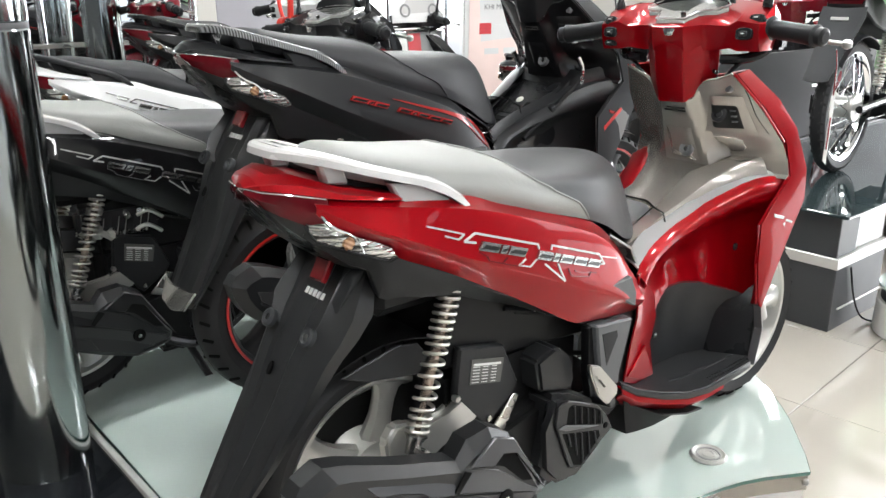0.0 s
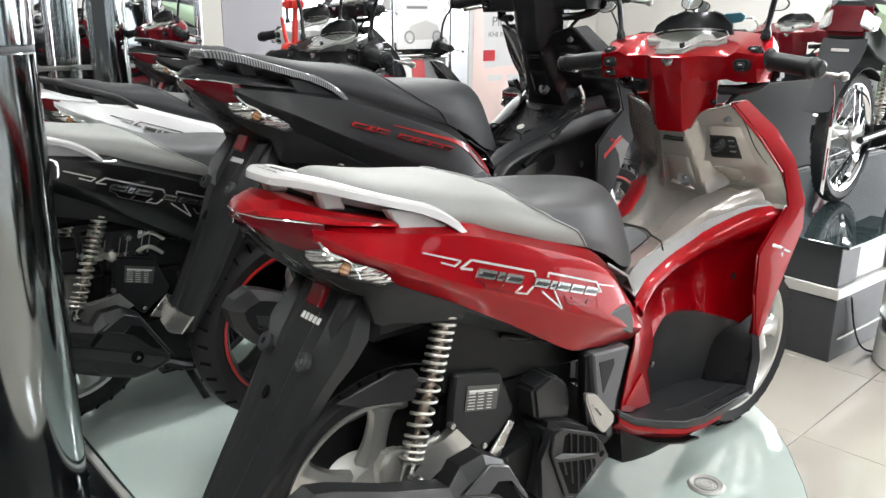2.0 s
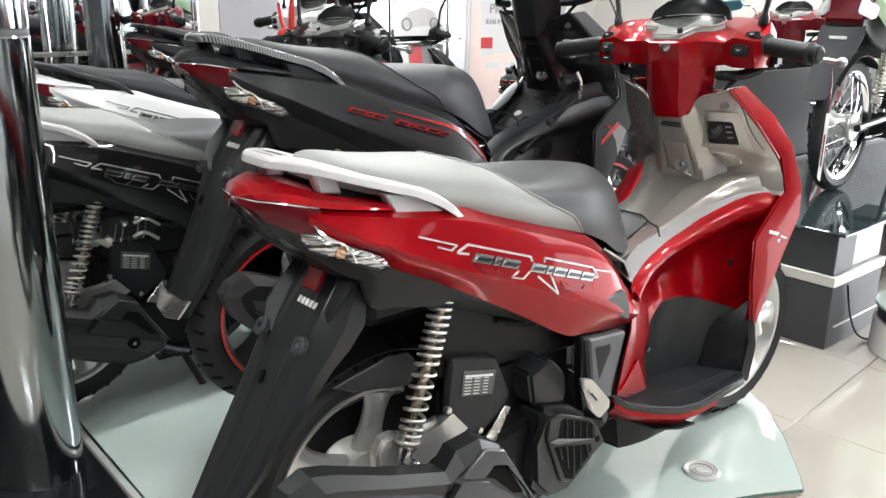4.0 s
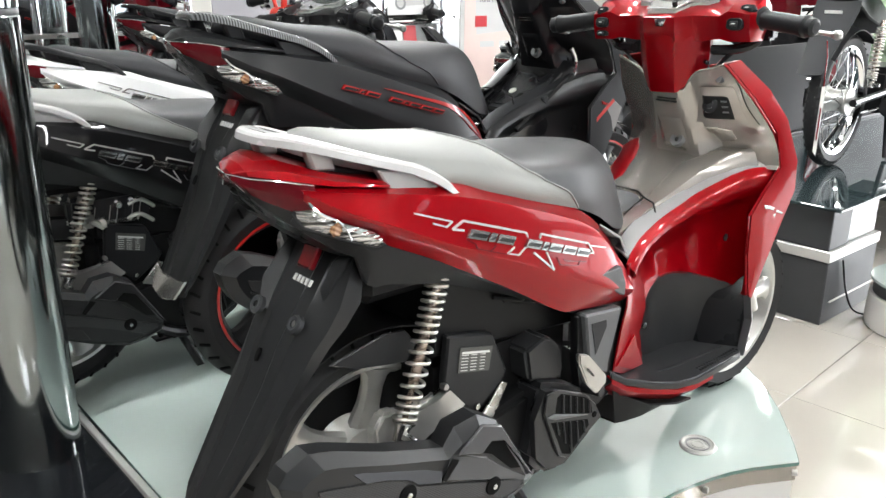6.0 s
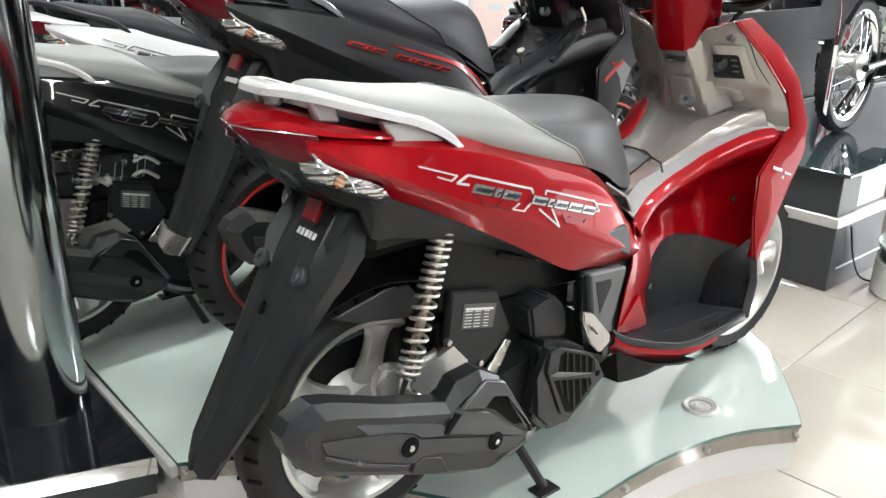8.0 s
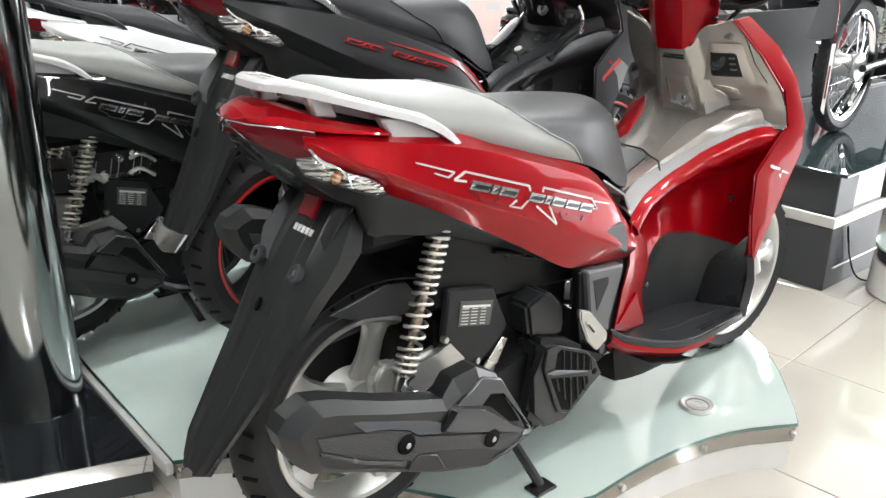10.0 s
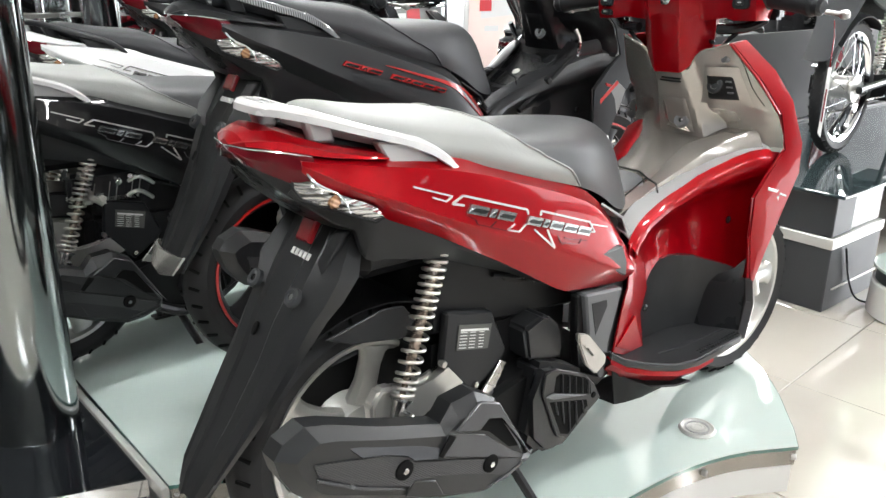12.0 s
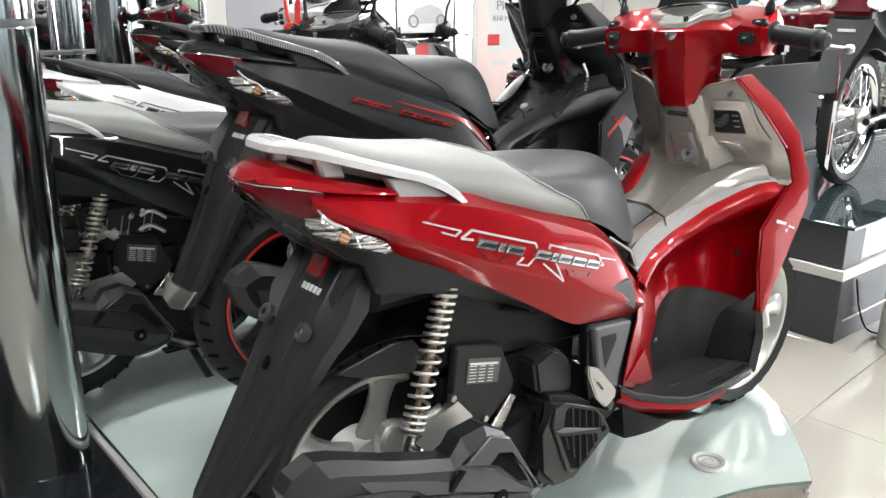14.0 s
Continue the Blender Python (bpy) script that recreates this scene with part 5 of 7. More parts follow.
    for k in range(3):
        part("pocket_slot", made(on_shield, [(-0.127, 0.856 - 0.013 * k), (-0.137, 0.856 - 0.013 * k), (-0.137, 0.854 - 0.013 * k), (-0.127, 0.854 - 0.013 * k)], 0.0165), GREY_PLASTIC, pocket)
    part("panel_seam", made(tube, [(shield_s(y, z) - 0.0055, y, z) for y, z in ((-0.158, 0.905), (-0.161, 0.895), (-0.163, 0.885), (-0.1655, 0.865), (-0.168, 0.845), (-0.172, 0.83), (-0.177, 0.815), (-0.182, 0.800))], 0.0014, 5), GAP, inner)
    part("hinge_clip", made(cylinder, (shield_s(-0.128, 0.905) + 0.002, -0.128, 0.905), (shield_s(-0.128, 0.905) - 0.010, -0.126, 0.907), 0.009, 12), GREY_PLASTIC, inner)
    stem = part("key_plate", made(on_shield, [(0.022, 0.808), (-0.042, 0.808), (-0.050, 0.725), (0.024, 0.735)], 0.0075), P["inner"], inner, "faceted key plate", 60)
    part("key_lock", made(ring, [(0.007, 0.0), (0.007, 0.010), (0.016, 0.012), (0.018, 0.0)], Matrix.Translation((shield_s(0, 0.752) - 0.0115, -0.026, 0.752)) @ pose(0, 0, 0, 0, -66, 0), 20), GREY_PLASTIC, stem, "round key lock")
    part("lock_barrel", made(lathe, [(0.007, 0.0), (0.0068, 0.006), (0.002, 0.007)], Matrix.Translation((shield_s(0, 0.752) - 0.0115, -0.026, 0.752)) @ pose(0, 0, 0, 0, -66, 0), 14), EMBLEM_BLACK, stem)
    for i in range(2):
        part("notice_bar", made(box, (shield_s(0, 0.855 - 0.007 * i) - 0.0075, -0.036, 0.853 - 0.007 * i), (shield_s(0, 0.855 - 0.007 * i) - 0.001, 0.012 + 0.006 * i, 0.857 - 0.007 * i)), EMBLEM_BLACK, stem)

    # centre tunnel
    rings = []
    sunk = line([(0.60, 0.02), (0.70, 0.055), (0.80, 0.075), (0.90, 0.060), (0.97, 0.02), (1.0, 0.0)]) if P.get("carrier") else (lambda a: 0.0)
    for s, z, w, r in ((0.64, 0.592, 0.085, 0.02), (0.70, 0.615, 0.088, 0.02), (0.78, 0.640, 0.082, 0.02), (0.86, 0.664, 0.085, 0.018), (0.93, 0.698, 0.100, 0.016), (1.00, 0.726, 0.130, 0.012), (1.05, 0.738, 0.165, 0.012)):
        z -= sunk(s)
        rings.append([(s, -w - 0.014, z - 0.04), (s, -w, z - 0.008), (s, -w + r, z), (s, -0.03, z + 0.006), (s, 0.03, z + 0.006), (s, w - r, z), (s, w, z - 0.008), (s, w + 0.014, z - 0.04), (s, w, z - 0.14), (s, -w, z - 0.14)])
    tun = part("tunnel", made(loft, rings), P["inner"], t, P["inner_label"], 30)
    if not P.get("carrier"):
        part("tunnel_lid", made(sheet, [[(s, y, z + 0.009 - 0.012 * (y / w) ** 4) for y in np.linspace(-w, w, 9)] for s, z, w in ((0.655, 0.595, 0.052), (0.70, 0.615, 0.060), (0.755, 0.633, 0.068), (0.775, 0.640, 0.05))], 0.004), P["tunnel"], tun)
    part("fairing_shoulder", made(sheet, [[(a, y, z), (a + 0.004, y + 0.015, z + 0.004), (a, y + 0.04, z - 0.004), (a - 0.005, y + 0.07, z - 0.025), (a - 0.01, y + 0.09, z - 0.08)] for a, y, z in ((0.80, 0.052, 0.640), (0.84, 0.056, 0.653), (0.88, 0.062, 0.670), (0.93, 0.076, 0.695), (0.98, 0.098, 0.712), (1.03, 0.125, 0.722))], 0.003), P["body2"], tun, "", 60)
    part("lid_seam", made(tube, [(0.775, 0.082, 0.640), (0.760, 0.060, 0.648), (0.785, 0.040, 0.652), (0.785, -0.030, 0.652), (0.765, -0.062, 0.647), (0.772, -0.085, 0.637), (0.76, -0.106, 0.603)], 0.0022, 6), GAP, tun)
    part("lid_seam", made(tube, [(0.65, -0.060, 0.6005), (0.70, -0.062, 0.6205), (0.765, -0.062, 0.6465)], 0.0016, 6), GAP, tun)
    for sgn in (-1, 1):
        rows = []
        for a in np.linspace(0.60, 1.085, 16):
            y, z = flare(a), fair_top(max(a, 0.615))
            rows.append([(a + 0.004, sgn * (y - 0.036), z + 0.016), (a, sgn * (y - 0.014), z + 0.010), (a, sgn * (y + 0.001), z + 0.001)])
        part("tunnel_edge", made(sheet, rows, 0.004), P["tunnel_edge"], tun, "silver-grey tunnel edge strip")
        part("seat_base_flank", made(sheet, [[(0.50, sgn * 0.15, 0.655), (0.52, sgn * 0.13, 0.63)], [(0.58, sgn * 0.145, 0.61), (0.60, sgn * 0.115, 0.60)], [(0.625, sgn * 0.14, 0.545), (0.66, sgn * 0.09, 0.56)]], 0.004), P["tunnel_edge"], t)

    # --- steered parts ---
    turn = Matrix.Translation((0.955, 0, 0.90)) @ Matrix.Rotation(radians(steer), 4, Vector((-0.45, 0, 0.89)).normalized()) @ Matrix.Translation((-0.955, 0, -0.90))

    def steered(name, bm, mat, parent=None, label="", angle=35):
        bmesh.ops.transform(bm, matrix=turn, verts=bm.verts[:])
        return part(name, bm, mat, parent or t, label, angle)
    rings = []
    wing = ((0.208, 0.905, 0.965, 1.005, 1.066), (0.198, 0.884, 0.985, 0.985, 1.078), (0.150, 0.880, 1.00, 0.985, 1.085), (0.128, 0.886, 1.02, 0.990, 1.086), (0.085, 0.886, 1.05, 0.985, 1.088), (0.066, 0.880, 1.06, 0.985, 1.088), (0.039, 0.850, 1.06, 0.985, 1.085))
    for y, s0, s1, z0, z1 in [(-w[0], *w[1:]) for w in wing] + list(reversed(wing)):
        k = 1.0 if abs(y) < 0.14 else (0.75 if abs(y) < 0.2 else 0.5)
        rings.append([(s0 + 0.010, y, z0), (s0 + 0.002, y, z0 + (z1 - z0) * 0.25), (s0, y, z1 - 0.048 * k), (s0 + 0.010, y, z1 - 0.040 * k), (max(s0 + 0.030, 0.903), y, z1 - 0.026 * k), (s1 - 0.03, y, z1 + 0.004 * k), (s1, y, z1 - 0.02), (s1 - 0.005, y, z0 + 0.02), (s1 - 0.03, y, z0)])
    bars = steered("handlebar_cover", made(loft, rings), P["body"], t, "", 30)
    rings = []
    for (a, z), (b, zb), (c, zc), (e, ze), k in (((0.849, 1.035), (0.884, 1.035), (0.930, 1.03), (1.0, 1.03), 1.0), ((0.862, 0.955), (0.893, 0.958), (0.932, 0.960), (1.0, 0.96), 1.0), ((0.873, 0.905), (0.899, 0.925), (0.934, 0.938), (0.995, 0.94), 0.97), ((0.884, 0.868), (0.906, 0.903), (0.936, 0.926), (0.99, 0.93), 0.95)):
        right = [(a + 0.0015, -0.033 * k, z), (a + 0.005, -0.0385 * k, z + 0.002), (b, -0.068 * k, zb), (c, -0.088 * k, zc), (e, -0.058 * k, ze)]
        rings.append([(a, 0.0, z)] + right + [(x, -y, q) for x, y, q in reversed(right)])
    steered("stem_shroud", made(loft, rings), P["body"], bars, "", 34)
    steered("screw", made(cylinder, (0.926, -0.080, 0.938), (0.920, -0.090, 0.936), 0.005, 10), EMBLEM_BLACK, bars)
    lens = [(a, y, 1.049 + (a - 0.860) * 0.34) for a, y in ((0.860, -0.036), (0.903, -0.047), (0.915, -0.090), (0.938, -0.104), (0.972, -0.080), (0.984, -0.03), (0.984, 0.03), (0.972, 0.080), (0.938, 0.104), (0.915, 0.090), (0.903, 0.047), (0.860, 0.036))]
    steered("meter_face", made(prism, [(s, y * 0.97, z - 0.008) for s, y, z in lens], (0, 0, 0.009), 0.001), METER_FACE, bars, "grey instrument face")
    steered("meter_lens", made(prism, [(a, y, z + 0.006) for a, y, z in lens], (-0.001, 0, 0.002), 0.0008), METER, bars, "clear meter lens")
    bm = made(tube, [(s, y, z + 0.007) for s, y, z in lens], 0.0018, 6, 1.0, (0, 0, 1), True)
    steered("meter_trim", bm, DECAL_SILVER, bars)
    steered("reset_knob", made(cylinder, (0.872, -0.028, 1.056), (0.868, -0.028, 1.070), 0.006, 10), EMBLEM_BLACK, bars)
    steered("badge", made(prism, [(0.848, -0.014, 1.018), (0.849, -0.020, 1.032), (0.849, 0.010, 1.032), (0.848, 0.004, 1.018)], (-0.002, 0, 0.003), 0.001), CHROME, bars, "small chrome badge")
    rows = [[(s + 0.03 * (1 - (u / 1.0) ** 2), w * u, z) for u in np.linspace(-1, 1, 13)] for s, w, z in ((0.955, 0.104, 1.085), (0.962, 0.096, 1.108), (0.972, 0.066, 1.128), (0.984, 0.038, 1.137))]
    steered("visor", made(sheet, rows, 0.004), PLASTIC_SOFT, bars, "small smoked black visor")
    for sgn in (-1, 1):
        steered("grip", made(lathe, [(0.010, 0.0), (0.025, 0.002), (0.027, 0.006), (0.0195, 0.012), (0.0200, 0.095), (0.0225, 0.106), (0.0235, 0.114), (0.019, 0.120), (0.019, 0.132), (0.012, 0.137)], Matrix.Translation((0.925, sgn * 0.203, 1.032)) @ Vector((-0.24, sgn, -0.13)).to_track_quat('Z', 'Y').to_matrix().to_4x4(), 18), PLASTIC, bars, "black rubber grip")
        bm = made(tube, smooth_path([(0.975, sgn * 0.175, 1.012), (0.990, sgn * 0.22, 1.010), (0.985, sgn * 0.29, 1.004), (0.975, sgn * 0.345, 0.998)], 5), 0.007, 8, 0.7)
        lathe(bm, [(0.002, -0.010), (0.010, -0.006), (0.011, 0.003), (0.007, 0.009), (0.002, 0.010)], Matrix.Translation((0.974, sgn * 0.348, 0.998)), 12)
        steered("brake_lever", bm, STEEL, bars, "bare alloy brake lever")
        steered("lever_holder", made(tube, smooth_path([(0.915, sgn * 0.10, 0.965), (0.93, sgn * 0.155, 0.968), (0.96, sgn * 0.185, 0.985), (0.97, sgn * 0.195, 1.02)], 4), 0.011, 8), PLASTIC_SOFT, bars)
        if P.get("low_mirror"):
            steered("mirror_arm", made(tube, smooth_path([(0.93, sgn * 0.18, 1.06), (0.93, sgn * 0.22, 1.115), (0.93, sgn * 0.27, 1.12)], 4), 0.006, 8), CHROME, bars, "chrome mirror arm")
            steered("mirror_housing", made(prism, [(0.93, sgn * 0.27, 1.125), (0.93, sgn * 0.30, 1.150), (0.93, sgn * 0.40, 1.145), (0.93, sgn * 0.43, 1.115), (0.93, sgn * 0.37, 1.085), (0.93, sgn * 0.29, 1.10)], (0.02, 0, 0), 0.004), BLUE_MIRROR, bars, "blue-tinted mirror")
            continue
        steered("mirror_stalk", made(tube, smooth_path([(0.945, sgn * 0.185, 1.075), (0.948, sgn * 0.19, 1.12), (0.952, sgn * 0.205, 1.18), (0.965, sgn * 0.26, 1.26)], 5), [0.011] * 3 + [0.0065] * 13, 8), PLASTIC_SOFT, bars, "black mirror stalk")
        bm = bmesh.new()
        lathe(bm, [(0.01, -0.016), (0.045, -0.012), (0.060, -0.002), (0.058, 0.004), (0.01, 0.004)], turn @ Matrix.Translation((0.955, sgn * 0.30, 1.30)) @ pose(0, 0, 0, 0, -80, sgn * 6) @ Matrix.Diagonal((0.75, 1.25, 1, 1)), 24)
        shell = part("mirror_housing", bm, PLASTIC_SOFT, bars, "black rear-view mirror")
        part("mirror_glass", made(lathe, [(0.01, 0.0045), (0.053, 0.0045), (0.052, 0.0065), (0.01, 0.0065)], turn @ Matrix.Translation((0.955, sgn * 0.30, 1.30)) @ pose(0, 0, 0, 0, -80, sgn * 6) @ Matrix.Diagonal((0.75, 1.25, 1, 1)), 24), MIRROR, shell)
        for (y, s, z, w, h) in (((0.186, 0.892, 1.058, 0.034, 0.020), (0.168, 0.879, 1.022, 0.038, 0.026)) if sgn < 0 else ((0.176, 0.884, 1.056, 0.030, 0.022), (0.170, 0.880, 1.024, 0.036, 0.024), (0.170, 0.881, 0.999, 0.030, 0.014))):
            mm = Matrix.Translation((s + (0.007 if z > 1.04 else 0.001), sgn * y, z - (0.006 if z > 1.04 else 0))) @ pose(0, 0, 0, 0, 30 if z > 1.04 else 8, 0)
            oval = [mm @ Vector((-0.005, w / 2 * abs(math.cos(a)) ** 0.6 * (1 if math.cos(a) > 0 else -1), h / 2 * abs(math.sin(a)) ** 0.6 * (1 if math.sin(a) > 0 else -1))) for a in [0.26 + k * math.tau / 12 for k in range(12)]]
            sw = steered("switch", made(prism, oval, mm.to_3x3() @ Vector((0.016, 0, 0)), 0.0015), PLASTIC_SOFT, bars, "black handlebar switch")
            steered("switch_rocker", made(box, (-0.009, -w * 0.22, -h * 0.22), (0.0, w * 0.22, h * 0.22), 0.0015, 1, mm), PLASTIC, sw)
            steered("switch_mark", made(box, (-0.0096, -0.004, -0.001), (-0.0088, 0.004, 0.001), 0, 1, mm), PRINT_WHITE, sw)
    for sgn in (-1, 1):
        steered("brake_cable", made(tube, smooth_path([(0.965, sgn * 0.165, 1.000), (0.94, sgn * 0.150, 0.970), (0.93, sgn * 0.115, 0.935), (0.95, sgn * 0.08, 0.895)], 5), 0.005, 7), PLASTIC_SOFT, bars, "black brake cable")
        steered("master_cylinder", made(box, (0.955, sgn * 0.195 - 0.022, 0.985), (0.990, sgn * 0.195 + 0.022, 1.025), 0.006, 2), PLASTIC_SOFT, bars)
    # front wheel, fork and fender
    fm = Matrix.Translation((1.255, -0.01, 0.25))
    axle = steered("front_wheel", made(lathe, [(0.009, -0.075), (0.009, 0.075)], fm @ ACROSS, 10), STEEL, t)
    wheel(axle, (1.255, -0.022, 0.250), 0.250, 0.188, 0.082, P["rim"], 5, True, -2, P.get("lip"))
    for sgn in (-1, 1):
        bm = made(tube, [(1.255, sgn * 0.070 - 0.02, 0.25), (1.215, sgn * 0.070 - 0.015, 0.36), (1.12, sgn * 0.07, 0.60)], [0.022, 0.021, 0.019], 12)
        steered("fork_leg", bm, STEEL, axle)
    rows = [[(1.255 + 0.268 * math.cos(a), y - 0.02, 0.25 + 0.268 * math.sin(a) - abs(y) * abs(y) * 3) for y in (-0.06, -0.045, -0.02, 0, 0.02, 0.045, 0.06)] for a in [radians(d) for d in range(62, 171, 10)]]
    steered("front_fender", made(sheet, rows, 0.004), P["body"], axle)
    bm = made(box, (1.10, -0.12, 0.60), (1.20, 0.12, 0.70), 0.03, 3)
    part("head_lamp", bm, LENS_CLEAR, t, "clear head lamp unit")
    return t


# ---- the showroom ----
def slab(name, lo, hi, mat, bevel=0.0, kind="structure", label="", category="", parent=None):
    ob = part(name, made(box, lo, hi, bevel), mat, parent)
    if kind or label:
        tagged(ob, label, category, "", kind)
    return ob


X0, X1, Y0, Y1, TOP = -5.0, 8.5, -8.0, 6.5, 3.1
floor_ob = slab("floor", (X0 - 0.2, Y0 - 0.2, FLOOR_Z - 0.12), (X1 + 0.2, Y1 + 0.2, FLOOR_Z - 0.004), GROUT, label="grey grout bed under the cream tiles", category="floor")
slab("ceiling", (X0 - 0.2, Y0 - 0.2, TOP), (X1 + 0.2, Y1 + 0.2, TOP + 0.12), CEIL, label="plain white showroom ceiling", category="ceiling")


def wall_with_window(name, along, at, a0, a1, w0, w1, sill, head, out, mat=WALL):
    """A wall with one wide shop window; along is its direction, at its inner face."""
    ob = thing(name, Matrix(), ("white" if mat is WALL else "grey") + " painted showroom wall with a wide window", "wall", "", "structure")
    lo, hi = (at, at + 0.2 * out) if out > 0 else (at - 0.2, at)
    def piece(b0, b1, z0, z1, nm, mat):
        a = (b0, lo, z0) if along == 'x' else (lo, b0, z0)
        b = (b1, hi, z1) if along == 'x' else (hi, b1, z1)
        part(nm, made(box, a, b, 0), mat, ob)
    piece(a0, w0, FLOOR_Z, TOP, "wall_pier", mat)
    piece(w1, a1, FLOOR_Z, TOP, "wall_pier", mat)
    piece(w0, w1, FLOOR_Z, sill, "wall_sill", mat)
    piece(w0, w1, head, TOP, "wall_head", mat)
    n = max(2, round((w1 - w0) / 1.5))
    mid = at + 0.1 * out
    for i in range(n + 1):
        c = w0 + (w1 - w0) * i / n
        a = (c - 0.03, mid - 0.03, sill) if along == 'x' else (mid - 0.03, c - 0.03, sill)
        b = (c + 0.03, mid + 0.03, head) if along == 'x' else (mid + 0.03, c + 0.03, head)
        part("window_post", made(box, a, b, 0.004), BAND, ob)
    return ob


# south wall is out of view, its grey chosen to keep reflections dark
wall_with_window("wall_south", 'x', Y0, X0, X1, -3.4, 6.8, 0.0, 2.3, -1, UNSEEN_WALL)
# added piers, out of view: they cut the window's reflection into upright strips
for px in (-1.6, 0.2, 2.4, 4.6):
    slab("wall_pier", (px, Y0 + 0.001, FLOOR_Z), (px + 0.75, Y0 + 0.25, TOP), CREAM, label="unseen cream pier that breaks reflections into strips", category="pier")
wall_with_window("wall_east", 'y', X1, Y0, Y1, -6.5, 0.8, 0.0, 2.7, 1)
wall_with_window("wall_north", 'x', Y1, X0, X1, 2.9, 6.3, 0.2, 2.7, 1)
slab("wall_west", (X0 - 0.2, Y0, FLOOR_Z), (X0, Y1, TOP), UNSEEN_WALL, label="plain unseen wall, dark grey to dim reflections", category="wall")
# overcast daylight outside the windows; the unseen south backdrop is dimmed to darken reflections
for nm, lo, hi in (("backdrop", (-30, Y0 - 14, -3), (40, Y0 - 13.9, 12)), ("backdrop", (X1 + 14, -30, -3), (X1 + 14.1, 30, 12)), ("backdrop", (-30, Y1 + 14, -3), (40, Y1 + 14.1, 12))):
    slab(nm, lo, hi, DIM_BACKDROP if hi[1] < Y0 else SKY_GLOW, label="pale overcast daylight beyond the street, dimmed to the south", category="backdrop")
slab("ground", (-60, -60, FLOOR_Z - 0.3), (80, 60, FLOOR_Z - 0.13), paint("street_paving", (0.30, 0.29, 0.28), 0.8, 0, 0, 0.1, 60, 0.1), label="pale grey street paving outside", category="ground")

# ceiling lamps
for x, y, lean in [(x, y, 0) for x, y in LAMPS] + [(6.77, 2.45, 30)]:
    lampth = thing("ceiling_light", pose(x, y, TOP, 0, 0, lean), "white ceiling fitting with two fluorescent tubes", "ceiling light", "ceiling lights")
    part("fitting", made(box, (-0.62, -0.12, -0.05), (0.62, 0.12, -0.001), 0.01), WALL, lampth)
    for d in (-0.06, 0.06):
        part("fluorescent_tube", made(cylinder, (-0.59, d, -0.068), (0.59, d, -0.068), 0.014, 10), TUBE_GLOW, lampth, "lit fluorescent tube")

# round-edged glass display stand: top, edge and skirt
stand = thing("display_stand", Matrix.Translation((0, 0, 0)), "low white display stand with a pale green back-painted glass top", "display stand")
outline = [(-0.196, 1.055), (-0.203, 0.425)] + [(x, spline([(-0.20, 0.425), (-0.05, 0.33), (0.10, 0.08), (0.25, -0.14), (0.40, -0.243), (0.53, -0.248), (0.72, -0.262), (0.888, -0.305), (1.035, -0.385)])(x)) for x in np.linspace(-0.12, 1.035, 22)]
outline += [(1.10, -0.34), (1.169, -0.283), (1.24, -0.225), (1.294, -0.172), (1.36, -0.10), (1.42, -0.02), (1.47, 0.07), (1.51, 0.2), (1.54, 0.4), (1.54, 0.7), (1.50, 1.055)]
def inset(pts, d):
    c = Vector((0.6, 0.45))
    return [tuple(Vector(p) + (c - Vector(p)).normalized() * d) for p in pts]
part("glass_top", made(prism, [(x, y, -0.010) for x, y in outline], (0, 0, 0.010)), FROSTED, stand, "pale green back-painted glass")
edge = bmesh.new()
outer = outline
loft(edge, [[(x, y, -0.0105) for x, y in inset(outer, -0.0015)], [(x, y, -0.0005) for x, y in inset(outer, -0.0015)]], cap=False)
bmesh.ops.solidify(edge, geom=edge.faces[:], thickness=0.001)
part("glass_edge", edge, GLASS_EDGE, stand, "dark green polished glass edge")
part("skirt", made(prism, [(x, y, FLOOR_Z) for x, y in inset(outline, 0.008)], (0, 0, 0.1165)), SKIRT, stand, "white glossy skirt")
bm = bmesh.new()
loft(bm, [[(x, y, -0.052) for x, y in inset(outline, 0.003)], [(x, y, -0.0115) for x, y in inset(outline, 0.003)]], cap=False)
bmesh.ops.solidify(bm, geom=bm.faces[:], thickness=0.006)
part("skirt_band", bm, BAND_POLISHED, stand, "brushed metal band under the glass")
part("edge_trim", made(box, (-0.219, 0.432, -0.040), (-0.201, 1.055, -0.008), 0.002), BAND, stand, "pale metal edge trim")
for x, y in ((0.53, -0.249), (1.03, -0.381), (-0.190, 0.424), (0.80, -0.28)):
    d = (Vector((x, y)) - Vector((0.6, 0.45))).normalized()
    part("glass_bolt", made(cylinder, (x - d.x * 0.006, y - d.y * 0.006, -0.030), (x + d.x * 0.006, y + d.y * 0.006, -0.030), 0.008, 14), STEEL, stand, "round steel glass bolt")

# steel cup standing on the glass
puck = thing("floor_puck", Matrix.Translation((0.909, -0.184, 0.0)) @ Matrix.Diagonal((1, 1, 0.75, 1)), "round ribbed silver wheel coaster on the glass", "coaster")
part("dish", made(lathe, [(0.044, 0.0), (0.046, 0.004), (0.043, 0.010), (0.038, 0.012), (0.033, 0.008), (0.024, 0.007), (0.010, 0.009)], Matrix(), 32), BAND, puck)
part("groove_ring", made(ring, [(0.030, 0.007), (0.031, 0.011), (0.027, 0.011), (0.026, 0.007)], Matrix(), 32), PALE_PLASTIC, puck)
part("groove_ring", made(ring, [(0.041, 0.008), (0.042, 0.0125), (0.039, 0.0135), (0.038, 0.008)], Matrix(), 32), BAND, puck)

part("centre_boss", made(lathe, [(0.018, 0.006), (0.017, 0.011), (0.012, 0.012), (0.010, 0.008), (0.003, 0.008)], Matrix(), 24), BAND, puck)
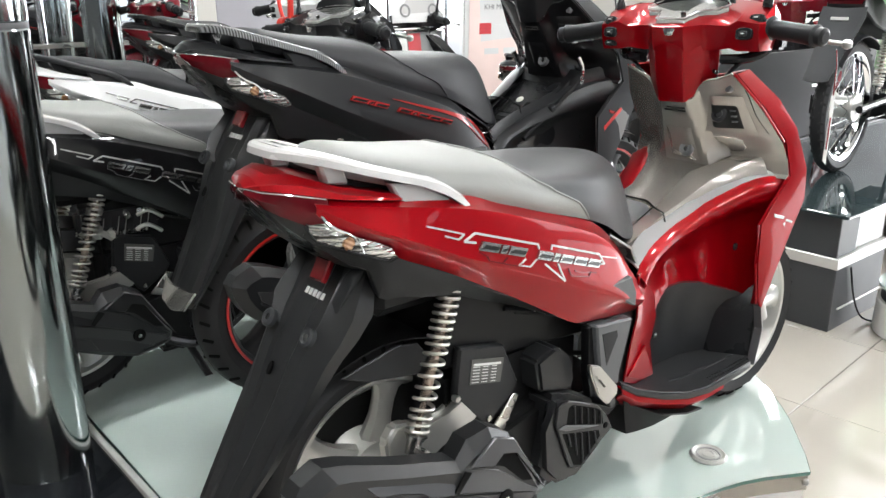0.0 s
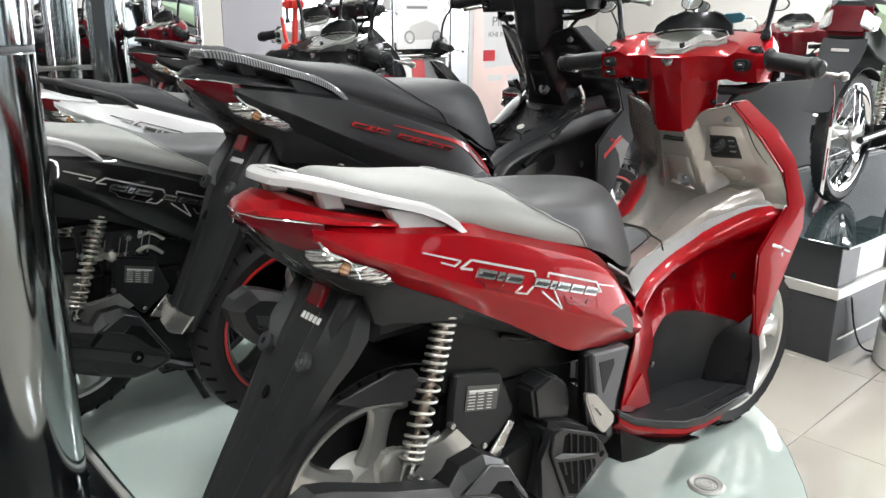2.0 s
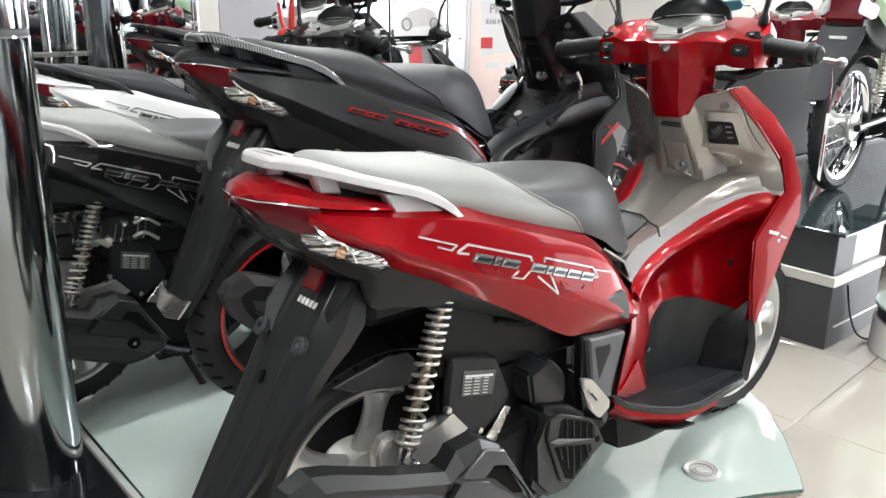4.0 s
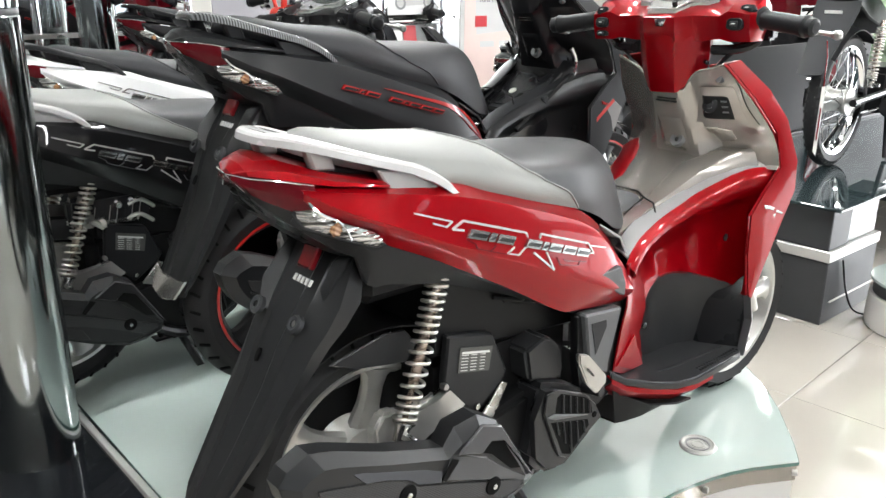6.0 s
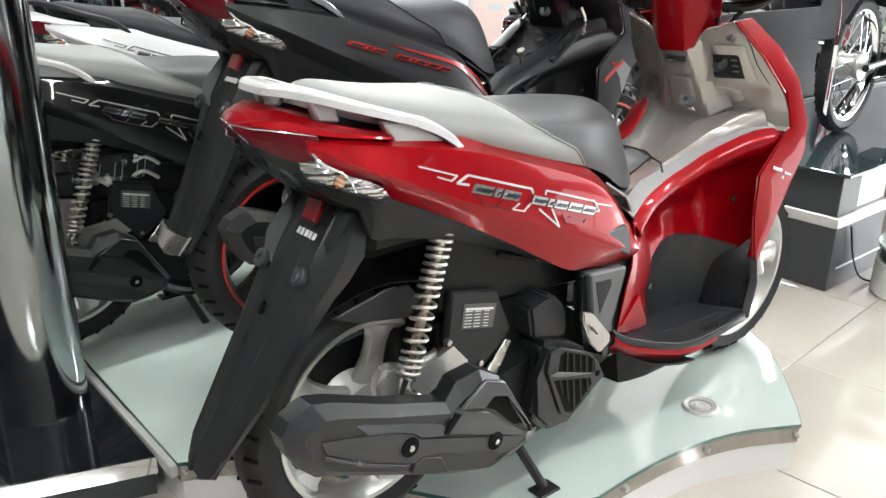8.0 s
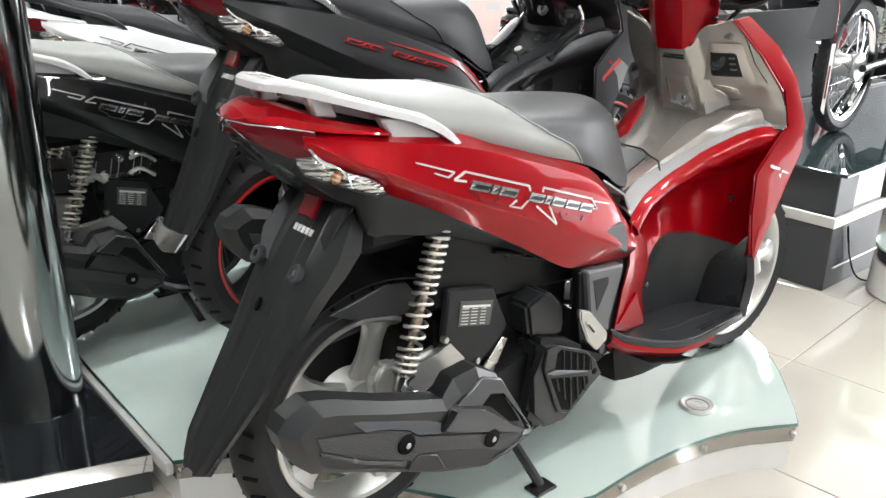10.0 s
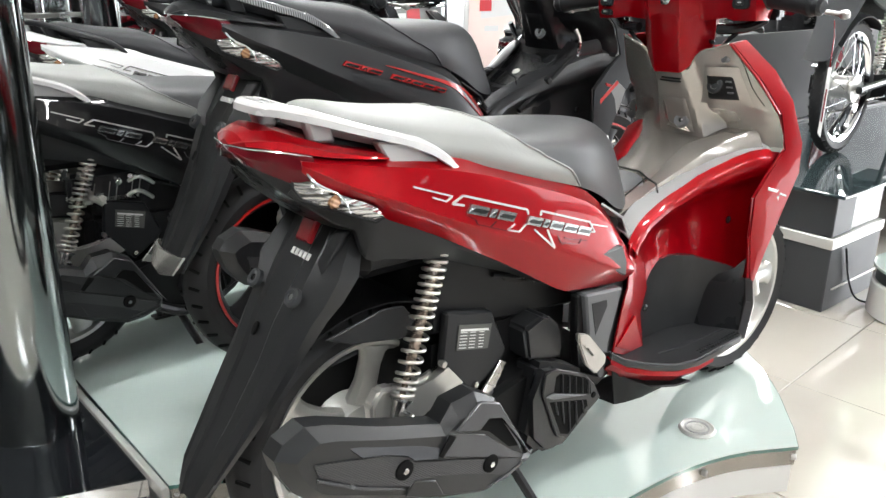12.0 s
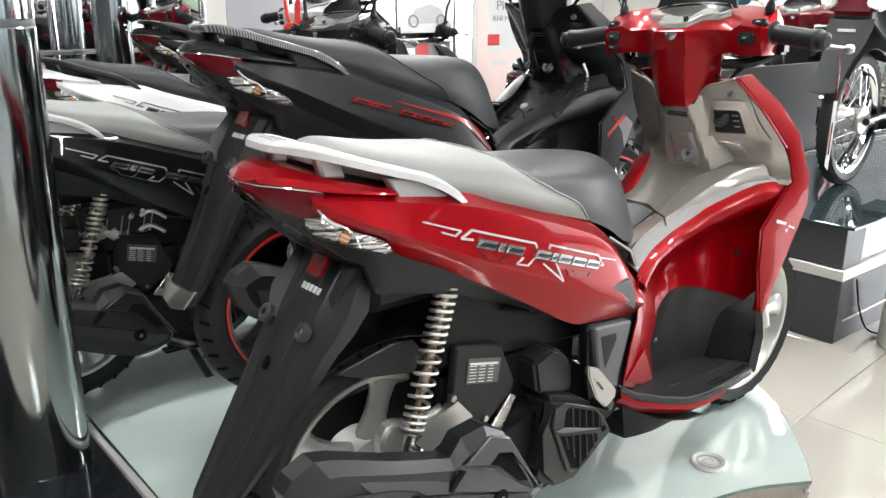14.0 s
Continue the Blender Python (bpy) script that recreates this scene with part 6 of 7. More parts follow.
part("groove_ring", made(ring, [(0.020, 0.006), (0.0205, 0.010), (0.0225, 0.010), (0.023, 0.006)], Matrix(), 32), BAND, puck)

# the neighbouring stand's glass, under the two farther scooters
stand2 = thing("display_stand", Matrix.Translation((0, 0, 0)), "second low white display stand with pale green glass top", "display stand")
part("glass_top", made(prism, [(-0.55, 1.062, -0.052), (1.70, 1.062, -0.052), (1.70, 3.3, -0.052), (-0.55, 3.3, -0.052)], (0, 0, 0.012), 0.001), FROSTED, stand2)
part("skirt", made(box, (-0.53, 1.08, FLOOR_Z), (1.68, 3.28, -0.0525)), SKIRT, stand2)

# black polished plinth that carries the steel pole
plinth = thing("pole_plinth", Matrix.Translation((0, 0, 0)), "black polished plinth with a mirror steel front edge", "plinth")
pl = [(-0.222, 0.515), (-0.215, 1.05), (-1.10, 1.05), (-1.10, 0.70), (-0.52, 0.613)]
part("plinth_top", made(prism, [(x, y, -0.035) for x, y in pl], (0, 0, 0.015)), BLACK_GLASS, plinth, "black mirror-polished top")
part("plinth_base", made(prism, [(x, y + (0.01 if y < 0.8 else 0), FLOOR_Z) for x, y in pl], (0, 0, 0.0945)), CABINET_BLACK, plinth)
part("front_trim", made(prism, [(-0.224, 0.512, -0.019), (-0.52, 0.610, -0.019), (-1.10, 0.697, -0.019), (-1.10, 0.697, -0.062), (-0.52, 0.610, -0.062), (-0.224, 0.512, -0.062)], (0.002, -0.008, 0)), CHROME, plinth, "mirror steel edge trim")
pole = thing("steel_pole", Matrix.Translation((-0.346, 0.907, -0.0195)), "mirror-polished round steel column on the black plinth", "column")
part("shaft", made(lathe, [(0.105, 0.0), (0.1055, 0.002), (0.1055, 1.055), (0.103, 1.058)], Matrix(), 64), POLE_CHROME, pole)
part("joint_band", made(lathe, [(0.103, 1.0585), (0.1035, 1.060), (0.1035, 1.070), (0.103, 1.0715)], Matrix(), 64), GREY_PLASTIC, pole, "dark joint band")
part("shaft", made(lathe, [(0.103, 1.072), (0.1055, 1.075), (0.1055, TOP + 0.018), (0.105, TOP + 0.019)], Matrix(), 64), POLE_CHROME, pole)

# scooters
red_look = dict(body=RED, body2=RED, decal="silver", decal_mat=DECAL_SILVER, decal_dark=DECAL_DARK, emblem=EMBLEM, emblem_in=EMBLEM_BLACK, rail=RAIL_WHITE, rail_label="pearl white grab rail", bracket=PALE_PLASTIC,
                seat_rear=SEAT_LIGHT, seat_front=SEAT_DARK, seat_label="pale grey vinyl pillion seat", rim=ALLOY, arm=ALLOY, ridge=SHEEN_PLASTIC, inner=TAUPE, inner_label="warm grey inner leg shield", tunnel=GREY_PLASTIC, tunnel_edge=PALE_PLASTIC, edge=RED)
black_look = dict(red_look, carrier=1, cowl_panel=PANEL_GREY, tall=0.0125, tip=1, emblem_at=(0.103, 0.729, 0.421, 0.637), body=MATTE_BLACK_PAINT, body2=MATTE_BLACK_PAINT, decal="red", emblem=EMBLEM_RED, slit=0.0042, emblem_in=EMBLEM_BLACK, rail=CARBON_RAIL, rail_label="carbon weave grab rail", bracket=PLASTIC, seat_rear=SEAT_BLACK, seat_front=SEAT_BLACK, seat_label="black vinyl pillion seat",
                  rim=BLACK_ALLOY, lip=RED_TRIM, inner=GLOSS_BLACK, inner_label="satin black inner leg shield", tunnel=SHEEN_PLASTIC, tunnel_edge=PLASTIC, edge=GLOSS_BLACK)
two_tone_look = dict(red_look, head=1, ridge=SHIELD_PLASTIC, body=GLOSS_BLACK, body2=GLOSS_BLACK, decal_dark=GREY_PLASTIC, inner=PLASTIC_SOFT, inner_label="satin black inner leg shield", tunnel=PLASTIC_SOFT, tunnel_edge=PLASTIC, edge=GREY_PLASTIC)
white_look = dict(red_look, body=WHITE_PAINT, body2=WHITE_PAINT, decal_mat=EMBLEM, decal_dark=GREY_PLASTIC, rail=PLASTIC, rail_label="black grab rail", bracket=PLASTIC, seat_rear=SEAT_BLACK, seat_front=SEAT_DARK, seat_label="black vinyl pillion seat", rim=BLACK_ALLOY, inner=PLASTIC_SOFT, inner_label="black inner leg shield", tunnel=PLASTIC_SOFT, tunnel_edge=PLASTIC)
red_black_look = dict(black_look, body=GLOSS_BLACK, body2=DARK_RED, rail=GLOSS_BLACK, rail_label="gloss black grab rail")
deep_red_look = dict(red_look, body=DARK_RED, body2=GLOSS_BLACK, inner=BOARD_GREY, inner_label="slate grey inner leg shield", tunnel=BOARD_GREY, tunnel_edge=PLASTIC)
blue_mirror_look = dict(deep_red_look, low_mirror=1)

ROW = "scooters on the display stands"
main = scooter(pose(0, 0, 0), red_look, "pearl red scooter with pale grey seat on its centre stand", ROW)
scooter_front(main, red_look)
second = scooter(pose(0.206, 0.647, 0.149, 0, 0, 0.7), black_look, "satin black scooter with red badge and red rim stripes", ROW, 4.5, (0.014, -0.055), (0.034, -0.060))
scooter_front(second, black_look)
third = scooter(pose(-0.165, 1.25, -0.04, 0, 0, -1.0), two_tone_look, "gloss black scooter with pale grey pillion seat", ROW, 4.5, (0, 0), (0, -0.012))
scooter_front(third, two_tone_look)
fourth = scooter(pose(0.215, 1.98, 0.0), white_look, "gloss white scooter with black rail and seat", ROW)
scooter_front(fourth, white_look)
fifth = scooter(pose(0.83, 2.62, 0.10), red_black_look, "gloss black and deep red scooter", ROW)
scooter_front(fifth, red_black_look)
seventh = scooter(pose(2.72, 1.16, -0.01), blue_mirror_look, "deep red scooter behind the glass stand", ROW)
scooter_front(seventh, blue_mirror_look)


# ---- things round the scooters ----
# luggage carrier clipped over the black scooter's tunnel
carrier = thing("luggage_carrier", pose(0.206, 0.647, 0.149, 0, 0, 0.7), "black plastic luggage plate with chrome hooks on the black scooter", "luggage carrier")
plate_m = Matrix.Translation((0.895, 0.0, 0.640)) @ pose(0, 0, 0, 0, -31, 0)
part("plate", made(box, (-0.135, -0.098, -0.010), (0.130, 0.098, 0.004), 0.008, 2, plate_m), PLASTIC, carrier)
for a, b in (((-0.135, -0.098), (0.13, -0.098)), ((-0.135, 0.098), (0.13, 0.098)), ((0.13, -0.098), (0.13, 0.098)), ((-0.135, -0.098), (-0.135, 0.098))):
    part("plate_rim", made(tube, [plate_m @ Vector((*a, 0.004)), plate_m @ Vector((*b, 0.004))], 0.0075, 8), GLOSS_BLACK, carrier)
part("plate_panel", made(prism, [plate_m @ Vector(p) for p in ((-0.085, -0.070, 0.004), (0.095, -0.078, 0.004), (0.105, -0.05, 0.004), (0.105, 0.05, 0.004), (0.095, 0.078, 0.004), (-0.085, 0.070, 0.004))], plate_m.to_3x3() @ Vector((0, 0, 0.004)), 0.002), PLASTIC_SOFT, carrier)
for x, y, turned_by in ((-0.055, -0.035, 0), (-0.055, 0.040, 0), (-0.115, 0.02, 90), (0.075, -0.02, 70)):
    part("slot", made(box, (-0.026, -0.007, 0.0085), (0.026, 0.007, 0.0105), 0.004, 2, plate_m @ pose(x, y, 0, 0, 0, turned_by)), GAP, carrier)
    part("slot_lip", made(tube, [plate_m @ pose(x, y, 0, 0, 0, turned_by) @ Vector((c * 0.028, d * 0.009, 0.009)) for c, d in ((-1, -1), (1, -1), (1, 1), (-1, 1))], 0.0022, 6, 1.0, (0, 0, 1), True), GLOSS_BLACK, carrier)
part("rivet", made(lathe, [(0.013, 0.008), (0.012, 0.0105), (0.004, 0.0115)], plate_m @ Matrix.Translation((-0.018, 0.012, 0)), 16), BAND, carrier, "round pale rivet")
for y in (-0.122, 0.122):
    part("side_rod", made(tube, [plate_m @ Vector((-0.17, y, -0.006)), plate_m @ Vector((0.06, y, -0.004)), plate_m @ Vector((0.175, y, -0.006))], 0.008, 10), GLOSS_BLACK, carrier)
    part("hook", made(tube, smooth_path([plate_m @ Vector((0.105, y, -0.012)), plate_m @ Vector((0.125, y * 1.08, 0.012)), plate_m @ Vector((0.132, y * 1.10, 0.036)), plate_m @ Vector((0.130, y * 1.10, 0.076))], 4), [0.005] * 5 + [0.006] * 4 + [0.0085] * 4, 8), CHROME, carrier, "bright chrome hook")
    part("hook_ring", made(ring, [(0.011, -0.003), (0.017, -0.003), (0.017, 0.003), (0.011, 0.003)], plate_m @ Matrix.Translation((0.115, y * 1.10, -0.016)) @ pose(0, 0, 0, 90, 0, 0), 18), CHROME, carrier)
    part("rod_clip", made(box, (-0.010, y - 0.011, -0.012), (0.010, y + 0.011, 0.010), 0.003, 1, plate_m @ pose(-0.03, 0, 0)), PLASTIC_SOFT, carrier)
part("wire_frame", made(tube, smooth_path([plate_m @ Vector((0.13, 0.098, 0.0)), plate_m @ Vector((0.135, 0.096, 0.045)), plate_m @ Vector((0.16, 0.04, 0.060)), plate_m @ Vector((0.165, -0.03, 0.052)), plate_m @ Vector((0.15, -0.085, 0.018)), plate_m @ Vector((0.135, -0.098, 0.0))], 4), 0.0045, 7), GLOSS_BLACK, carrier, "black wire hoop")

# red brake locks on the bars
for m, at in ((pose(0.206, 0.647, 0.149, 0, 0, 0.7), (0.955, 0.25, 1.035)), (pose(-0.165, 1.25, -0.04, 0, 0, -1.0), (0.925, 0.255, 1.03))):
    lock = thing("brake_lock", m @ Matrix.Translation(at), "red plastic brake lock strapped round the grip", "lock")
    part("clamp", made(ring, [(0.021, -0.018), (0.027, -0.018), (0.027, 0.018), (0.021, 0.018)], pose(-0.01, 0, 0) @ ACROSS, 18), RED_PLASTIC, lock)
    part("arm", made(prism, [(0.0, -0.008, 0.02), (0.01, -0.008, 0.15), (0.025, -0.008, 0.15), (0.02, -0.008, 0.02)], (0, 0.016, 0), 0.003), RED_PLASTIC, lock)
    part("hook", made(tube, smooth_path([(0.0, 0.02, 0.0), (0.0, 0.05, 0.05), (0.0, 0.065, 0.11)], 4), 0.007, 8), RED_PLASTIC, lock)
    part("head", made(box, (-0.02, -0.03, 0.14), (0.04, 0.03, 0.17), 0.006, 2), RED_PLASTIC, lock)

# price tag that hangs on the lever of the red scooter
tag = thing("price_tag", Matrix.Translation((1.020, -0.312, 0.985)), "white card tag on a red string", "tag")
part("string", made(tube, [(0, 0, 0.012), (0.004, -0.004, -0.02), (0.006, -0.004, -0.085)], 0.0014, 6), LENS_BRIGHT, tag, "red string")
part("card", made(prism, [(0.000, -0.004, -0.085), (0.010, -0.007, -0.085), (0.002, -0.010, -0.235), (-0.006, -0.006, -0.225)], (0.0012, 0.0012, 0), 0), PRINT_WHITE, tag)
part("print_bar", made(prism, [(-0.003, -0.0072, -0.13), (0.000, -0.0080, -0.13), (-0.002, -0.0088, -0.20), (-0.005, -0.0080, -0.20)], (-0.001, -0.0015, 0), 0), LENS_BRIGHT, tag)

# black display cabinet with a smoked glass top, and the small motorcycle on it
cab = thing("display_cabinet", Matrix.Translation((0, 0, 0)), "charcoal stepped display cabinet with pale band and smoked glass top", "cabinet")
part("lower_box", made(box, (2.200, 0.110, FLOOR_Z), (2.62, 1.10, 0.118), 0.003), CABINET_BLACK, cab)
part("plinth_strip", made(box, (2.25, 0.104, -0.05), (2.62, 0.112, -0.044), 0.001), BAND, cab)
part("pale_band", made(box, (2.196, 0.106, 0.119), (2.63, 1.104, 0.160), 0.002), BAND, cab, "pale metal band")
part("upper_box", made(box, (2.205, 0.118, 0.161), (2.36, 1.10, 0.318), 0.003), CABINET_BLACK, cab)
part("glass_side", made(box, (2.36, 0.125, 0.161), (2.61, 1.10, 0.318), 0.003), DARK_GLASS, cab, "smoked glass side")
part("glass_top", made(box, (2.180, 0.085, 0.3185), (5.40, 1.20, 0.3305), 0.002), DARK_GLASS, cab, "smoked glass top")
part("rear_support", made(box, (4.30, 0.30, FLOOR_Z), (5.30, 1.10, 0.318), 0.003), CABINET_BLACK, cab)
part("power_cord", made(tube, smooth_path([(2.30, 0.100, 0.11), (2.36, 0.098, -0.02), (2.40, 0.07, -0.11), (2.46, 0.0, -0.124), (2.50, -0.05, -0.124)], 5), 0.004, 6), PLASTIC_SOFT, cab, "black power cord")

board = thing("display_board", Matrix.Translation((0, 0.955, 0.331)), "plain charcoal display board standing on the smoked glass", "board")
part("panel", made(box, (2.48, 0.0, 0.012), (5.35, 0.02, 0.47), 0.003), BOARD_GREY, board)
part("foot_rail", made(box, (2.48, -0.02, 0.0), (5.35, 0.04, 0.0118), 0.002), CABINET_BLACK, board)

pot = thing("round_pedestal", Matrix.Translation((2.474, -0.168, FLOOR_Z)), "white round pedestal with black collar and glass top", "pedestal")
part("drum", made(lathe, [(0.205, 0.0), (0.215, 0.006), (0.212, 0.125), (0.208, 0.130)], Matrix(), 40), SKIRT, pot)
part("collar", made(lathe, [(0.198, 0.1305), (0.200, 0.133), (0.200, 0.178), (0.198, 0.180)], Matrix(), 40), CABINET_BLACK, pot, "black collar")
part("glass_top", made(lathe, [(0.212, 0.1805), (0.214, 0.183), (0.214, 0.191), (0.212, 0.193)], Matrix(), 40), FROSTED, pot, "pale green glass top")


def motorcycle(m):
    t = thing("motorcycle", m, "pale green step-through motorcycle with spoked wheels on the glass", "motorcycle")
    for x in (0.0, 1.22):
        mm = Matrix.Translation((x, 0, 0.285)) @ ACROSS
        w = part("wheel_axle", made(lathe, [(0.008, -0.10), (0.008, 0.10)], mm, 10), STEEL, t)
        part("tyre", made(ring, [(0.222, -0.020), (0.238, -0.029), (0.262, -0.031), (0.280, -0.020), (0.285, 0.0), (0.280, 0.020), (0.262, 0.031), (0.238, 0.029), (0.222, 0.020)], mm, 56), RUBBER, w)
        bm = bmesh.new()
        for k in range(44):
            for sd in (-1, 1):
                at = mm @ Matrix.Rotation((k + (0.5 if sd > 0 else 0)) * math.tau / 44, 4, 'Z') @ Matrix.Translation((0.2755, 0, sd * 0.018)) @ pose(0, 0, 0, sd * 25, sd * -32, 0)
                box(bm, (-0.006, -0.005, -0.011), (0.0045, 0.005, 0.011), 0, 1, at)
        tagged(part("tread", bm, RUBBER, w), kind="stuff")
        part("rim", made(ring, [(0.226, -0.024), (0.232, -0.026), (0.226, -0.018), (0.214, -0.012), (0.212, 0.012), (0.226, 0.018), (0.232, 0.026), (0.226, 0.024), (0.208, 0.010), (0.208, -0.010)], mm, 56), CHROME, w, "chrome rim")
        part("hub", made(lathe, [(0.02, -0.06), (0.058, -0.055), (0.062, -0.045), (0.050, -0.035), (0.045, 0.0), (0.050, 0.035), (0.062, 0.045), (0.02, 0.055)], mm, 28), ALLOY, w, "alloy drum hub")
        for k in range(36):
            a = k * math.tau / 36
            sd = 1 if k % 2 else -1
            lean = 0.55 * (1 if (k // 2) % 2 else -1)
            p = mm @ Vector((0.056 * math.cos(a + lean), 0.056 * math.sin(a + lean), sd * 0.040))
            q = mm @ Vector((0.212 * math.cos(a), 0.212 * math.sin(a), sd * 0.004))
            part("wire_spoke", made(tube, [p, q], 0.0018, 5), CHROME, w)
    # rear end
    part("rear_mudguard", made(sheet, [[(0.0 + 0.315 * math.cos(a), y, 0.285 + 0.315 * math.sin(a) - 5 * y * y) for y in (-0.06, -0.045, 0, 0.045, 0.06)] for a in [radians(d) for d in range(50, 141, 9)]], 0.003), PLASTIC, t)
    part("under_tray", made(prism, [(-0.13, -0.075, 0.78), (-0.14, -0.075, 0.70), (0.02, -0.075, 0.63), (0.35, -0.075, 0.55), (0.45, -0.075, 0.66)], (0, 0.15, 0), 0.006), PLASTIC, t)
    flap = part("mud_flap", made(sheet, [[(x, -w, z), (x - 0.012, -w * 0.6, z - 0.004), (x - 0.016, 0, z - 0.006), (x - 0.012, w * 0.6, z - 0.004), (x, w, z)] for x, z, w in ((-0.135, 0.705, 0.088), (-0.155, 0.665, 0.092), (-0.185, 0.615, 0.084), (-0.225, 0.555, 0.066), (-0.285, 0.485, 0.056), (-0.345, 0.425, 0.050))], 0.004), MUD_GREY, t, "dark grey mud flap with a small badge")
    part("badge_bar", made(box, (-0.182, -0.035, 0.652), (-0.176, 0.035, 0.664), 0.001, 1), PRINT_WHITE, flap)
    part("tail_lamp", made(prism, [(-0.165, -0.085, 0.715), (-0.165, 0.085, 0.715), (-0.155, 0.105, 0.77), (-0.130, 0.075, 0.850), (-0.130, -0.075, 0.850), (-0.155, -0.105, 0.77)], (0.08, 0, 0.0), 0.018, 3), LENS_RED, t, "broad red tail lamp", 60)
    for sgn in (-1, 1):
        part("turn_lamp", made(prism, [(-0.172, sgn * 0.058, 0.755), (-0.160, sgn * 0.112, 0.732), (-0.135, sgn * 0.115, 0.780), (-0.150, sgn * 0.062, 0.820)], (0.05, 0, 0), 0.006, 2), DECAL_SILVER, t, "clear turn lamp")
        part("side_panel", made(sheet, [[(x, sgn * y, zt), (x + 0.01, sgn * (y + 0.02), (zt + zb) / 2), (x + 0.02, sgn * (y - 0.01), zb)] for x, y, zt, zb in ((-0.12, 0.09, 0.84, 0.78), (-0.06, 0.115, 0.835, 0.735), (0.05, 0.135, 0.82, 0.66), (0.25, 0.145, 0.78, 0.56), (0.45, 0.14, 0.72, 0.48))], 0.004), GREEN_PAINT, t, "pale green side panel")
        shock(t, (0.03, sgn * 0.115, 0.36), (0.07, sgn * 0.115, 0.62))
        part("rail_bar", made(tube, smooth_path([(0.20, sgn * 0.12, 0.85), (0.0, sgn * 0.125, 0.875), (-0.14, sgn * 0.08, 0.895), (-0.16, 0, 0.897)], 4), 0.011, 8), STEEL, t)
        part("swing_arm", made(tube, [(-0.05, sgn * 0.085, 0.285), (0.45, sgn * 0.085, 0.30)], 0.016, 8), BLACK_ALLOY, t)
        part("foot_peg", made(cylinder, (0.30, sgn * 0.10, 0.28), (0.32, sgn * 0.24, 0.29), 0.014, 10), PLASTIC_SOFT, t)
        part("grip", made(cylinder, (0.90, sgn * 0.20, 0.98), (0.88, sgn * 0.34, 0.97), 0.017, 14), GRIP_RUBBER, t)
    part("chain_case", made(prism, [(-0.07, 0.10, 0.24), (0.46, 0.10, 0.25), (0.46, 0.10, 0.34), (-0.07, 0.10, 0.34)], (0, 0.02, 0), 0.01, 2), PLASTIC_SOFT, t)
    part("muffler", made(cylinder, (0.20, -0.15, 0.25), (0.62, -0.14, 0.20), 0.042, 18), BLACK_ALLOY, t, "black muffler")
    part("brake_rod", made(tube, [(0.02, -0.10, 0.24), (0.45, -0.11, 0.24)], 0.004, 6), STEEL, t)
    part("seat", made(loft, [[(x, -w, z0), (x, -w * 0.95, z1 - 0.02), (x, -w * 0.7, z1), (x, w * 0.7, z1), (x, w * 0.95, z1 - 0.02), (x, w, z0)] for x, w, z0, z1 in ((-0.13, 0.07, 0.83, 0.85), (-0.08, 0.10, 0.82, 0.875), (0.15, 0.125, 0.76, 0.85), (0.22, 0.125, 0.74, 0.80), (0.40, 0.12, 0.70, 0.78), (0.52, 0.07, 0.67, 0.74))]), SEAT_BLACK, t)
    part("engine", made(box, (0.38, -0.09, 0.19), (0.72, 0.09, 0.40), 0.03, 2), BLACK_ALLOY, t)
    part("main_tube", made(tube, [(0.45, 0, 0.62), (0.60, 0, 0.48), (0.80, 0, 0.55), (0.95, 0, 0.85)], 0.05, 12), GREEN_PAINT, t)
    part("leg_shield", made(sheet, [[(0.92 - 0.1 * (0.9 - z) + 0.25 * abs(y), y, z) for y in (-0.2, -0.12, 0, 0.12, 0.2)] for z in (0.88, 0.75, 0.6, 0.45, 0.36)], 0.004), GREEN_PAINT, t)
    part("handlebar_cover", made(box, (0.86, -0.20, 0.93), (1.02, 0.20, 1.02), 0.03, 3), GREEN_PAINT, t)
    for sgn in (-1, 1):
        part("fork_leg", made(tube, [(1.22, sgn * 0.07, 0.285), (1.05, sgn * 0.07, 0.75)], 0.018, 10), STEEL, t)
    part("front_fender", made(sheet, [[(1.22 + 0.305 * math.cos(a), y, 0.285 + 0.305 * math.sin(a) - 4 * y * y) for y in (-0.055, -0.03, 0, 0.03, 0.055)] for a in [radians(d) for d in range(20, 171, 12)]], 0.003), GREEN_PAINT, t)
    part("centre_stand", made(tube, [(0.30, -0.14, 0.012), (0.42, -0.08, 0.20), (0.42, 0.08, 0.20), (0.30, 0.14, 0.012)], 0.012, 8), BLACK_ALLOY, t)
    return t


motorcycle(pose(2.89, 0.475, 0.331, 0, 0, 4))

# dark scooters farther back
for x, y, z, lk, lb in ((2.62, 2.05, -0.13, black_look, "satin black scooter at the back of the showroom"), (1.75, 3.15, -0.13, two_tone_look, "gloss black scooter beside the brochure rack"), (0.10, 3.30, -0.03, deep_red_look, "deep red scooter in front of the mirror pillar"), (3.9, 2.2, -0.13, two_tone_look, "gloss black scooter by the back window")):
    far = scooter(pose(x, y, z), lk, lb, "scooters at the back")
    scooter_front(far, lk)

# mirror-clad pillar with chrome corner tubes
pil = thing("mirror_pillar", Matrix.Translation((1.13, 4.0, FLOOR_Z)), "square pillar clad in mirror panels with chrome corner tubes", "pillar")
part("core", made(box, (-1.42, 0.012, 0.0), (0.46, 0.45, TOP - FLOOR_Z - 0.001)), WALL, pil)
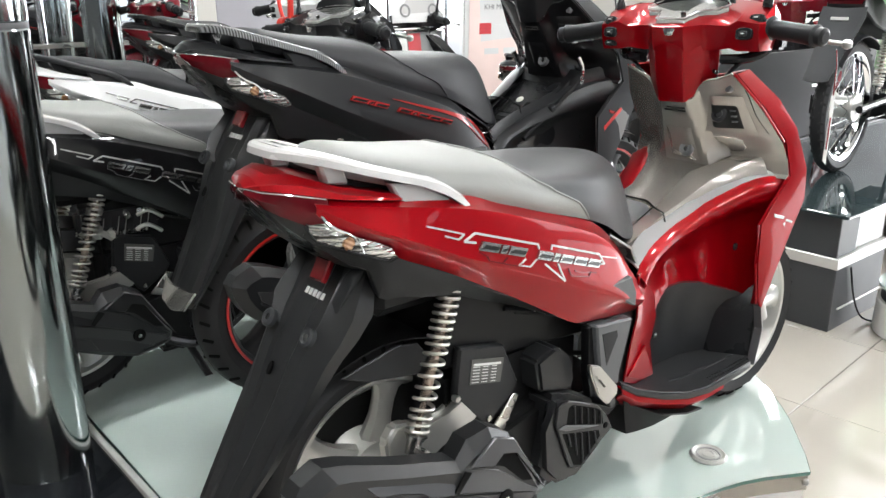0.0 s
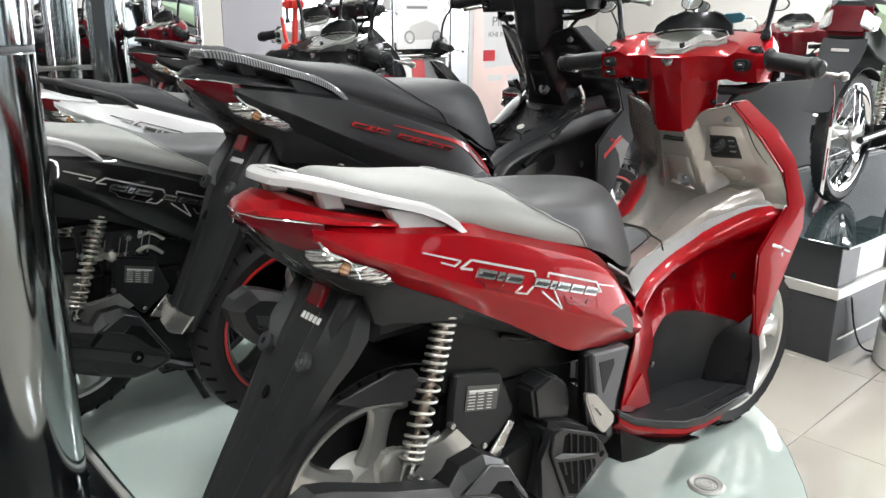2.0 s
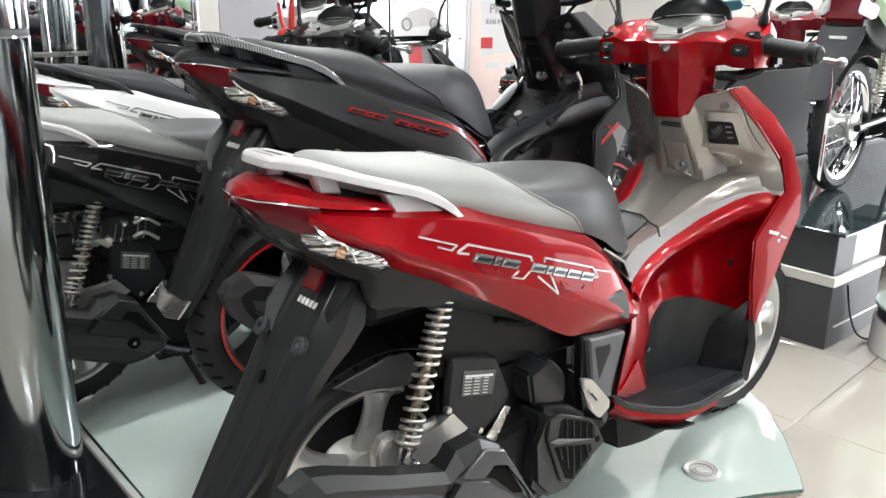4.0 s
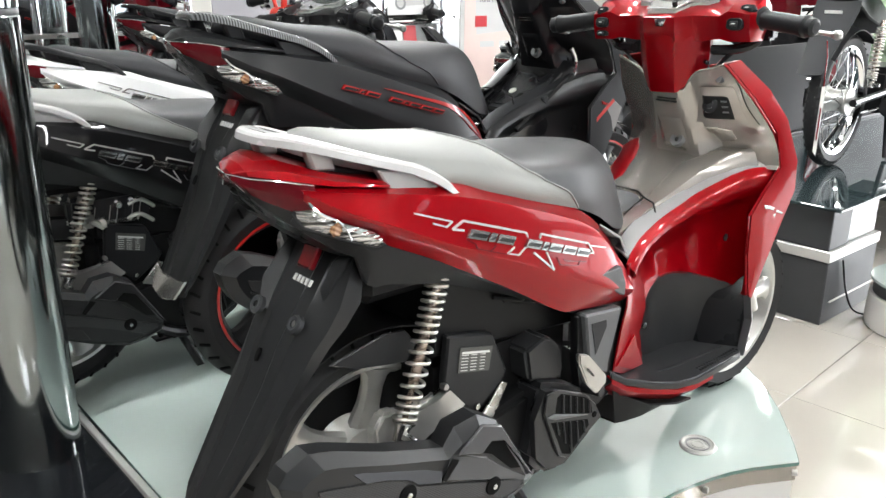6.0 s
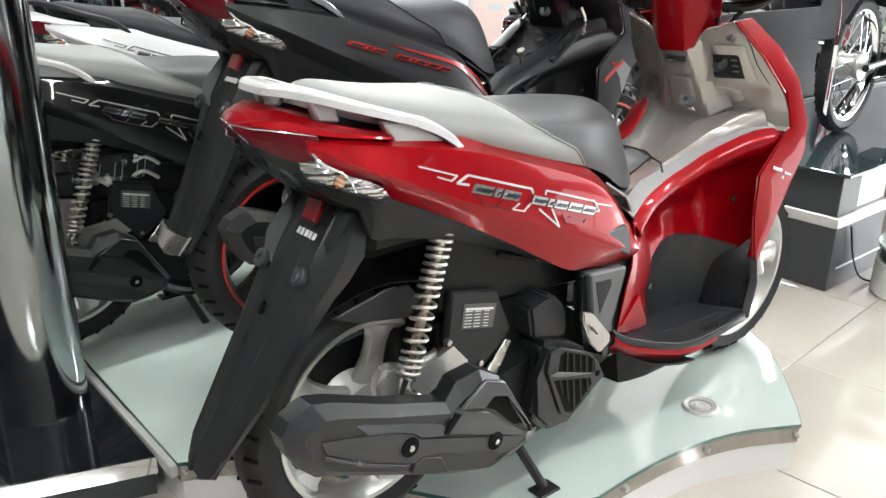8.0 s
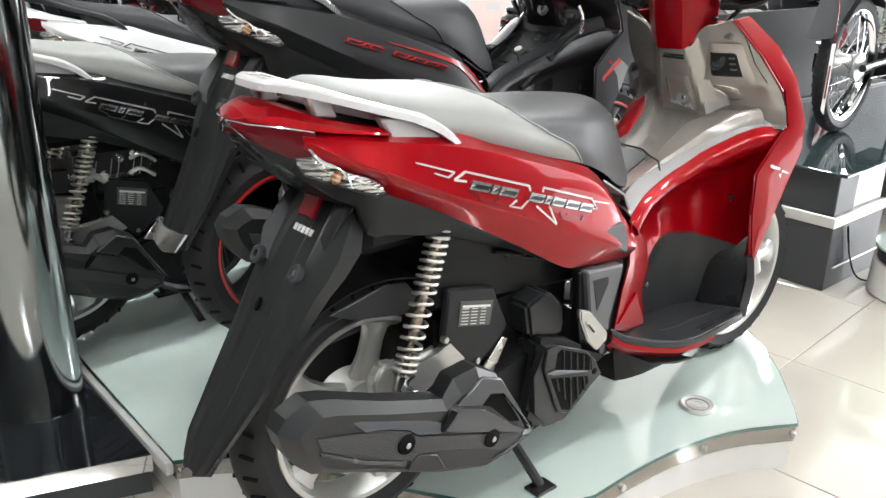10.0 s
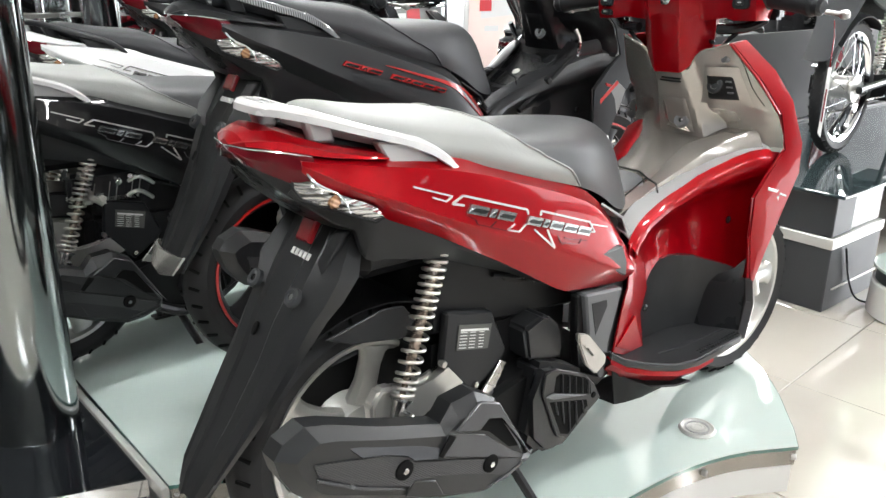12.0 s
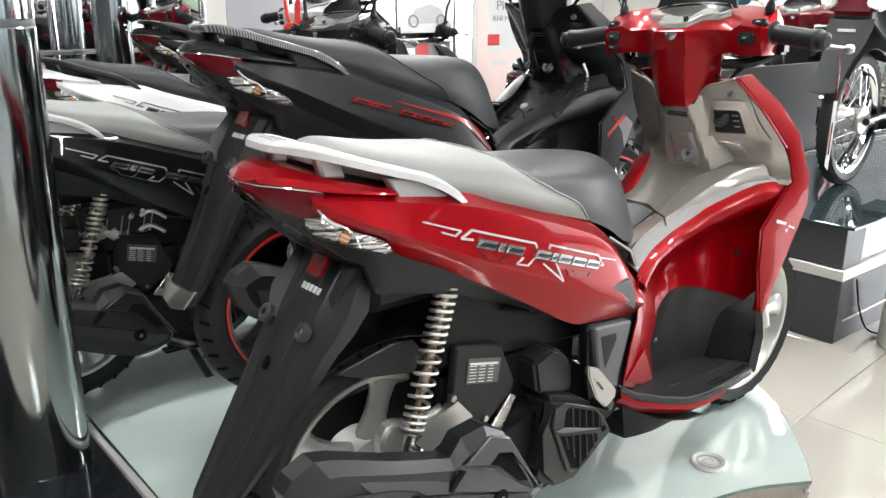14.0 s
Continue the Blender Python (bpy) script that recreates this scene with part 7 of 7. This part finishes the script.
for x0, x1 in ((-1.40, -1.12), (-1.08, -0.80), (-0.76, -0.48), (-0.44, -0.20), (-0.16, 0.10), (0.14, 0.43)):
    for z0, z1 in ((0.10, 0.90), (0.925, 1.9), (1.92, 3.1)):
        part("mirror_panel", made(box, (x0, 0.0, z0), (x1, 0.0115, z1), 0.003), MIRROR, pil)
for x in (-1.41, -1.10, -0.78, -0.46, -0.18, 0.12, 0.445):
    part("corner_tube", made(cylinder, (x, -0.005, 0.0), (x, -0.005, TOP - FLOOR_Z - 0.002), 0.022, 16), CHROME, pil)
part("ledge", made(box, (-1.42, -0.05, 0.90), (0.14, 0.0, 0.925), 0.004), STEEL, pil)
pole2 = thing("steel_pole", Matrix.Translation((0.865, 3.60, FLOOR_Z)), "mirror-polished round steel column in front of the pillar", "column")
part("shaft", made(lathe, [(0.10, 0.0), (0.1005, 0.003), (0.1005, TOP - FLOOR_Z - 0.002), (0.10, TOP - FLOOR_Z - 0.001)], Matrix(), 48), POLE_CHROME, pole2)

col = thing("wall_column", Matrix.Translation((1.72, 4.25, FLOOR_Z)), "cream painted square column", "column", "", "structure")
part("shaft", made(box, (-0.02, 0.0, 0.0), (0.14, 0.30, TOP - FLOOR_Z - 0.001), 0.006), CREAM, col)
part("face", made(box, (0.15, 0.02, 0.0), (0.62, 0.28, TOP - FLOOR_Z - 0.001), 0.004), LILAC, col)

# brochure rack
rack = thing("brochure_rack", Matrix.Translation((2.35, 3.0, FLOOR_Z)), "chrome wire brochure rack with printed boards", "rack")
for x in (0.0, 0.46):
    part("rack_post", made(cylinder, (x, 0.0, 0.0), (x, 0.0, 1.75), 0.012, 12), CHROME, rack)
    part("rack_post", made(cylinder, (x, 0.22, 0.0), (x, 0.22, 1.75), 0.012, 12), CHROME, rack)
for z in (0.55, 0.98, 1.42):
    for y in (0.0, 0.22):
        part("rack_bar", made(cylinder, (0.0, y, z), (0.46, y, z), 0.008, 10), CHROME, rack)
    part("shelf", made(box, (0.0, 0.0, z - 0.02), (0.46, 0.22, z - 0.012), 0.002), ACRYLIC, rack)
for z0, kind in ((0.67, 1), (1.02, 0), (1.44, 0)):
    bd = thing("brochure_board", Matrix.Translation((2.37, 2.99, FLOOR_Z + z0)) @ pose(0, 0, 0, -8, 0, 0), "printed brochure board in red and black on the rack" if kind else "pale printed brochure board with a machine drawing", "board")
    part("board", made(box, (0.0, -0.008, 0.0), (0.42, 0.0, 0.29), 0.002), PRINT_GREY if kind else POSTER_WHITE, bd)
    if kind:
        part("print_block", made(box, (0.14, -0.0105, 0.0), (0.24, -0.0085, 0.285)), POSTER_RED, bd)
        part("print_block", made(box, (0.005, -0.0105, 0.03), (0.13, -0.0085, 0.26)), PRINT_WHITE, bd)
        for i in range(3):
            part("print_bar", made(box, (0.15, -0.0125, 0.03 + i * 0.03), (0.22, -0.011, 0.042 + i * 0.03)), PRINT_WHITE, bd)
    else:
        part("print_block", made(prism, [(0.06, -0.0105, 0.05), (0.36, -0.0105, 0.06), (0.33, -0.0105, 0.14), (0.24, -0.0105, 0.17), (0.12, -0.0105, 0.14)], (0, 0.002, 0)), paint("pale_grey_print", (0.48, 0.47, 0.46), 0.5), bd)
        for i in range(2):
            part("print_wheel", made(ring, [(0.028, -0.001), (0.040, -0.001), (0.040, 0.001), (0.028, 0.001)], Matrix.Translation((0.10 + i * 0.22, -0.0115, 0.07)) @ pose(0, 0, 0, 90, 0, 0), 20), PRINT_GREY, bd)
        part("print_bar", made(box, (0.10, -0.0105, 0.24), (0.26, -0.0085, 0.256)), PRINT_GREY, bd)

# standing poster
post = thing("poster_stand", Matrix.Translation((2.97, 3.0, FLOOR_Z)) @ pose(0, 0, 0, 0, 0, -12), "tall white and pink promotional poster on a stand", "poster")
part("panel", made(box, (0.0, 0.0, 0.05), (0.62, 0.012, 1.75), 0.002), POSTER_WHITE, post)
part("print_edge", made(prism, [(0.04, -0.003, 1.75), (0.08, -0.003, 1.75), (0.12, -0.003, 0.90), (0.12, -0.003, 0.06), (0.02, -0.003, 0.06)], (0, 0.002, 0)), POSTER_PINK, post)
part("print_block", made(prism, [(0.10, -0.0028, 0.88), (0.61, -0.0028, 0.92), (0.61, -0.0028, 0.07), (0.125, -0.0028, 0.07)], (0, 0.002, 0)), POSTER_PINK, post)
part("print_block", made(box, (0.11, -0.0042, 0.93), (0.20, -0.0015, 1.0)), POSTER_RED, post)
part("foot", made(box, (0.05, -0.15, 0.0), (0.57, 0.17, 0.05), 0.006), CABINET_BLACK, post)


def words(text, size, m, mat, parent, name="lettering"):
    cu = bpy.data.curves.new(name, 'FONT')
    cu.body, cu.size, cu.extrude = text, size, 0.0008
    tmp = new("tmp_text", cu)
    dg = bpy.context.evaluated_depsgraph_get()
    me = bpy.data.meshes.new_from_object(tmp.evaluated_get(dg))
    bpy.data.objects.remove(tmp)
    me.materials.clear()
    me.materials.append(mat)
    ob = new(name, me)
    ob.parent = parent
    ob.matrix_basis = m
    return ob


words("Plus", 0.085, pose(0.17, -0.002, 1.155, 90, 0, 0), PRINT_GREY, post)
for x0, x1, z0 in ((0.36, 0.40, 1.085), (0.415, 0.45, 1.085), (0.465, 0.54, 1.085), (0.22, 0.34, 0.95), (0.15, 0.26, 0.80), (0.30, 0.40, 0.80)):
    part("print_bar", made(box, (x0, -0.0036, z0), (x1, -0.0015, z0 + 0.038)), PRINT_GREY if z0 > 1 else POSTER_WHITE, post)
words("KHI MUA", 0.048, pose(0.145, -0.002, 1.085, 90, 0, 0), PRINT_GREY, post)


# ---- cream floor tiles, laid last ----
tile_mesh = made(box, (-0.2985, -0.2985, -0.02), (0.2985, 0.2985, 0.0), 0.0015)
tile_me = bpy.data.meshes.new("floor_tile")
tile_mesh.to_mesh(tile_me)
tile_mesh.free()
tile_me.materials.append(TILE)
TURN = 4.0
lay = pose(1.585, -0.10, FLOOR_Z, 0, 0, TURN)
for i in range(-10, 13):
    for j in range(-10, 12):
        m = lay @ Matrix.Translation((0.3 + 0.6 * i, 0.3 + 0.6 * j, random.uniform(-0.0003, 0.0003)))
        p = m.translation
        if X0 + 0.02 < p.x < X1 and Y0 < p.y < Y1 and i * i + j * j < 150:
            ob = new("floor_tile", tile_me)
            ob.matrix_basis = m
            ob.parent = floor_ob
